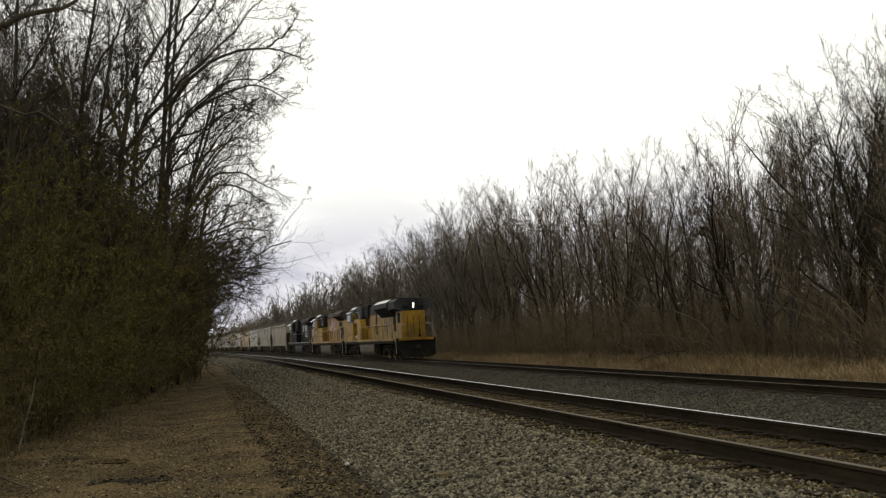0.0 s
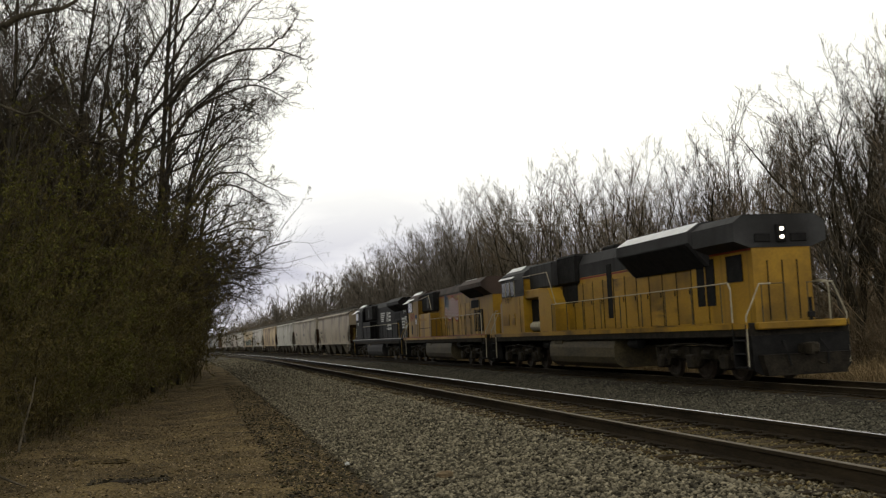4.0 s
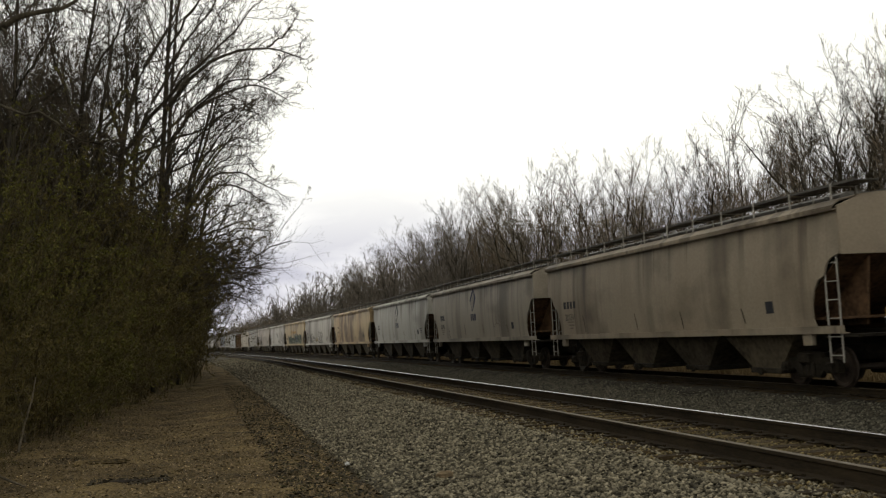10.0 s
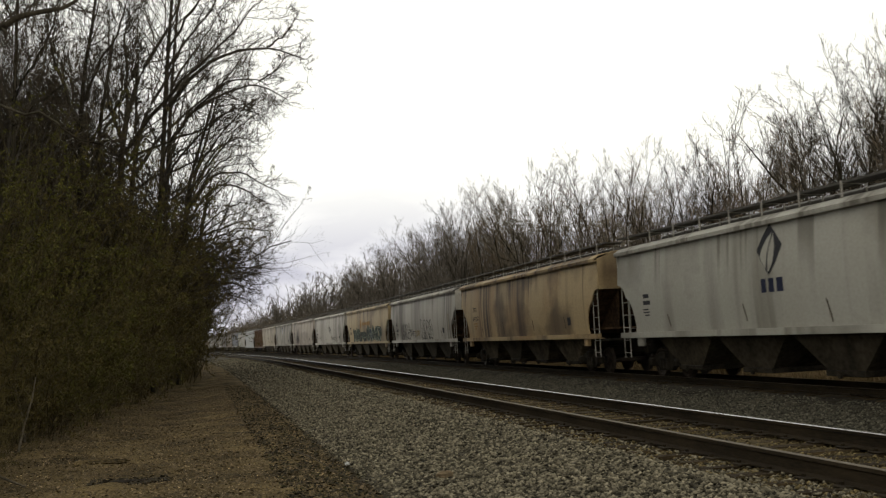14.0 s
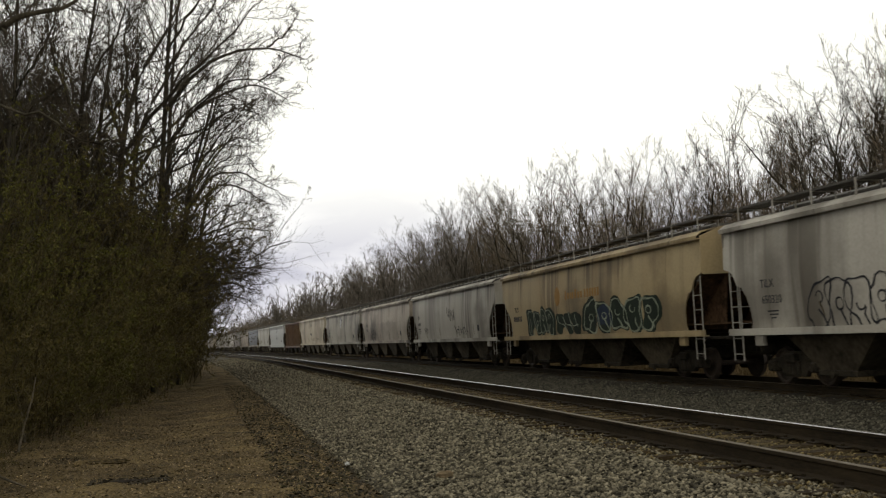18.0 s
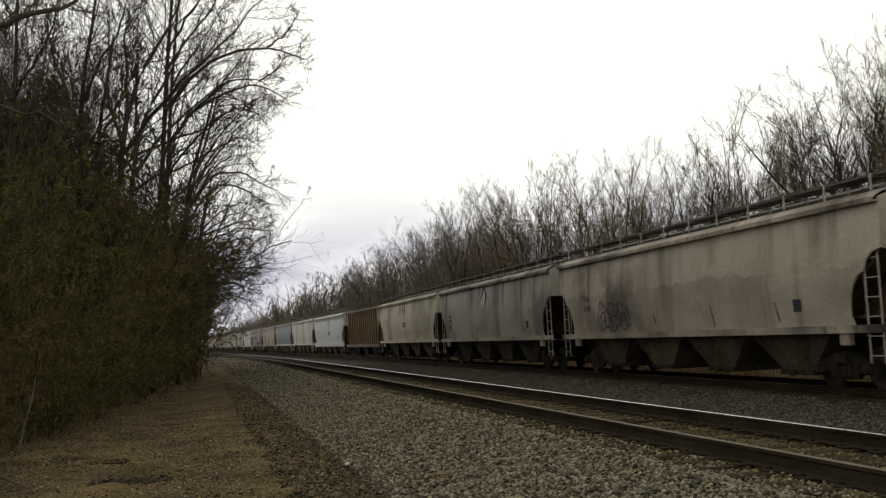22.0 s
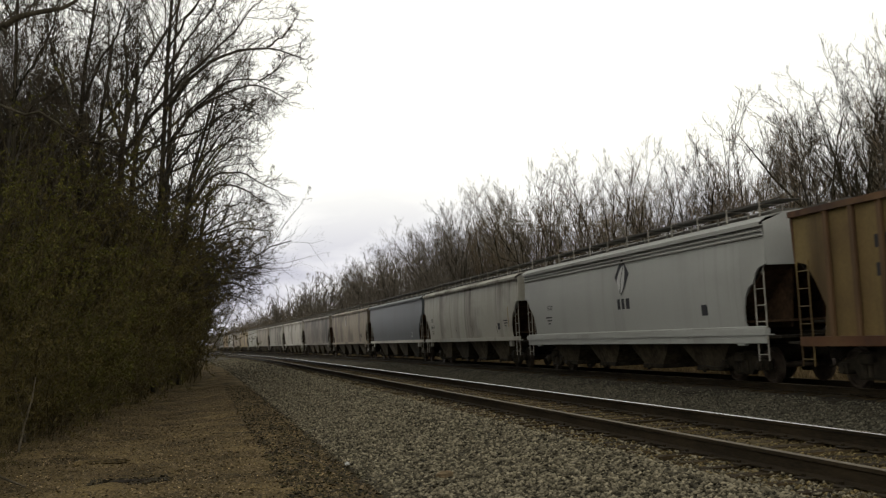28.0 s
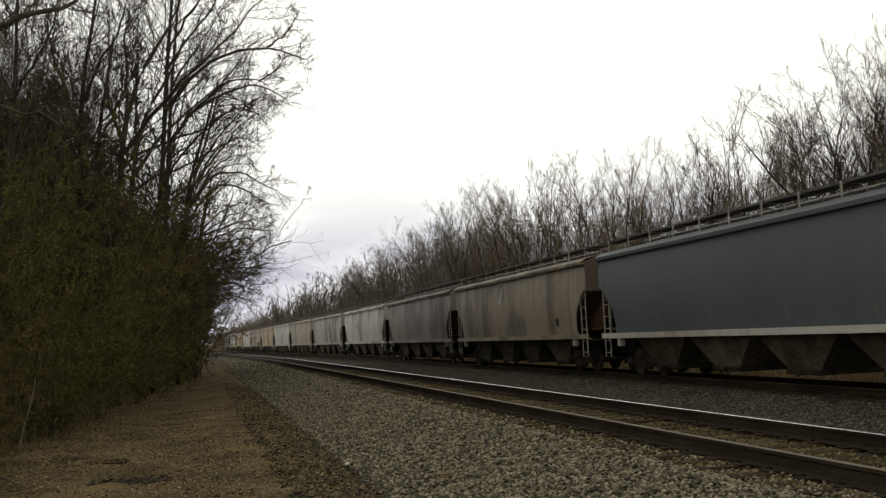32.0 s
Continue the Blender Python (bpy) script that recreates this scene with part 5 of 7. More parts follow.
def bogie_shape():
    """Cast side frames, bolster and springs of a freight car's two-axle truck."""
    b = Build()
    out = [(-1.2, 0.36), (-1.2, 0.58), (-1.0, 0.66), (-0.55, 0.70), (-0.35, 0.84), (0.35, 0.84), (0.55, 0.70), (1.0, 0.66), (1.2, 0.58), (1.2, 0.36), (0.95, 0.34), (0.9, 0.42), (0.62, 0.44), (0.42, 0.22), (-0.42, 0.22), (-0.62, 0.44), (-0.9, 0.42), (-0.95, 0.34)]
    for x in (-1.02, 1.02):
        b.prism(out, x - 0.07, x + 0.07, "yz")
        for y in (-0.89, 0.89):
            b.cbox(x * 1.03, y, 0.47, 0.28, 0.26, 0.26, 0.03)
            b.lathe([(0, 0.11), (math.copysign(0.05, x), 0.10), (math.copysign(0.06, x), 0.0)], x * 1.16, y, 0.46, 10)
        for y in (-0.2, 0.0, 0.2):
            b.rod((x * 1.08, y, 0.28), (x * 1.08, y, 0.6), 0.075, 7)
    b.cbox(0, 0, 0.68, 2.5, 0.42, 0.24, 0.04)
    b.box(0, 0, 0.86, 0.6, 0.6, 0.2)
    for y in (-0.42, 0.42):
        b.box(0, y, 0.42, 1.8, 0.1, 0.12)
    return b.mesh("bogie")


def text_mesh(words, size, name="lettering"):
    cu = bpy.data.curves.new(name, "FONT")
    cu.body, cu.size, cu.extrude, cu.resolution_u = words, size, 0.002, 2
    cu.align_x = "CENTER"
    ob = bpy.data.objects.new(name, cu)
    scene.collection.objects.link(ob)
    me = bpy.data.meshes.new_from_object(ob.evaluated_get(bpy.context.evaluated_depsgraph_get()))
    bpy.data.objects.remove(ob)
    bpy.data.curves.remove(cu)
    me.materials.clear()
    return me


def on_side(x, y, z, slope=0.0):
    """Pose of flat lettering on the side that faces -x, read from there."""
    return Matrix.Translation((-x, y, z)) @ Matrix(((0, 0, -1, 0), (-1, 0, 0, 0), (0, 1, 0, 0), (0, 0, 0, 1))) @ pose(0, 0, 0, slope, 0, 0)


def plate(b, pts, x=0.003):
    """A thin raised shape in the reading plane (right, up)."""
    n = len(pts)
    return b.add([(p, q, 0.0) for p, q in pts] + [(p, q, x) for p, q in pts], [(i, (i + 1) % n, n + (i + 1) % n, n + i) for i in range(n)] + [tuple(range(n)), tuple(range(2 * n - 1, n - 1, -1))])


def bars(rows):
    """Plain bars in place of small lettering: (right, up, width, height)."""
    b = Build()
    for x, y, w, h in rows:
        b.box(x, y, 0.0015, w, h, 0.003)
    return b.mesh("lettering_bars")


def diamond_emblem():
    """A diamond standing on its tip."""
    return plate(Build(), [(0.02, 0.64), (-0.24, 0.36), (-0.48, 0.02), (-0.26, -0.36), (-0.04, -0.62), (0.24, -0.30), (0.47, 0.08), (0.26, 0.36)]).mesh("leaf_emblem")


def leaf_emblem():
    """The pale leaf inside the diamond, split by its vein."""
    b = plate(Build(), [(0.12, 0.42), (-0.08, 0.28), (-0.28, 0.04), (-0.36, -0.14), (-0.22, -0.40), (-0.14, -0.48), (-0.10, -0.12), (0.0, 0.16)])
    return plate(b, [(0.16, 0.40), (0.04, 0.14), (-0.06, -0.14), (-0.08, -0.52), (-0.03, -0.56), (0.12, -0.30), (0.20, 0.06)]).mesh("emblem_leaf")


def stroke(b, line, weight, depth=0.0):
    """A flat sprayed line through the points, of uneven width."""
    line = [Vector(p) for p in line]
    rows = []
    for i, q in enumerate(line):
        e = line[min(i + 1, len(line) - 1)] - line[max(i - 1, 0)]
        k = Vector((-e.y, e.x)).normalized() * weight * (0.42 + 0.16 * math.sin(i * 0.9))
        z = depth + 0.0004 * (i % 5)
        rows.append([(q.x - k.x, q.y - k.y, z), (q.x + k.x, q.y + k.y, z)])
    return b.sheet(rows, (0, 0, 0.003))


def graffiti(seed, w, h, letters, weight=0.05):
    """A sprayed tag: one quick running line of loops and spikes, no letters."""
    r = random.Random(seed)
    n, line = letters * 14, []
    f1, f2, p1, p2 = r.uniform(0.8, 1.2), r.uniform(1.7, 2.3), r.uniform(0, 6), r.uniform(0, 6)
    for i in range(n + 1):
        u = i / n
        a = 6.283 * letters * u
        tall = 0.55 + 0.45 * math.sin(a * 0.37 + p1) ** 2
        line.append((-w / 2 + w * (u + 0.42 / letters * math.sin(a * f1 + p1)), h * tall * (0.38 * math.sin(a * f1 + 0.6) + 0.2 * math.sin(a * f2 + p2))))
    return stroke(Build(), line, weight).mesh("graffiti")


def bubble_rings(seed, w, h, letters):
    """Fat rounded shapes side by side."""
    r = random.Random(seed)
    m, rings = w / letters, []
    for k in range(letters):
        cx, rx, ry, ph, tip = -w / 2 + m * (k + 0.5), m * r.uniform(0.50, 0.62), h * r.uniform(0.42, 0.55), r.uniform(0, 6), r.uniform(-0.2, 0.2)
        ring = []
        for i in range(27):
            a = 6.283 * i / 26 - 1.57
            bump = 1 + 0.13 * math.sin(3 * a + ph) + 0.08 * math.sin(5 * a + 2 * ph)
            c, d = math.cos(a), math.sin(a)
            ring.append((cx + tip * h * d + rx * bump * math.copysign(abs(c) ** 0.75, c), ry * bump * math.copysign(abs(d) ** 0.8, d)))
        rings.append((cx, rx, ry, ring))
    return rings


def bubble_tag(seed, w, h, letters, weight=0.06):
    """Outlines of fat rounded shapes, each with a small hook and a notch inside."""
    r = random.Random(seed + 1)
    b = Build()
    for k, (cx, rx, ry, ring) in enumerate(bubble_rings(seed, w, h, letters)):
        stroke(b, ring, weight, 0.0025 * (k % 2))
        y0, turn, span = ry * r.uniform(-0.1, 0.4), r.uniform(0, 6), r.choice((6, 8, 11))
        stroke(b, [(cx + rx * 0.32 * math.cos(turn + 6.283 * i / 10), y0 + ry * 0.24 * math.sin(turn + 6.283 * i / 10)) for i in range(span)], weight * 0.8)
        side = r.choice((-1, 1))
        stroke(b, [(cx + side * rx * 0.5, -ry * 0.9), (cx + side * rx * 0.2, -ry * 0.5), (cx + side * rx * r.uniform(-0.2, 0.4), -ry * 0.2)], weight)
    return b.mesh("graffiti")


def bubble_fill(seed, w, h, letters):
    """The sprayed ground of a bubble tag, grown together into one patch."""
    b = Build()
    for k, (cx, rx, ry, ring) in enumerate(bubble_rings(seed, w, h, letters)):
        plate(b, ring[:-1], 0.0015 + 0.0006 * (k % 3))
    return b.mesh("graffiti_fill")


SHAPES = {
    "side_l": side_sheet(-1), "side_r": side_sheet(1), "roof": roof_shape(19.15), "end": end_sheet_shape(), "slope": slope_sheet_shape(),
    "sill": sill_shape().mesh("side_sill"), "board": board_shape(19.9), "support": support_shape(), "hatch": hatch_shape(16.5), "coupler": coupler_shape(),
    "ladder": ladder_shape(0.62, 3.1, 0.46, 6), "end_ladder": ladder_shape(1.4, 4.1, 0.44, 6), "bay": bay_shape(), "gate": gate_shape(),
    "wheels": wheelset_shape(0.46), "loco_wheels": wheelset_shape(0.533), "bogie": bogie_shape(),
    "pad": Build().cbox(0, 0, 1.17, 0.14, 0.36, 0.34, 0.02).mesh("jacking_pad"),
    "platform": Build().box(0, 0, 1.22, 3.0, 1.25, 0.06).box(0, 0.1, 1.0, 0.5, 1.5, 0.42).mesh("end_platform"),
    "brake": Build().rod((0, -0.45, 1.95), (0, 0.35, 1.95), 0.2, 10).rod((0.5, -0.3, 1.85), (0.5, 0.5, 1.85), 0.14, 8).mesh("brake_cylinder"),
    "spine": Build().box(0, 0, 1.16, 0.5, 18.6, 0.34).mesh("centre_sill"),
    "logo": diamond_emblem(),
    "leaf": leaf_emblem(),
    "stencil": bars([(0, 0.28, 0.5, 0.16), (0.02, 0.02, 0.62, 0.16), (-0.1, -0.25, 0.5, 0.05), (-0.05, -0.36, 0.6, 0.05), (0.0, -0.47, 0.4, 0.05)]),
    "small_print": bars([(0, 0.2, 0.7, 0.05), (0.05, 0.08, 0.55, 0.05), (0, -0.04, 0.3, 0.05)]),
    "panel": bars([(0, 0, 0.34, 0.30)]),
    "run": plate(Build(), [(-0.10, 0.26), (-0.06, 0.27), (0.04, 0.0), (0.09, -0.24), (0.05, -0.25), (-0.02, 0.0)]).mesh("rust_run"),
    "logo_bars": bars([(-0.3, 0, 0.19, 0.30), (0.0, 0, 0.2, 0.30), (0.33, 0, 0.24, 0.30)]),
}
WHEELS = []                                # every wheelset, to be turned in motions()
TRAIN = []                                 # (vehicle, its place along the train)


def bogie(parent, y, label=""):
    t = part("bogie", SHAPES["bogie"], TRUCK, parent, label, at=pose(0, y, 0))
    for dy in (-0.89, 0.89):
        w = part("wheelset", SHAPES["wheels"], WHEEL, t, at=pose(0, dy, 0.46))
        WHEELS.append((w, dy, 0.46))
    return t


def hopper(front, label, material, group="grain hopper cars", sill=None, hoist=4):
    """A long covered hopper car whose leading end is `front` metres along the train."""
    c = thing("covered_hopper", pose(FAR_X, 0, FAR_Z), label, "hopper car", group)
    TRAIN.append((c, front + HALF))
    sill = sill or material
    part("side_sheet", SHAPES["side_l"], material, c)
    part("side_sheet", SHAPES["side_r"], material, c)
    part("roof", SHAPES["roof"], material, c)
    part("side_sill", SHAPES["sill"], sill, c)
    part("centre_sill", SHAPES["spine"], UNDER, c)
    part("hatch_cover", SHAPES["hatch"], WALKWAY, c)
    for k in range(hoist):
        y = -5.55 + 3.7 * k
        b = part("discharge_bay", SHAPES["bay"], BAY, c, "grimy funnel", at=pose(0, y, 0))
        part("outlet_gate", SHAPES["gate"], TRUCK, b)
    for x in (-1.02, 1.02):
        w = part("running_board", SHAPES["board"], WALKWAY, c, at=pose(x, 0, 0))
        for y in np.arange(-9.1, 9.3, 1.65):
            part("board_support", SHAPES["support"], BRACKET, w, at=pose(0, y, 0))
    for s in (-1, 1):
        turn = 0 if s > 0 else 180
        part("end_sheet", SHAPES["end"], material, c, at=pose(0, s * 9.57, 0))
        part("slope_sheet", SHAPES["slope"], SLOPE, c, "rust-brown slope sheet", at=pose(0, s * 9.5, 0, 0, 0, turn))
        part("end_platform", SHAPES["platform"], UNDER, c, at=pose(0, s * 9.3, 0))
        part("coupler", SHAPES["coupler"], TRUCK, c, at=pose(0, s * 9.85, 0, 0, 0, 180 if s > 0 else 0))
        for x in (-1.54, 1.54):
            part("ladder", SHAPES["ladder"], BRACKET, c, at=pose(x, s * 9.15, 0))
            part("jacking_pad", SHAPES["pad"], sill, c, at=pose(x * 0.98, s * 8.1, 0))
        part("ladder", SHAPES["end_ladder"], BRACKET, c, at=pose(-0.95 * s, s * 9.66, 0, 0, 0, 90))
        bogie(c, s * 7.35)
    part("brake_cylinder", SHAPES["brake"], UNDER, c, at=pose(-0.2, 8.6, 0))
    r = random.Random(int(front))
    for y in () if material is NEW_WHITE else (-5.6, -1.9, 1.8, 5.5):
        part("rust_run", SHAPES["run"], INK_DULL if material is SLATE else STAIN, c, at=on_side(side_x(1.85) + 0.004, y + r.uniform(-0.5, 0.5), 1.8 + r.uniform(-0.05, 0.12), 3) @ Matrix.Diagonal((1, r.uniform(0.6, 1.2), 1, 1)))
    return c


def mark(c, shape, material, name, y, z, size=1.0, label="", x=None, tall=1.0, lift=0.0, wide=1.0):
    """Flat marking on the side that faces the near track."""
    me = SHAPES[shape] if isinstance(shape, str) else shape
    xx = (side_x(z) if x is None else x) + 0.0035 + lift
    lean = 0.0 if x is not None else math.degrees(math.atan(0.075 * math.pi / 2.64 * math.cos(math.pi * (z - 1.42) / 2.64)))
    return part(name, me, material, c, label, at=on_side(xx, y, z, lean) @ Matrix.Diagonal((size * wide, size * tall, 1, 1)))


def mark_row(c, rows, material, name, y, z, x=None):
    """Plain bars in place of lettering, each (right, up, width, height) a piece of its own."""
    for right, up, wide, high in rows:
        mark(c, bars([(0, 0, wide, high)]), material, name, y - right, z + up, x=x)


# ---- the grain cars ----
TAN = paint("dusty_tan_paint", (0.27, 0.225, 0.1598), (0.215, 0.17, 0.1147), (0.06, 0.046, 0.03196), 0.8, drips=0.55)
BUFF = paint("brownish_grey_paint", (0.2880, 0.2520, 0.1903), (0.2250, 0.1863, 0.1354), (0.07, 0.056, 0.03948), 0.8, drips=0.5)
PALE = paint("pale_grey_paint", (0.385, 0.372, 0.318), (0.32, 0.30, 0.245), (0.085, 0.073, 0.05452), 0.65, drips=0.6)
SAND = paint("warm_sand_grey_paint", (0.42, 0.365, 0.2679), (0.33, 0.275, 0.1927), (0.08, 0.064, 0.04418), 0.65, drips=0.5)
OCHRE = paint("rust_stained_yellow_paint", (0.429, 0.322, 0.169), (0.312, 0.189, 0.078), (0.06, 0.039, 0.023), 1.0, drips=0.8)
CREAM = paint("faded_cream_yellow_paint", (0.391, 0.305, 0.167), (0.322, 0.224, 0.103), (0.07, 0.05, 0.03), 0.75, drips=0.6)
GREY = paint("light_grey_paint", (0.444, 0.416, 0.354), (0.366, 0.334, 0.276), (0.095, 0.082, 0.064), 0.75, drips=0.6)
STREAKED = paint("streaked_grey_paint", (0.322, 0.300, 0.245), (0.244, 0.217, 0.168), (0.055, 0.047, 0.03572), 0.95, drips=0.9)
SOOTY = paint("sooty_grey_paint", (0.19, 0.165, 0.1316), (0.135, 0.115, 0.0893), (0.036, 0.031, 0.02444), 0.8, drips=0.6)
NEW_WHITE = paint("clean_white_paint", (0.344, 0.348, 0.323), (0.297, 0.301, 0.280), (0.19, 0.187, 0.17), 0.3, 0.5)
RUST = paint("rust_brown_paint", (0.0915, 0.0405, 0.0218), (0.1620, 0.1028, 0.0435), (0.036, 0.018, 0.012), 0.9)
RUST_YELLOW = paint("rust_streaked_yellow_paint", (0.185, 0.135, 0.052), (0.10, 0.062, 0.029), (0.045, 0.027, 0.015), 0.85)
RUST_RIB = paint("faded_rusty_rib_paint", (0.1080, 0.0634, 0.0302), (0.0792, 0.0418, 0.0202), (0.055, 0.033, 0.018), 0.8)
STAINED = paint("brown_stained_grey_paint", (0.403, 0.351, 0.280), (0.260, 0.211, 0.159), (0.045, 0.036, 0.028), 1.0, drips=0.4, wash=0.35)
SLATE = paint("slate_blue_grey_paint", (0.080, 0.091, 0.096), (0.068, 0.078, 0.083), (0.060, 0.062, 0.057), 0.4, 0.45)

c1 = hopper(140.9, "long tan covered hopper car, plain and dusty", TAN)
mark_row(c1, [(-0.5, 0, 0.26, 0.26), (-0.16, 0, 0.22, 0.26), (0.16, 0, 0.22, 0.26), (0.5, 0, 0.22, 0.26)], INK, "lettering_bar", 7.2, 2.56)
mark(c1, text_mesh("201311", 0.36), INK, "lettering", 7.2, 1.98)
mark(c1, "small_print", INK_DULL, "small_print", 7.2, 1.72)
mark(c1, "panel", INK, "data_panel", -6.6, 1.95)
c2 = hopper(161.9, "brownish-grey covered hopper car with a dark leaf emblem", BUFF)
mark(c2, "logo", INK_BLUE, "leaf_emblem", 0.2, 3.38, 1.0, "dark diamond leaf emblem", wide=1.2)
mark(c2, "logo_bars", INK_BLUE, "emblem_bars", 0.2, 2.5, 1.15)
mark(c2, text_mesh("63016", 0.36), INK, "lettering", 7.0, 2.02)
mark(c2, bars([(-0.33, 0, 0.2, 0.3), (-0.08, 0, 0.18, 0.3), (0.18, 0, 0.22, 0.3), (0.44, 0, 0.16, 0.3)]), INK, "lettering_bars", 7.0, 2.62)
mark(c2, "small_print", INK_DULL, "small_print", 7.0, 1.75)
mark(c2, graffiti(31, 2.2, 0.7, 5, 0.04), INK_DULL, "graffiti", -4.4, 2.2, label="faded grey sprayed tag")
mark(c2, "panel", INK, "data_panel", -6.4, 1.95)
mark(c2, "leaf", BUFF, "emblem_leaf", 0.2, 3.38, wide=1.2, lift=0.004)
c3 = hopper(182.5, "light grey covered hopper car with a dark leaf emblem", PALE)
mark(c3, "logo", INK, "leaf_emblem", 0.2, 3.38, 1.0, "dark diamond leaf emblem", wide=1.2)
mark(c3, "leaf", PALE, "emblem_leaf", 0.2, 3.38, wide=1.2, lift=0.004)
mark(c3, "logo_bars", INK_BLUE, "emblem_bars", 0.2, 2.5, 1.15)
mark(c3, "stencil", INK, "stencil", 7.4, 2.35, 0.8)
mark(c3, "panel", INK, "data_panel", -6.5, 1.95)
mark(c3, "small_print", INK, "small_print", -7.4, 1.95)
c4 = hopper(203.4, "rust-stained yellow covered hopper car", OCHRE)
mark(c4, text_mesh("TILX", 0.34), INK, "lettering", 6.9, 2.75)
mark(c4, text_mesh("642257", 0.34), INK, "lettering", 6.8, 2.28)
mark(c4, "small_print", INK_BROWN, "small_print", 6.9, 1.95)
mark(c4, "panel", INK, "data_panel", -6.5, 1.95)
c5 = hopper(224.0, "light grey covered hopper car with black sprayed tags", GREY)
mark(c5, bubble_tag(5, 2.9, 1.1, 4, 0.055), INK, "graffiti", 4.3, 1.95)
mark(c5, graffiti(25, 1.5, 0.6, 4, 0.055), INK, "graffiti", 2.2, 1.9)
mark(c5, graffiti(26, 1.4, 0.6, 4, 0.05), YELLOW_RAIL, "graffiti", 0.6, 1.88, label="dull yellow sprayed tag")
mark(c5, bubble_tag(6, 3.2, 1.15, 4, 0.065), INK, "graffiti", -2.1, 2.0)
mark(c5, bars([(0, 0, 0.06, 0.95)]), YELLOW_RAIL, "paint_drip", -7.9, 2.4)
mark(c5, text_mesh("TILX", 0.3), INK, "lettering", 7.5, 2.45)
mark(c5, text_mesh("650320", 0.3), INK, "lettering", 7.35, 2.05)
mark(c5, "small_print", INK, "small_print", 7.35, 1.72, 0.7)
mark(c5, "panel", INK, "data_panel", -6.5, 1.95)
c6 = hopper(244.4, "faded yellow covered hopper car with green graffiti letters", CREAM)
mark(c6, text_mesh("TILX", 0.3), INK, "lettering", 7.5, 2.5)
mark_row(c6, [(-0.5 + 0.2 * k, 0, 0.13, 0.22) for k in range(6)], INK, "lettering_bar", 7.4, 2.2)
mark(c6, bubble_fill(8, 3.5, 1.15, 4), SPRAY_GREEN, "graffiti_fill", 4.4, 2.0, label="dark green sprayed letters")
mark(c6, bubble_tag(8, 3.0, 0.95, 4, 0.05), SPRAY_PALE, "graffiti", 4.4, 2.0, lift=0.004)
mark(c6, bubble_fill(9, 2.6, 0.85, 3), SPRAY_GREEN, "graffiti_fill", 1.2, 1.9)
mark(c6, graffiti(10, 1.9, 0.8, 3, 0.06), SPRAY_PALE, "graffiti", 1.2, 1.9, lift=0.004)
mark(c6, bubble_fill(13, 6.5, 1.3, 5), SPRAY_GREEN, "graffiti_fill", -3.6, 2.05)
mark(c6, bubble_fill(12, 1.2, 0.75, 1), SPRAY_BLUE, "graffiti_fill", -2.4, 2.05, lift=0.003)
mark(c6, bubble_tag(13, 6.0, 1.1, 5, 0.075), SPRAY_PALE, "graffiti", -3.6, 2.05, lift=0.006)
ring = Build()
plate(ring, [(0.3 * math.cos(a), 0.38 * math.sin(a)) for a in np.linspace(0, 6.283, 19)[:-1]])
mark(c6, ring.mesh("sun_disc"), INK_BROWN, "sun_disc", 2.2, 2.95, label="orange-brown round emblem")
mark_row(c6, [(-1.25, 0.0, 0.14, 0.34), (-1.0, -0.03, 0.2, 0.24), (-0.74, -0.03, 0.12, 0.24), (-0.5, -0.03, 0.22, 0.24), (-0.2, 0.02, 0.2, 0.34), (0.1, -0.03, 0.2, 0.24), (0.36, -0.03, 0.2, 0.24), (0.75, 0, 0.16, 0.3), (1.0, 0, 0.18, 0.3), (1.26, 0, 0.16, 0.3), (1.5, 0, 0.18, 0.3), (1.75, 0, 0.18, 0.3), (2.0, 0, 0.16, 0.3)], INK_BROWN, "emblem_bar", 0.0, 2.95)
c7 = hopper(264.9, "pale grey covered hopper car with faint black tags", GREY)
mark(c7, graffiti(14, 1.7, 0.8, 5, 0.05), INK, "graffiti", -0.9, 2.8)
mark(c7, text_mesh("TILX", 0.3), INK, "lettering", 7.6, 2.72)
mark(c7, text_mesh("648081", 0.3), INK, "lettering", 7.5, 2.3)
mark(c7, graffiti(27, 1.0, 0.4, 3, 0.05), INK, "graffiti", 5.6, 1.95)
mark(c7, graffiti(15, 2.6, 0.55, 5, 0.04), INK, "graffiti", -3.0, 1.85)
mark(c7, "small_print", INK, "small_print", 7.5, 1.9)
mark(c7, "panel", INK, "data_panel", -6.4, 1.95)
c8 = hopper(285.3, "dirt-streaked brownish-grey covered hopper car", STAINED)
mark(c8, text_mesh("63903", 0.3), INK, "lettering", 6.8, 2.25)
mark(c8, text_mesh("TILX", 0.3), INK, "lettering", 6.9, 2.62)
mark(c8, bubble_tag(16, 2.6, 0.9, 3, 0.045), INK, "graffiti", 4.5, 2.0)
mark(c8, graffiti(36, 2.2, 0.6, 5, 0.035), INK, "graffiti", 4.4, 2.0)
mark(c8, "panel", INK, "data_panel", -6.4, 1.95)
c9 = hopper(305.6, "heavily streaked grey covered hopper car with pale leaf emblem", STREAKED)
mark(c9, "logo", INK_BLUE, "leaf_emblem", 0.2, 3.38, 1.0, "navy diamond emblem with a white leaf", wide=1.2)
mark(c9, "leaf", WHITE, "emblem_leaf", 0.2, 3.38, wide=1.2, lift=0.004)
mark(c9, "panel", INK, "data_panel", -6.4, 1.95)
mark(c9, "stencil", INK, "stencil", 7.2, 2.4, 0.9)
c10 = hopper(325.85, "dusty sand-coloured covered hopper car with a dark leaf emblem", SAND)
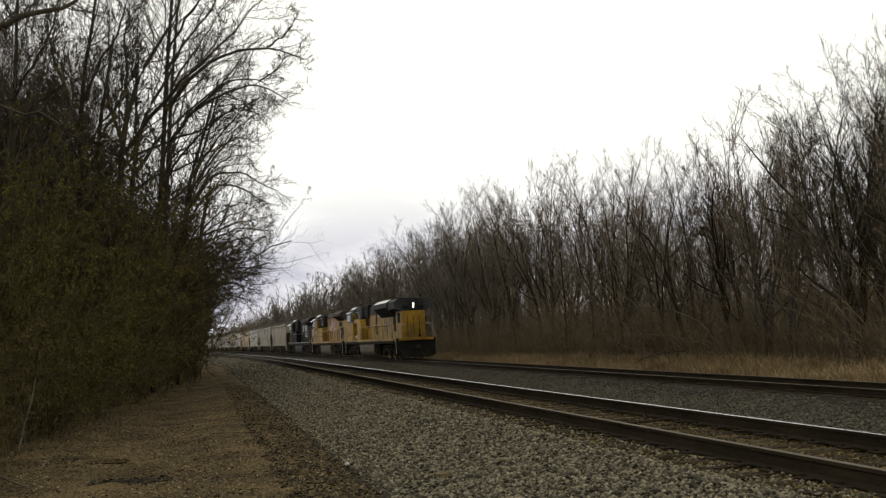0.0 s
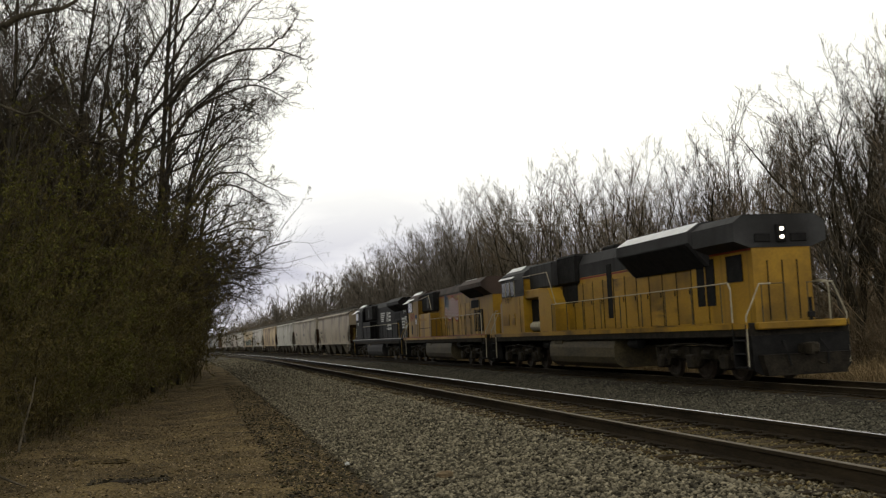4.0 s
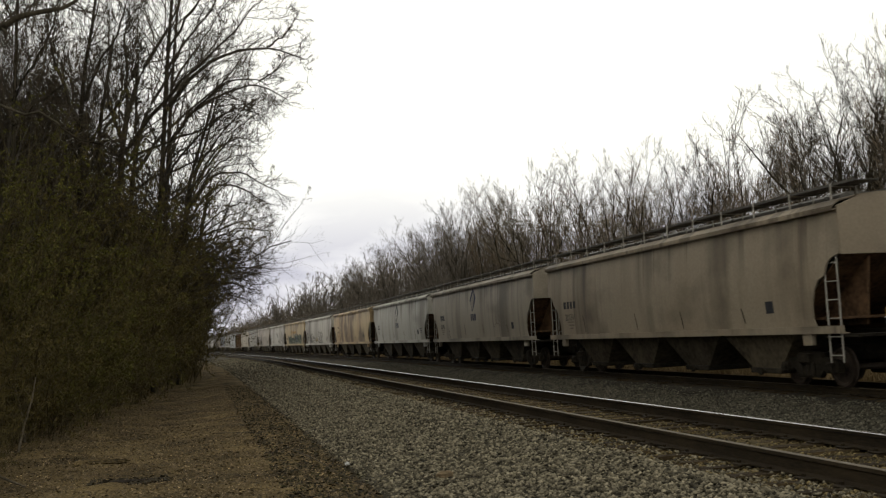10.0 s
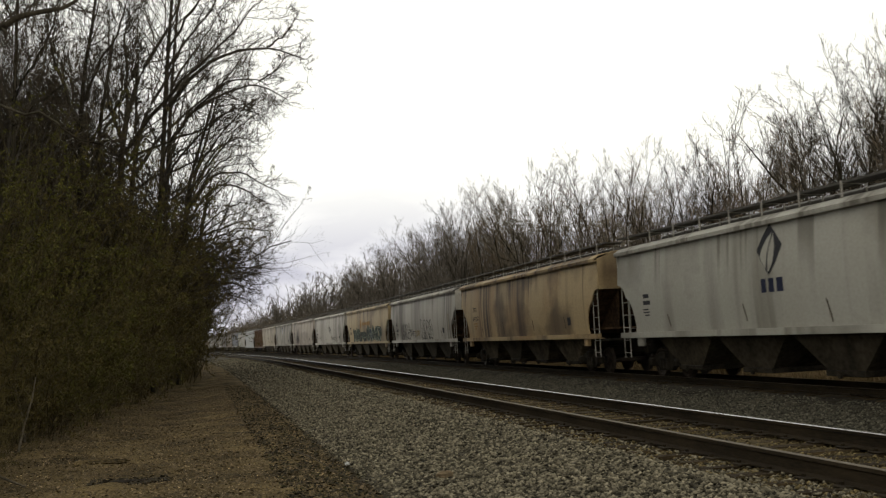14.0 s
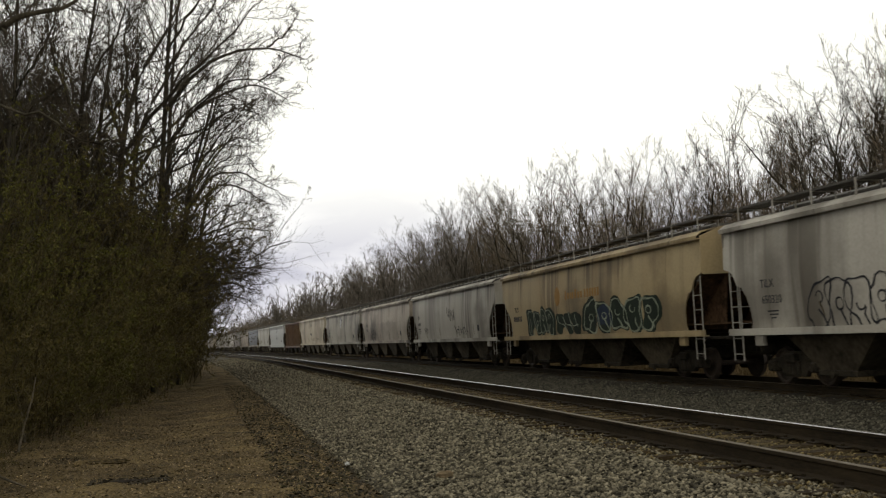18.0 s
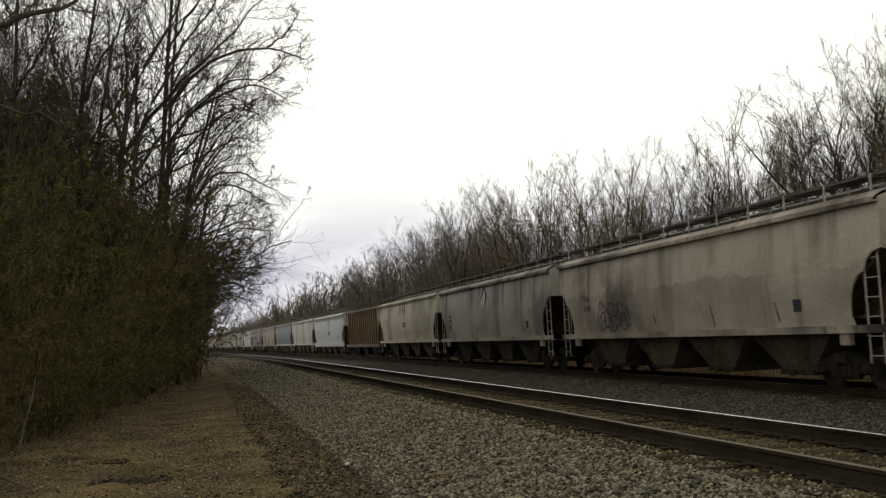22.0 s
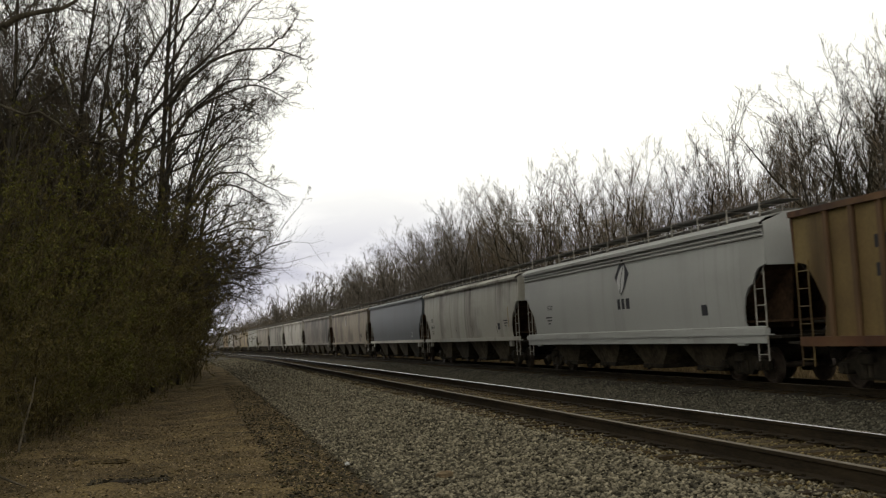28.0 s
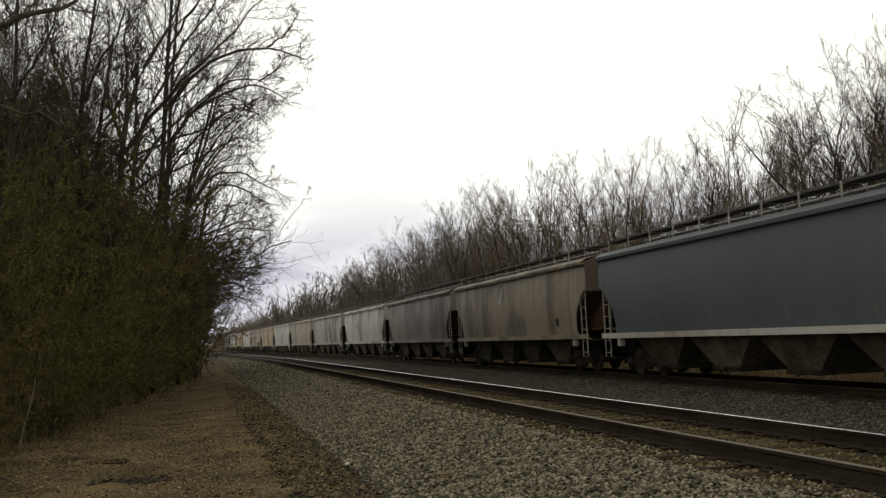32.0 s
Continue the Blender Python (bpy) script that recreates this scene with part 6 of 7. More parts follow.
mark(c10, "logo", INK, "leaf_emblem", 0.2, 3.38, 1.0, "dark diamond leaf emblem", wide=1.2)
mark(c10, "leaf", SAND, "emblem_leaf", 0.2, 3.38, wide=1.2, lift=0.004)
mark(c10, "logo_bars", INK_BLUE, "emblem_bars", 0.2, 2.5, 1.15)
mark(c10, graffiti(17, 6.0, 0.4, 9, 0.02), INK_DULL, "graffiti", -2.5, 1.9)


def ribbed_car(front):
    """An older, shorter hopper with upright ribs on straight sides."""
    c = thing("ribbed_hopper", pose(FAR_X, 0, FAR_Z), "rust-streaked brown ribbed hopper car, shorter than its neighbours", "hopper car")
    h = 8.0
    TRAIN.append((c, front + h))
    cut = [(1.05, 7.0), (1.9, 6.85), (2.5, 7.2), (2.9, 7.5), (3.0, 7.95), (4.1, 7.95)]
    for s in (-1, 1):
        zs = [1.1, 1.4, 1.9, 2.2, 2.5, 2.7, 2.9, 3.0, 3.4, 3.8, 4.1]
        rows = [[(s * 1.45, u * float(np.interp(z, [q[0] for q in cut], [q[1] for q in cut])), z) for u in np.linspace(-1, 1, 13)] for z in zs]
        part("side_sheet", Build().sheet(rows, (-s * 0.04, 0, 0)), RUST_YELLOW, c)
        for y in np.arange(-6.6, 6.7, 0.94):
            part("side_rib", RIB, RUST_RIB if s < 0 else RUST, c, at=pose(s * 1.5, float(y), 0))
    part("top_chord", Build().box(-1.5, 0, 4.12, 0.14, 15.9, 0.14).box(1.5, 0, 4.12, 0.14, 15.9, 0.14), RUST, c)
    part("side_sill", Build().box(-1.5, 0, 1.1, 0.12, 15.6, 0.22).box(1.5, 0, 1.1, 0.12, 15.6, 0.22), RUST, c)
    part("roof", Build().sheet([[(x, y, z) for x, z in ((-1.5, 4.17), (-0.8, 4.32), (0, 4.36), (0.8, 4.32), (1.5, 4.17))] for y in (-7.95, 0, 7.95)], (0, 0, -0.04)), RUST, c)
    part("centre_sill", Build().box(0, 0, 1.0, 0.5, 15.4, 0.4), UNDER, c)
    for y in (-4.2, 0.0, 4.2):
        b = part("discharge_bay", SHAPES["bay"], UNDER, c, at=pose(0, y, 0))
        part("outlet_gate", SHAPES["gate"], TRUCK, b)
    for s in (-1, 1):
        part("end_sheet", Build().prism([(-1.45, 2.95), (1.45, 2.95), (1.5, 4.15), (0, 4.34), (-1.5, 4.15)], -0.03, 0.03), RUST, c, at=pose(0, s * 7.95, 0))
        part("slope_sheet", SHAPES["slope"], UNDER, c, at=pose(0, s * 7.9, -0.06, 0, 0, 0 if s > 0 else 180) @ Matrix.Diagonal((0.92, 1, 1, 1)))
        part("end_platform", SHAPES["platform"], UNDER, c, at=pose(0, s * 7.75, -0.15))
        part("coupler", SHAPES["coupler"], TRUCK, c, at=pose(0, s * 8.25, 0, 0, 0, 180 if s > 0 else 0))
        for x in (-1.5, 1.5):
            part("ladder", SHAPES["ladder"], RUST_YELLOW, c, at=pose(x, s * 7.6, -0.1))
        bogie(c, s * 5.9)
    mark_row(c, [(-0.3, 0.3, 0.16, 0.28), (0.0, 0.3, 0.16, 0.28), (0.5, 0.3, 0.16, 0.28), (-0.3, -0.3, 0.16, 0.28), (0.05, -0.3, 0.14, 0.28), (0.45, -0.3, 0.16, 0.28)], INK, "lettering_bar", 4.6, 2.9, x=1.45)
    return c


RIB = Build().cbox(0, 0, 2.6, 0.11, 0.14, 2.96, 0.02).mesh("side_rib")
ribbed_car(345.6)


def smooth_car(front):
    """A newer white hopper with a deep side sill and a stepped eave."""
    c = hopper(front, "clean white covered hopper car with dark leaf emblem, deep sill", NEW_WHITE, hoist=4)
    for x in (-1.56, 1.56):
        part("deep_sill", Build().cbox(x, 0, 1.28, 0.07, 18.7, 0.44, 0.015), NEW_WHITE, c)
    for z in (3.78, 3.9):
        part("eave_bead", Build().rod((-1.6, -9.5, z), (-1.6, 9.5, z), 0.03, 6), NEW_WHITE, c)
    mark(c, "logo", INK, "leaf_emblem", -0.8, 3.3, 1.0, "dark grey diamond leaf emblem", wide=1.2)
    mark(c, "leaf", WHITE, "emblem_leaf", -0.8, 3.3, wide=1.2, lift=0.004)
    mark(c, "logo_bars", INK, "emblem_bars", -0.8, 2.4, 1.15)
    mark(c, text_mesh("67321", 0.26), INK, "lettering", 6.4, 2.45)
    mark(c, "small_print", INK, "small_print", 6.6, 1.95)
    mark(c, "panel", INK, "data_panel", -6.3, 2.0)
    return c


smooth_car(362.6)
c13 = hopper(382.75, "pale grey covered hopper car with brown run-down streaks", PALE)
mark(c13, text_mesh("TILX", 0.3), INK, "lettering", 7.5, 2.45)
mark(c13, text_mesh("650114", 0.3), INK, "lettering", 7.4, 2.05)
mark(c13, "small_print", INK, "small_print", 7.4, 1.75, 0.7)
mark(c13, "panel", INK, "data_panel", -6.4, 1.95)
mark(c13, bars([(0, 0, 0.06, 0.9)]), YELLOW_RAIL, "paint_drip", -8.0, 2.35)
mark(c13, "small_print", INK, "small_print", -7.5, 2.0)
c14 = hopper(402.85, "slate blue-grey covered hopper car, clean and plain", SLATE, sill=GREY)
mark(c14, "panel", WHITE, "data_panel", -6.2, 1.8, 1.0)
mark(c14, bars([(0, 0, 0.22, 0.2)]), INK, "panel_patch", -6.2, 1.8, lift=0.004)
c15 = hopper(423.3, "dusty tan covered hopper car with a pale leaf emblem", TAN)
mark(c15, "logo", INK_DULL, "leaf_emblem", 1.0, 3.38, 1.0, "faded diamond leaf emblem", wide=1.2)
mark(c15, "leaf", PALE, "emblem_leaf", 1.0, 3.38, wide=1.2, lift=0.004)
mark(c15, "panel", INK, "data_panel", -6.4, 1.95)
TAIL = [(SOOTY, "sooty streaked grey covered hopper car"), (GREY, "light grey covered hopper car far back"), (STREAKED, "streaked grey covered hopper car far back"), (BUFF, "brownish-grey covered hopper car far back"), (PALE, "pale grey covered hopper car far back"), (CREAM, "faded yellow covered hopper car far back"), (TAN, "tan covered hopper car far back"), (GREY, "light grey covered hopper car far back"), (OCHRE, "yellow covered hopper car far back"), (PALE, "pale grey covered hopper car far back"), (SOOTY, "sooty grey covered hopper car far back")]
for k, (material, label) in enumerate(TAIL):
    hopper(443.9 + 20.6 * k, label, material)


# ---- the three locomotives (all run with the cab at the trailing end, +y) ----
def six_wheel_bogie_shape():
    b = Build()
    out = [(-2.35, 0.42), (-2.35, 0.72), (-2.0, 0.9), (-1.2, 0.98), (1.2, 0.98), (2.0, 0.9), (2.35, 0.72), (2.35, 0.42), (1.62, 0.40), (1.45, 0.62), (0.45, 0.62), (0.3, 0.40), (-0.3, 0.40), (-0.45, 0.62), (-1.45, 0.62), (-1.62, 0.40)]
    for x in (-1.08, 1.08):
        b.prism(out, x - 0.08, x + 0.08, "yz")
        for y in (-1.98, 0.0, 1.98):
            b.cbox(x * 1.06, y, 0.53, 0.34, 0.42, 0.42, 0.05)
            b.rod((x * 1.06, y - 0.32, 0.60), (x * 1.06, y - 0.32, 0.95), 0.09, 7)
            b.rod((x * 1.06, y + 0.32, 0.60), (x * 1.06, y + 0.32, 0.95), 0.09, 7)
        for y in (-1.0, 1.0):
            b.rod((x * 1.12, y - 0.25, 0.78), (x * 1.12, y + 0.25, 0.78), 0.1, 8)
        b.path([(x * 1.2, -2.2, 0.98), (x * 1.2, 0, 1.06), (x * 1.2, 2.2, 0.98)], 0.03, 5)
    for y in (-1.0, 1.0):
        b.cbox(0, y, 0.7, 2.1, 0.5, 0.35, 0.05)
    return b.mesh("six_wheel_bogie")


SIX = six_wheel_bogie_shape()


def loco_bogie(parent, y):
    t = part("bogie", SIX, TRUCK, parent, at=pose(0, y, 0))
    for dy in (-1.98, 0.0, 1.98):
        w = part("wheelset", SHAPES["loco_wheels"], WHEEL, t, at=pose(0, dy, 0.533))
        WHEELS.append((w, dy, 0.533))


def louvres(w, h, n, upright=False):
    """A grille of angled slats in a frame, in the reading plane."""
    b = Build()
    b.box(0, 0, 0.004, w, h, 0.008)
    for k in range(n):
        t = -0.5 + (k + 0.5) / n
        if upright:
            b.box(t * w, 0, 0.02, w / n * 0.45, h * 0.94, 0.03)
        else:
            b.box(0, t * h, 0.02, w * 0.94, h / n * 0.45, 0.03)
    return b


def handrail(y0, y1, step, z0=1.62, z1=2.68, x=-1.5, r=0.02):
    b = Build()
    n = max(1, round(abs(y1 - y0) / step))
    for k in range(n + 1):
        y = y0 + (y1 - y0) * k / n
        b.rod((x, y, z0), (x, y, z1), r, 5)
    b.rod((x, y0, z1), (x, y1, z1), r, 5)
    return b


def steps_shape():
    b = Build()
    for k, z in enumerate((0.42, 0.78, 1.14)):
        b.box(0, 0, z, 0.34, 0.62, 0.04)
    for y in (-0.33, 0.33):
        b.box(0, y, 0.98, 0.34, 0.03, 1.2)
    return b.mesh("steps")


STEPS = steps_shape()


def flag_strip(x0, x1, top, height, n=16):
    """One waving stripe, in the reading plane."""
    wave = lambda x: 0.12 * math.sin(x * 3.7 + 0.4) - 0.05 * x
    xs = [x0 + (x1 - x0) * k / n for k in range(n + 1)]
    return Build().sheet([[(x, top + wave(x) - height, 0.0) for x in xs], [(x, top + wave(x), 0.0) for x in xs]], (0, 0, 0.003)).mesh("flag_stripe")


def locomotive(label, start, end, body, roof, tank, rail, style):
    """A six-axle freight locomotive from start to end (platform) along the train."""
    h = (end - start) / 2
    c = thing("locomotive", pose(FAR_X, 0, FAR_Z), label, "locomotive", "locomotives")
    TRAIN.append((c, (start + end) / 2))
    cab1, cab0 = h - 2.1, h - 5.3                   # cab's nose side and hood side
    nose1 = h - 0.8
    end0 = -h + 0.6                                 # long hood's end
    emd, black = style == "emd", style == "black"
    part("frame", Build().cbox(0, 0, 1.40, 2.96, 2 * h, 0.36, 0.03).box(0, 0, 1.15, 1.2, 2 * h - 1, 0.3), UNDER, c)
    for x in (-1.5, 1.5):
        part("side_sill", Build().box(x, 0, 1.51, 0.03, 2 * h - 0.05, 0.15), body, c)
        part("walkway_edge", Build().box(x * 1.01, 0, 1.592, 0.024, 2 * h - 0.1, 0.04), WHITE if black else RED_LINE if style == "flag" else body, c)
    tk = [(s * x, z) for s, pts in ((-1, ((1.20, 1.3), (1.40, 1.18), (1.46, 0.95), (1.46, 0.62), (1.38, 0.40), (1.15, 0.24))), (1, ((1.15, 0.24), (1.38, 0.40), (1.46, 0.62), (1.46, 0.95), (1.40, 1.18), (1.20, 1.3)))) for x, z in pts]
    part("fuel_tank", Build().prism(tk, -3.0, 3.6), tank, c, "long grimy fuel tank")
    # long hood with its doors
    w = 0.88
    side_top = 3.62 if emd else 4.0
    part("long_hood", Build().prism([(-w, 1.6), (-w, side_top), (w, side_top), (w, 1.6)], end0, cab0), body, c)
    part("hood_roof", Build().prism([(-w - 0.01, side_top), (-w - 0.01, 4.12), (-0.68, 4.5), (0.68, 4.5), (w + 0.01, 4.12), (w + 0.01, side_top)], end0 - 0.01, cab0), roof, c)
    if not black:
        part("roof_stripe", Build().box(0, 0, 0.004, cab0 - end0 - 0.1, 0.06, 0.008), RED_LINE, c, "red line under the roof", at=on_side(w, (cab0 + end0) / 2, side_top - 0.05))
    for k, y in enumerate(np.arange(end0 + 3.0, cab0 - 0.6, 0.98)):
        d = part("hood_door", DOOR, body, c, at=on_side(w, float(y), 2.5))
        part("door_latch", LATCH, DARK_METAL, d)
        part("door_seam", SEAM, DARK_METAL, c, at=on_side(w, float(y) - 0.49, 2.5))
    if emd:
        for x in (-0.45, 0.0, 0.45):
            part("end_seam", Build().box(x, end0 - 0.012, 2.45, 0.025, 0.02, 1.6), DARK_METAL, c)
        part("number_board", Build().cbox(-0.55, end0 - 0.03, 3.86, 0.5, 0.05, 0.24, 0.02), DARK_METAL, c)
        part("number_board", Build().cbox(0.55, end0 - 0.03, 3.86, 0.5, 0.05, 0.24, 0.02), DARK_METAL, c)
        part("cable_bracket", Build().box(0.25, -h - 0.2, 1.9, 0.06, 0.06, 0.6).cbox(0.25, -h - 0.2, 1.75, 0.2, 0.1, 0.16, 0.02), DARK_METAL, c)
        part("radiator_wing", Build().prism([(-0.92, 3.30), (-1.52, 3.98), (-1.52, 4.30), (-1.1, 4.56), (1.1, 4.56), (1.52, 4.30), (1.52, 3.98), (0.92, 3.30)], -h + 2.9, -h + 8.1), roof, c, "flared dark grey radiator housing")
        part("hood_end_cap", Build().prism([(-0.94, 3.60), (-1.4, 3.78), (-1.4, 4.28), (-1.1, 4.5), (1.1, 4.5), (1.4, 4.28), (1.4, 3.78), (0.94, 3.60)], end0 - 0.02, -h + 2.9), roof, c)
        for s in (-1, 1):
            me = Build().sheet([[(s * 0.945, -h + 3.1, 3.28), (s * 0.945, -h + 7.9, 3.28)], [(s * 1.535, -h + 3.1, 3.95), (s * 1.535, -h + 7.9, 3.95)]], (0, 0, -0.02))
            part("radiator_intake", me, DARK_METAL, c, "black intake grille")
            part("radiator_shutter", Build().sheet([[(s * 1.53, -h + 3.0, 4.315), (s * 1.53, -h + 8.0, 4.315)], [(s * 1.12, -h + 3.0, 4.572), (s * 1.12, -h + 8.0, 4.572)]], (0, 0, -0.015)), LAMP_WHITE, c, "pale sloping shutter panel")
        for y in (-h + 3.9, -h + 5.5, -h + 7.1):
            part("radiator_fan", Build().rod((0, y, 4.56), (0, y, 4.66), 0.62, 16), roof, c)
        part("intake_opening", Build().box(0, 0, 0.012, 1.05, 1.35, 0.024), DARK_METAL, c, "dark grille opening", at=on_side(w, end0 + 2.6, 2.8))
        part("intake_opening", Build().box(0, 0, 0.012, 0.85, 0.74, 0.024), DARK_METAL, c, "dark grille opening", at=on_side(w, end0 + 0.95, 3.1))
        part("grille_bar", Build().box(0, 0, 0.02, 0.06, 1.45, 0.03), YELLOW, c, at=on_side(w, end0 + 2.6, 2.8))
        part("dark_seam", Build().box(0, 0, 0.012, 0.42, 1.95, 0.024), DARK_METAL, c, at=on_side(w, -1.6, 2.95))
        part("exhaust_housing", Build().cbox(0, -0.6, 4.56, 0.9, 1.2, 0.26, 0.06), DARK_METAL, c)
        part("filter_box", Build().cbox(0, 2.35, 4.0, 2.1, 2.1, 1.16, 0.08), DARK_METAL, c, "black air filter box")
        part("filter_grille", Build().box(0, 0, 0.012, 1.7, 0.75, 0.024), DARK_METAL, c, at=on_side(w, 2.4, 3.05))
        part("equipment_box", Build().cbox(0, 4.9, 3.95, 2.5, 2.9, 1.05, 0.06), roof, c)
        cab_box = [(cab0 - 3.9, 1.6), (cab0 - 3.9, 2.5), (cab0 - 3.1, 3.38), (cab0 - 1.95, 3.38), (cab0 - 1.95, 1.6)]
        part("side_cabinet", Build().prism(cab_box, -1.46, 1.46, "yz"), body, c, "full-width yellow cabinet")
        part("upper_cabinet", Build().cbox(0, cab0 - 1.0, 3.25, 2.86, 1.95, 0.36, 0.03), body, c)
        part("equipment_bay", Build().cbox(0, cab0 - 1.0, 2.3, 2.3, 1.9, 1.4, 0.03), DARK_METAL, c, "dark open equipment bay")
        part("air_tank", Build().rod((-1.22, cab0 - 1.7, 1.85), (-1.22, cab0 - 0.5, 1.85), 0.2, 10), PALE_RAIL, c)
        part("grab_rail", Build().path([(-1.5, cab0 - 0.1, 4.02), (-1.5, cab0 - 3.2, 4.02), (-1.5, cab0 - 4.1, 2.68), (-1.5, cab0 - 4.3, 2.68)], 0.02, 5), rail, c)
    else:
        part("radiator_wing", Build().prism([(-0.92, 3.62), (-1.5, 4.04), (-1.5, 4.26), (-1.15, 4.52), (1.15, 4.52), (1.5, 4.26), (1.5, 4.04), (0.92, 3.62)], end0 - 0.03, end0 + 4.4), roof, c, "overhanging radiator wings")
        part("wing_nose", Build().add([(-0.9, end0 + 4.4, 3.64), (-1.5, end0 + 4.4, 4.04), (-1.5, end0 + 4.4, 4.26), (-1.15, end0 + 4.4, 4.52), (-0.9, end0 + 5.6, 4.0), (-0.9, end0 + 5.6, 4.2), (-0.7, end0 + 5.6, 4.5)], [(0, 1, 4), (1, 2, 5, 4), (2, 3, 6, 5), (0, 4, 5, 6, 3, 2, 1)]), roof, c)
        # White on the flag engine's hatch is skylight painted into its colour.
        part("roof_hatch", Build().sheet([[(-1.13, end0 + 2.2, 4.545), (-1.13, end0 + 4.3, 4.545)], [(-0.5, end0 + 2.2, 4.60), (-0.5, end0 + 4.3, 4.60)]], (0, 0, -0.02)), LAMP_WHITE if style == "flag" else roof, c)
        part("exhaust_housing", Build().cbox(0, -0.6, 4.52, 0.6, 1.0, 0.24, 0.05), DARK_METAL, c)
        # Box coloured near black in place of the recess's darkness behind the cab.
        part("inverter_box", Build().cbox(0, cab0 - 1.7, 3.78, 2.5, 3.3, 1.2, 0.08), DARK_METAL, c, "equipment box coloured near black to stand for a dark recess")
        part("inverter_vent", Build().box(0, 0, 0.004, 0.55, 0.7, 0.008), DARK_METAL, c, at=on_side(1.25, cab0 - 1.1, 3.75))
        part("inverter_vent", Build().box(0, 0, 0.004, 0.55, 0.7, 0.008), ROOF_GREY, c, at=on_side(1.25, cab0 - 1.8, 3.75))
        part("inverter_vent", Build().box(0, 0, 0.004, 0.5, 0.7, 0.008), DARK_METAL, c, at=on_side(1.25, cab0 - 2.6, 3.75))
        part("side_cabinet", Build().cbox(0, cab0 - 1.65, 2.33, 2.92, 3.3, 1.46, 0.02), body, c, "full-width cabinet behind the cab")
        part("cabinet_lip", Build().box(0, 0, 0.01, 3.2, 0.03, 0.02), DARK_METAL, c, at=on_side(1.46, cab0 - 1.65, 2.15))
        part("cabinet_rail", Build().path([(-1.46, cab0, 4.0), (-1.46, cab0 - 3.0, 4.15), (-1.46, cab0 - 3.6, 3.25)], 0.02, 5), DARK_METAL if black else rail, c)
        for k in range(6):
            part("radiator_slat", Build().box(0, 0, 0.02, 0.17, 1.15, 0.03), DARK_METAL if k % 2 == 0 or black else TANK, c, at=on_side(w, end0 + 2.0 + 0.31 * k, 2.35))
        part("wing_intake", Build().sheet([[(-0.93, end0 + 1.4, 3.60), (-0.93, end0 + 4.2, 3.60)], [(-1.49, end0 + 1.4, 4.01), (-1.49, end0 + 4.2, 4.01)]], (0, 0, -0.02)), DARK_METAL, c)
        # Black plate on the hood side stands for the shadow under the wing.
        part("dark_recess", Build().box(0, 0, 0.012, 1.5, 0.42, 0.024), DARK_METAL, c, at=on_side(w, end0 + 3.4, 3.25))
    # cab and nose
    cab = [(-1.5, 1.6), (-1.5, 3.9), (-1.36, 4.2), (-0.75, 4.55), (0.75, 4.55), (1.36, 4.2), (1.5, 3.9), (1.5, 1.6)]
    cabin = part("cab", Build().prism(cab, cab0, cab1), body, c)
    part("cab_roof", Build().prism([(-1.53, 3.95), (-1.40, 4.24), (-0.78, 4.59), (0.78, 4.59), (1.40, 4.24), (1.53, 3.95)], cab0 - 0.05, cab1 + 0.1), roof, cabin)
    part("roof_panel", Build().sheet([[(-1.56, cab1 - 1.9, 4.06), (-1.56, cab1 + 0.25, 4.06)], [(-0.82, cab1 - 1.9, 4.62), (-0.82, cab1 + 0.25, 4.62)]], (0, 0, -0.015)), LAMP_WHITE, cabin, "pale sloped cab roof panel")
    if not emd:
        part("sun_visor", Build().sheet([[(-1.85, cab1 - 1.2, 3.88), (-1.85, cab1 + 0.1, 3.88)], [(-1.55, cab1 - 1.2, 4.04), (-1.55, cab1 + 0.1, 4.04)]], (0, 0, -0.015)), LAMP_WHITE, cabin, "pale sun visor over the window")
    band = 3.3 if emd else 1.45
    part("window_band", Build().box(0, 0, 0.004, band, 0.82, 0.008), roof if emd else DARK_METAL, cabin, "dark band round the cab windows", at=on_side(1.5, cab1 - band / 2 - 0.05, 3.62))
    for k, y in enumerate((cab1 - 0.42, cab1 - 1.05) + ((cab1 - 1.75,) if emd else ())):
        part("side_window", Build().box(0, 0, 0.018, 0.5, 0.62, 0.02), GLASS, cabin, "dark cab window", at=on_side(1.5, y, 3.6))
        part("window_post", Build().box(0, 0, 0.022, 0.05, 0.7, 0.025), PALE_RAIL, cabin, at=on_side(1.5, y - 0.3, 3.6))
    part("window_ledge", Build().box(0, 0, 0.02, 1.5, 0.05, 0.06), body, cabin, at=on_side(1.5, cab1 - 0.8, 3.2))
    part("cab_seam", Build().box(0, 0, 0.006, 0.03, 1.5, 0.01), DARK_METAL, cabin, at=on_side(1.5, cab0 + 0.5, 2.4))
    nose = Build()
    a0 = [(-1.45, 1.6), (-1.45, 3.2), (-1.1, 3.5), (1.1, 3.5), (1.45, 3.2), (1.45, 1.6)]
    a1 = [(-1.2, 1.6), (-1.2, 2.5), (-0.9, 2.7), (0.9, 2.7), (1.2, 2.5), (1.2, 1.6)] if not emd else [(-1.2, 1.6), (-1.2, 2.95), (-0.9, 3.2), (0.9, 3.2), (1.2, 2.95), (1.2, 1.6)]
    nose.add([(x, cab1, z) for x, z in a0] + [(x, nose1, z) for x, z in a1], [(i, (i + 1) % 6, 6 + (i + 1) % 6, 6 + i) for i in range(6)] + [(6, 7, 8, 9, 10, 11)])
    part("nose", nose, body, c)
    for x in (-0.62, 0.62):
        part("windscreen", Build().box(x, cab1 + 0.02, 3.85, 0.9, 0.04, 0.5), GLASS, cabin)
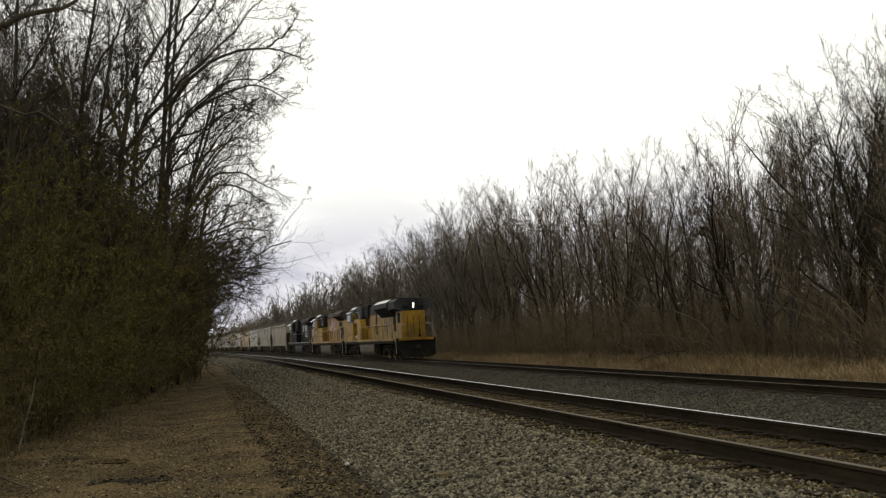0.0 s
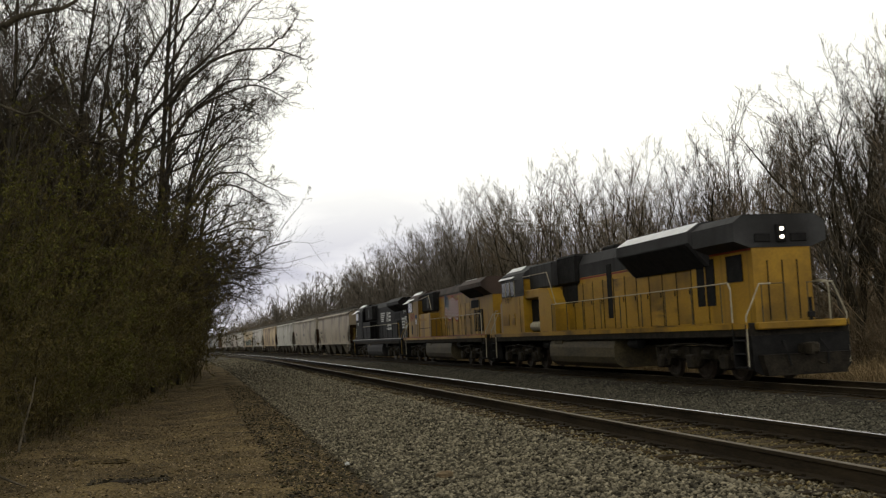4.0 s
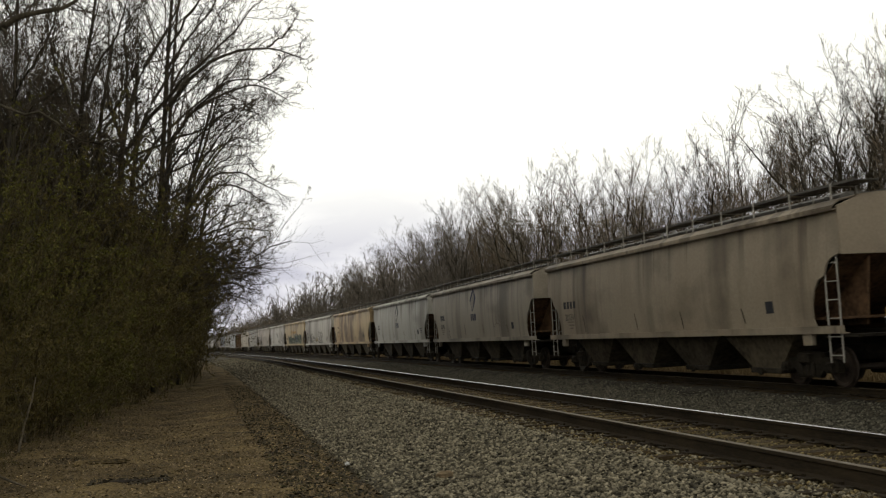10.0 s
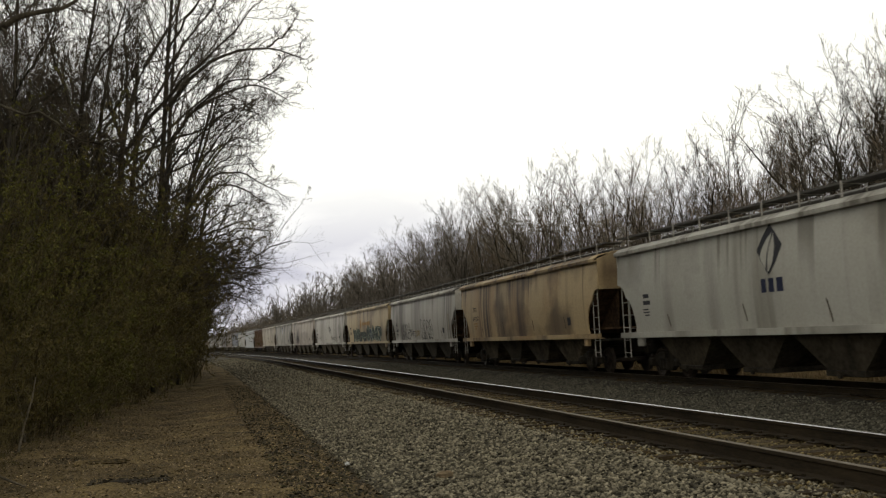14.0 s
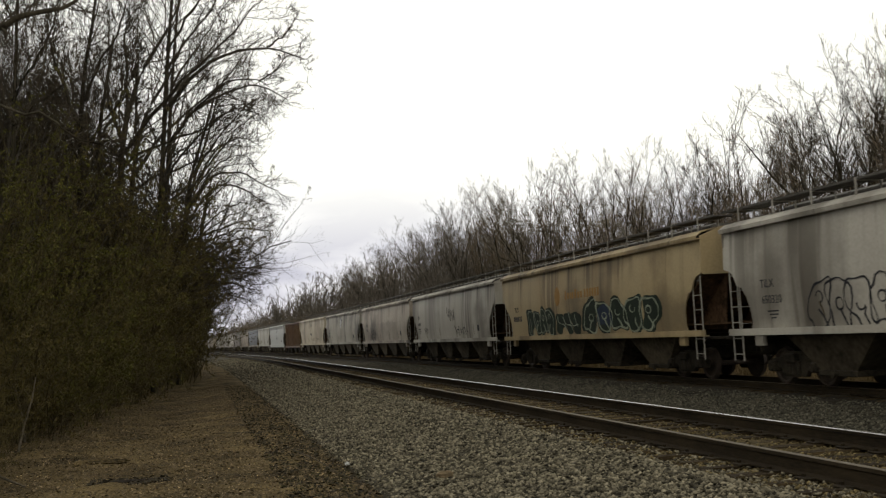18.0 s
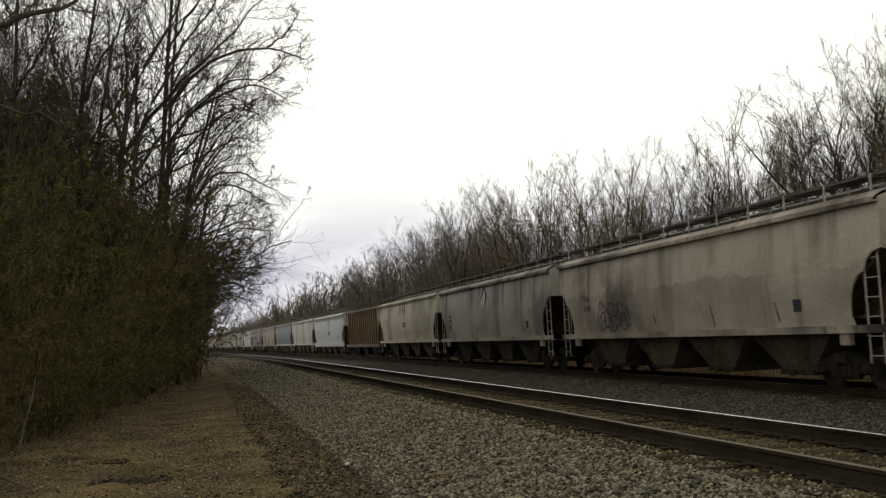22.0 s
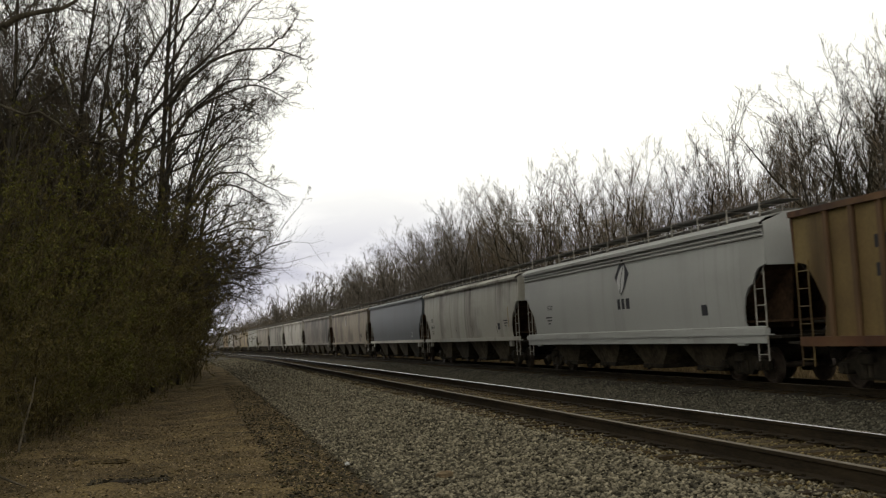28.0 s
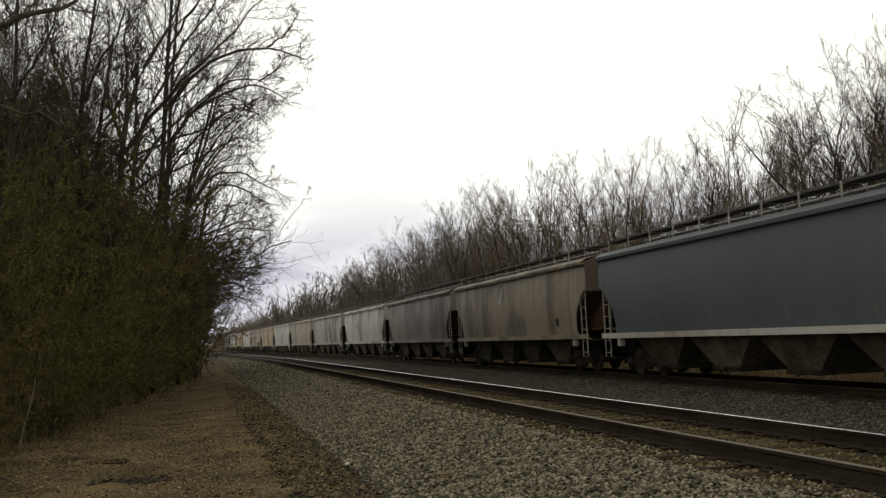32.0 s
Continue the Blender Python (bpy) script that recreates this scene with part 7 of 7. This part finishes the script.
    # ends
    for s in (-1, 1):
        part("pilot", Build().prism([(-1.45, 1.25), (1.45, 1.25), (1.4, 0.35), (1.2, 0.22), (-1.2, 0.22), (-1.4, 0.35)], s * h - 0.04, s * h + 0.04), DARK_METAL, c, "black snow plough pilot")
        part("plough_blade", Build().prism([(-1.3, 0.75), (1.3, 0.75), (1.15, 0.2), (-1.15, 0.2)], s * (h + 0.05), s * (h + 0.28)), UNDER, c)
        part("anticlimber", Build().cbox(0, s * (h + 0.08), 1.5, 2.6, 0.24, 0.2, 0.03), body, c)
        part("coupler", SHAPES["coupler"], TRUCK, c, at=pose(0, s * (h + 0.25), 0.04, 0, 0, 180 if s > 0 else 0))
        for x in (-1.36, 1.36):
            part("step_ladder", STEPS, DARK_METAL, c, at=pose(x, s * (h - 0.42), 0))
            part("step_rail", Build().path([(x * 1.1, s * (h - 0.78), 0.45), (x * 1.1, s * (h - 0.78), 2.5), (x * 1.1, s * (h - 0.9), 2.68), (x * 1.1, s * (h - 1.3), 2.68)], 0.024, 6), rail, c)
            part("step_rail", Build().path([(x * 1.1, s * (h - 0.08), 0.45), (x * 1.1, s * (h - 0.08), 1.75), (x * 0.8, s * (h - 0.02), 2.6), (x * 0.55, s * (h - 0.02), 2.6)], 0.024, 6), rail, c)
            part("end_rail", Build().path([(x * 0.75, s * (h - 0.03), 1.6), (x * 0.75, s * (h - 0.03), 2.6), (x * 0.25, s * (h - 0.03), 2.6), (x * 0.25, s * (h - 0.03), 1.6)], 0.02, 5), TANK if emd else rail, c)
            part("hose", Build().path([(x * 0.4, s * (h + 0.06), 1.1), (x * 0.44, s * (h + 0.32), 0.8), (x * 0.4, s * (h + 0.36), 0.45)], 0.03, 5), DARK_METAL, c)
        loco_bogie(c, s * (h - 3.75))
    y0, y1 = -h + 1.3, cab0 - (0.1 if black else 3.6)
    for x in (-1.5, 1.5):
        part("handrail", Build().path([(x, y0, 2.68), (x, y1, 2.68)], 0.018, 5), rail if not black else PALE_RAIL, c)
        for k in range(9):
            part("stanchion", Build().rod((x, y0 + (y1 - y0) * k / 8, 1.6), (x, y0 + (y1 - y0) * k / 8, 2.68), 0.018, 5), DARK_METAL if black else TANK, c)
    for y in (4.3, -4.3):
        part("air_reservoir", Build().rod((-1.2, y - 0.4, 1.08), (-1.2, y + 0.4, 1.08), 0.17, 10), DARK_METAL, c)
    part("battery_box", Build().cbox(-1.25, 2.6, 1.22, 0.4, 0.9, 0.3, 0.03), TANK, c)
    # lights at the hood's end
    box = part("headlight_box", Build().cbox(0, end0 - 0.06, 3.98 if emd else 3.7, 0.3, 0.1, 0.5, 0.03), DARK_METAL, c)
    for dz in (-0.11, 0.11):
        ring = [(0.052 * math.cos(q), (3.98 if emd else 3.7) + dz + 0.052 * math.sin(q)) for q in np.linspace(0, 6.283, 15)[:-1]]
        part("headlight", Build().prism(ring, end0 - 0.125, end0 - 0.10), HEADLIGHT if emd else WHITE, box, "lit headlight" if emd else "")
    return c


SEAM = Build().box(0, 0, 0.008, 0.035, 1.8, 0.016).mesh("door_seam")
DOOR = Build().cbox(0, 0, 0.006, 0.9, 1.72, 0.014, 0.004).mesh("hood_door")
LATCH = Build().cbox(0.36, 0.1, 0.02, 0.05, 0.16, 0.03, 0.008).mesh("door_latch")

lead = locomotive("yellow and grey diesel locomotive running hood first, headlights lit", 72.2, 96.0, YELLOW, ROOF_GREY, TANK, PALE_RAIL, "emd")
mark(lead, text_mesh("735", 0.42), INK, "road_number", 9.0, 2.98, x=1.5)
mark(lead, louvres(1.0, 0.5, 6).mesh("battery_louvre"), YELLOW, "battery_louvre", 9.2, 2.2, x=1.5)
mark(lead, louvres(0.5, 0.55, 6).mesh("side_louvre"), YELLOW, "side_louvre", 8.1, 2.2, x=1.5)
second = locomotive("yellow diesel locomotive with a waving flag on its hood", 96.9, 117.9, YELLOW, paint("brown_weathered_roof", (0.06, 0.045, 0.037), (0.08, 0.052, 0.04), (0.022, 0.017, 0.014), 0.8, 0.7, spec=0.12), TANK, PALE_RAIL, "flag")
mark(second, text_mesh("7849", 0.78), INK_RED, "road_number", 7.25, 2.68, x=1.5, label="red road number")
mark(second, bars([(0, 0.12, 0.5, 0.2)]), FLAG_BLUE, "shield_top", 6.0, 2.83, x=1.5)
mark(second, bars([(0, 0, 0.4, 0.32)]), WHITE, "shield_base", 6.0, 2.62, x=1.5)
mark(second, text_mesh("BUILDING AMERICA", 0.24), INK_BROWN, "slogan", 4.05, 2.62, x=1.46)
mark(second, bars([(0, 0, 0.36, 0.62)]), DARK_METAL, "nose_vent", 7.3, 2.1, x=1.5)
for k in range(13):
    short = k < 7
    mark(second, flag_strip(-1.62 + (1.05 if short else 0.0), 1.62, 0.62 - 0.095 * k, 0.095), INK_RED if k % 2 == 0 else WHITE, "flag_stripe", -1.35, 3.2, x=0.905)
mark(second, flag_strip(-1.62, -0.57, 0.66, 0.70, 8), FLAG_BLUE, "flag_canton", -1.35, 3.2, x=0.905, label="blue starry corner of the flag")
for k in range(20):
    dot = Build()
    plate(dot, [(0.038 * math.cos(1.2566 * i), 0.038 * math.sin(1.2566 * i)) for i in range(5)])
    mark(second, dot.mesh("flag_star"), WHITE, "flag_star", -0.35 - 0.21 * (k % 5) + 0.1, 3.72 - 0.15 * (k // 5), x=0.909)
mark(second, bars([(0, 0, 0.03, 1.75)]), WHITE, "flag_pole", 0.32, 3.1, x=0.905)
third = locomotive("black diesel locomotive with white striped emblem and number", 118.7, 139.7, BLACK, BLACK, TANK_BLACK, YELLOW_RAIL, "black")
mark(third, text_mesh("9914", 0.36), WHITE, "road_number", 7.4, 2.85, x=1.5, label="white road number")
mark(third, text_mesh("9914", 0.44), WHITE, "road_number", -9.1, 3.36, x=0.9)
for k in range(5):
    strip = Build()
    plate(strip, [(-0.95 + 0.03 * k, 0.0), (0.95 - 0.17 * k, 0.0), (0.88 - 0.17 * k, -0.09), (-0.95 + 0.03 * k, -0.09)])
    mark(third, strip.mesh("emblem_stripe"), WHITE, "emblem_stripe", -0.95, 3.66 - 0.155 * k, x=0.9)
for k in range(2):
    strip = Build()
    plate(strip, [(-0.2, -0.36), (-0.06, 0.36), (0.22, 0.36), (0.08, -0.36)])
    mark(third, strip.mesh("emblem_shape"), WHITE, "emblem_shape", -2.62 - 0.42 * k, 3.3, x=0.9)
for k in range(3):
    strip = Build()
    plate(strip, [(-0.38, -0.08), (-0.34, 0.08), (0.36, 0.08), (0.32, -0.08)])
    mark(third, strip.mesh("emblem_shape"), WHITE, "emblem_shape", -3.72, 3.56 - 0.26 * k, x=0.9)
mark_row(third, [(-0.72 + 0.29 * k, 0.14, 0.2, 0.19) for k in range(6)] + [(-0.8 + 0.27 * k, -0.14, 0.19, 0.19) for k in range(7)], WHITE, "name_bar", -3.3, 2.5, x=0.9)
for k in range(4):
    mark(third, bars([(0, 0, 1.0 - 0.05 * k, 0.13)]), WHITE, "hood_stripe", -8.55, 3.0 - 0.21 * k, x=0.9)
    mark(third, bars([(0, 0, 0.55, 0.10)]), WHITE, "nose_stripe", 9.1, 2.55 - 0.2 * k, x=1.36)

mark(third, bars([(0, 0, 0.78, 0.86)]), WHITE, "emblem_panel", -9.48, 2.72, x=0.9)
strip = Build()
plate(strip, [(-0.26, -0.36), (-0.16, -0.02), (-0.2, 0.14), (0.02, 0.2), (0.14, 0.38), (0.26, 0.3), (0.2, 0.12), (0.3, 0.0), (0.14, -0.02), (0.04, -0.14), (-0.04, -0.38), (-0.1, -0.16)])
mark(third, strip.mesh("emblem_shape"), INK, "emblem_shape", -9.48, 2.72, x=0.905)


# ---- movement ----
def place(s, t):
    """Pose of a vehicle whose middle is s metres along the train, at t seconds."""
    y = s - SPEED * t
    slope = (bend(y + 0.5) - bend(y - 0.5))
    return pose(FAR_X + bend(y), y, FAR_Z, 0, 0, math.degrees(-math.atan(slope)))


def motions():
    times = [0, 1 / 30] + [0.5 * k for k in range(1, 64)] + [32 - 1 / 30, 32]
    for vehicle, s in TRAIN:
        walk(vehicle, [(t, place(s, t)) for t in times])
    first = {}
    for w, dy, r in WHEELS:
        if (dy, r) not in first:
            turn = math.degrees(SPEED / 30 / r)
            walk(w, [(k / 30, pose(0, dy, r, turn * k)) for k in range(961)])
            first[(dy, r)] = w.animation_data
        else:
            w.rotation_mode = "QUATERNION"
            w.animation_data_create().action = first[(dy, r)].action
            w.animation_data.action_slot = first[(dy, r)].action_slot


motions()
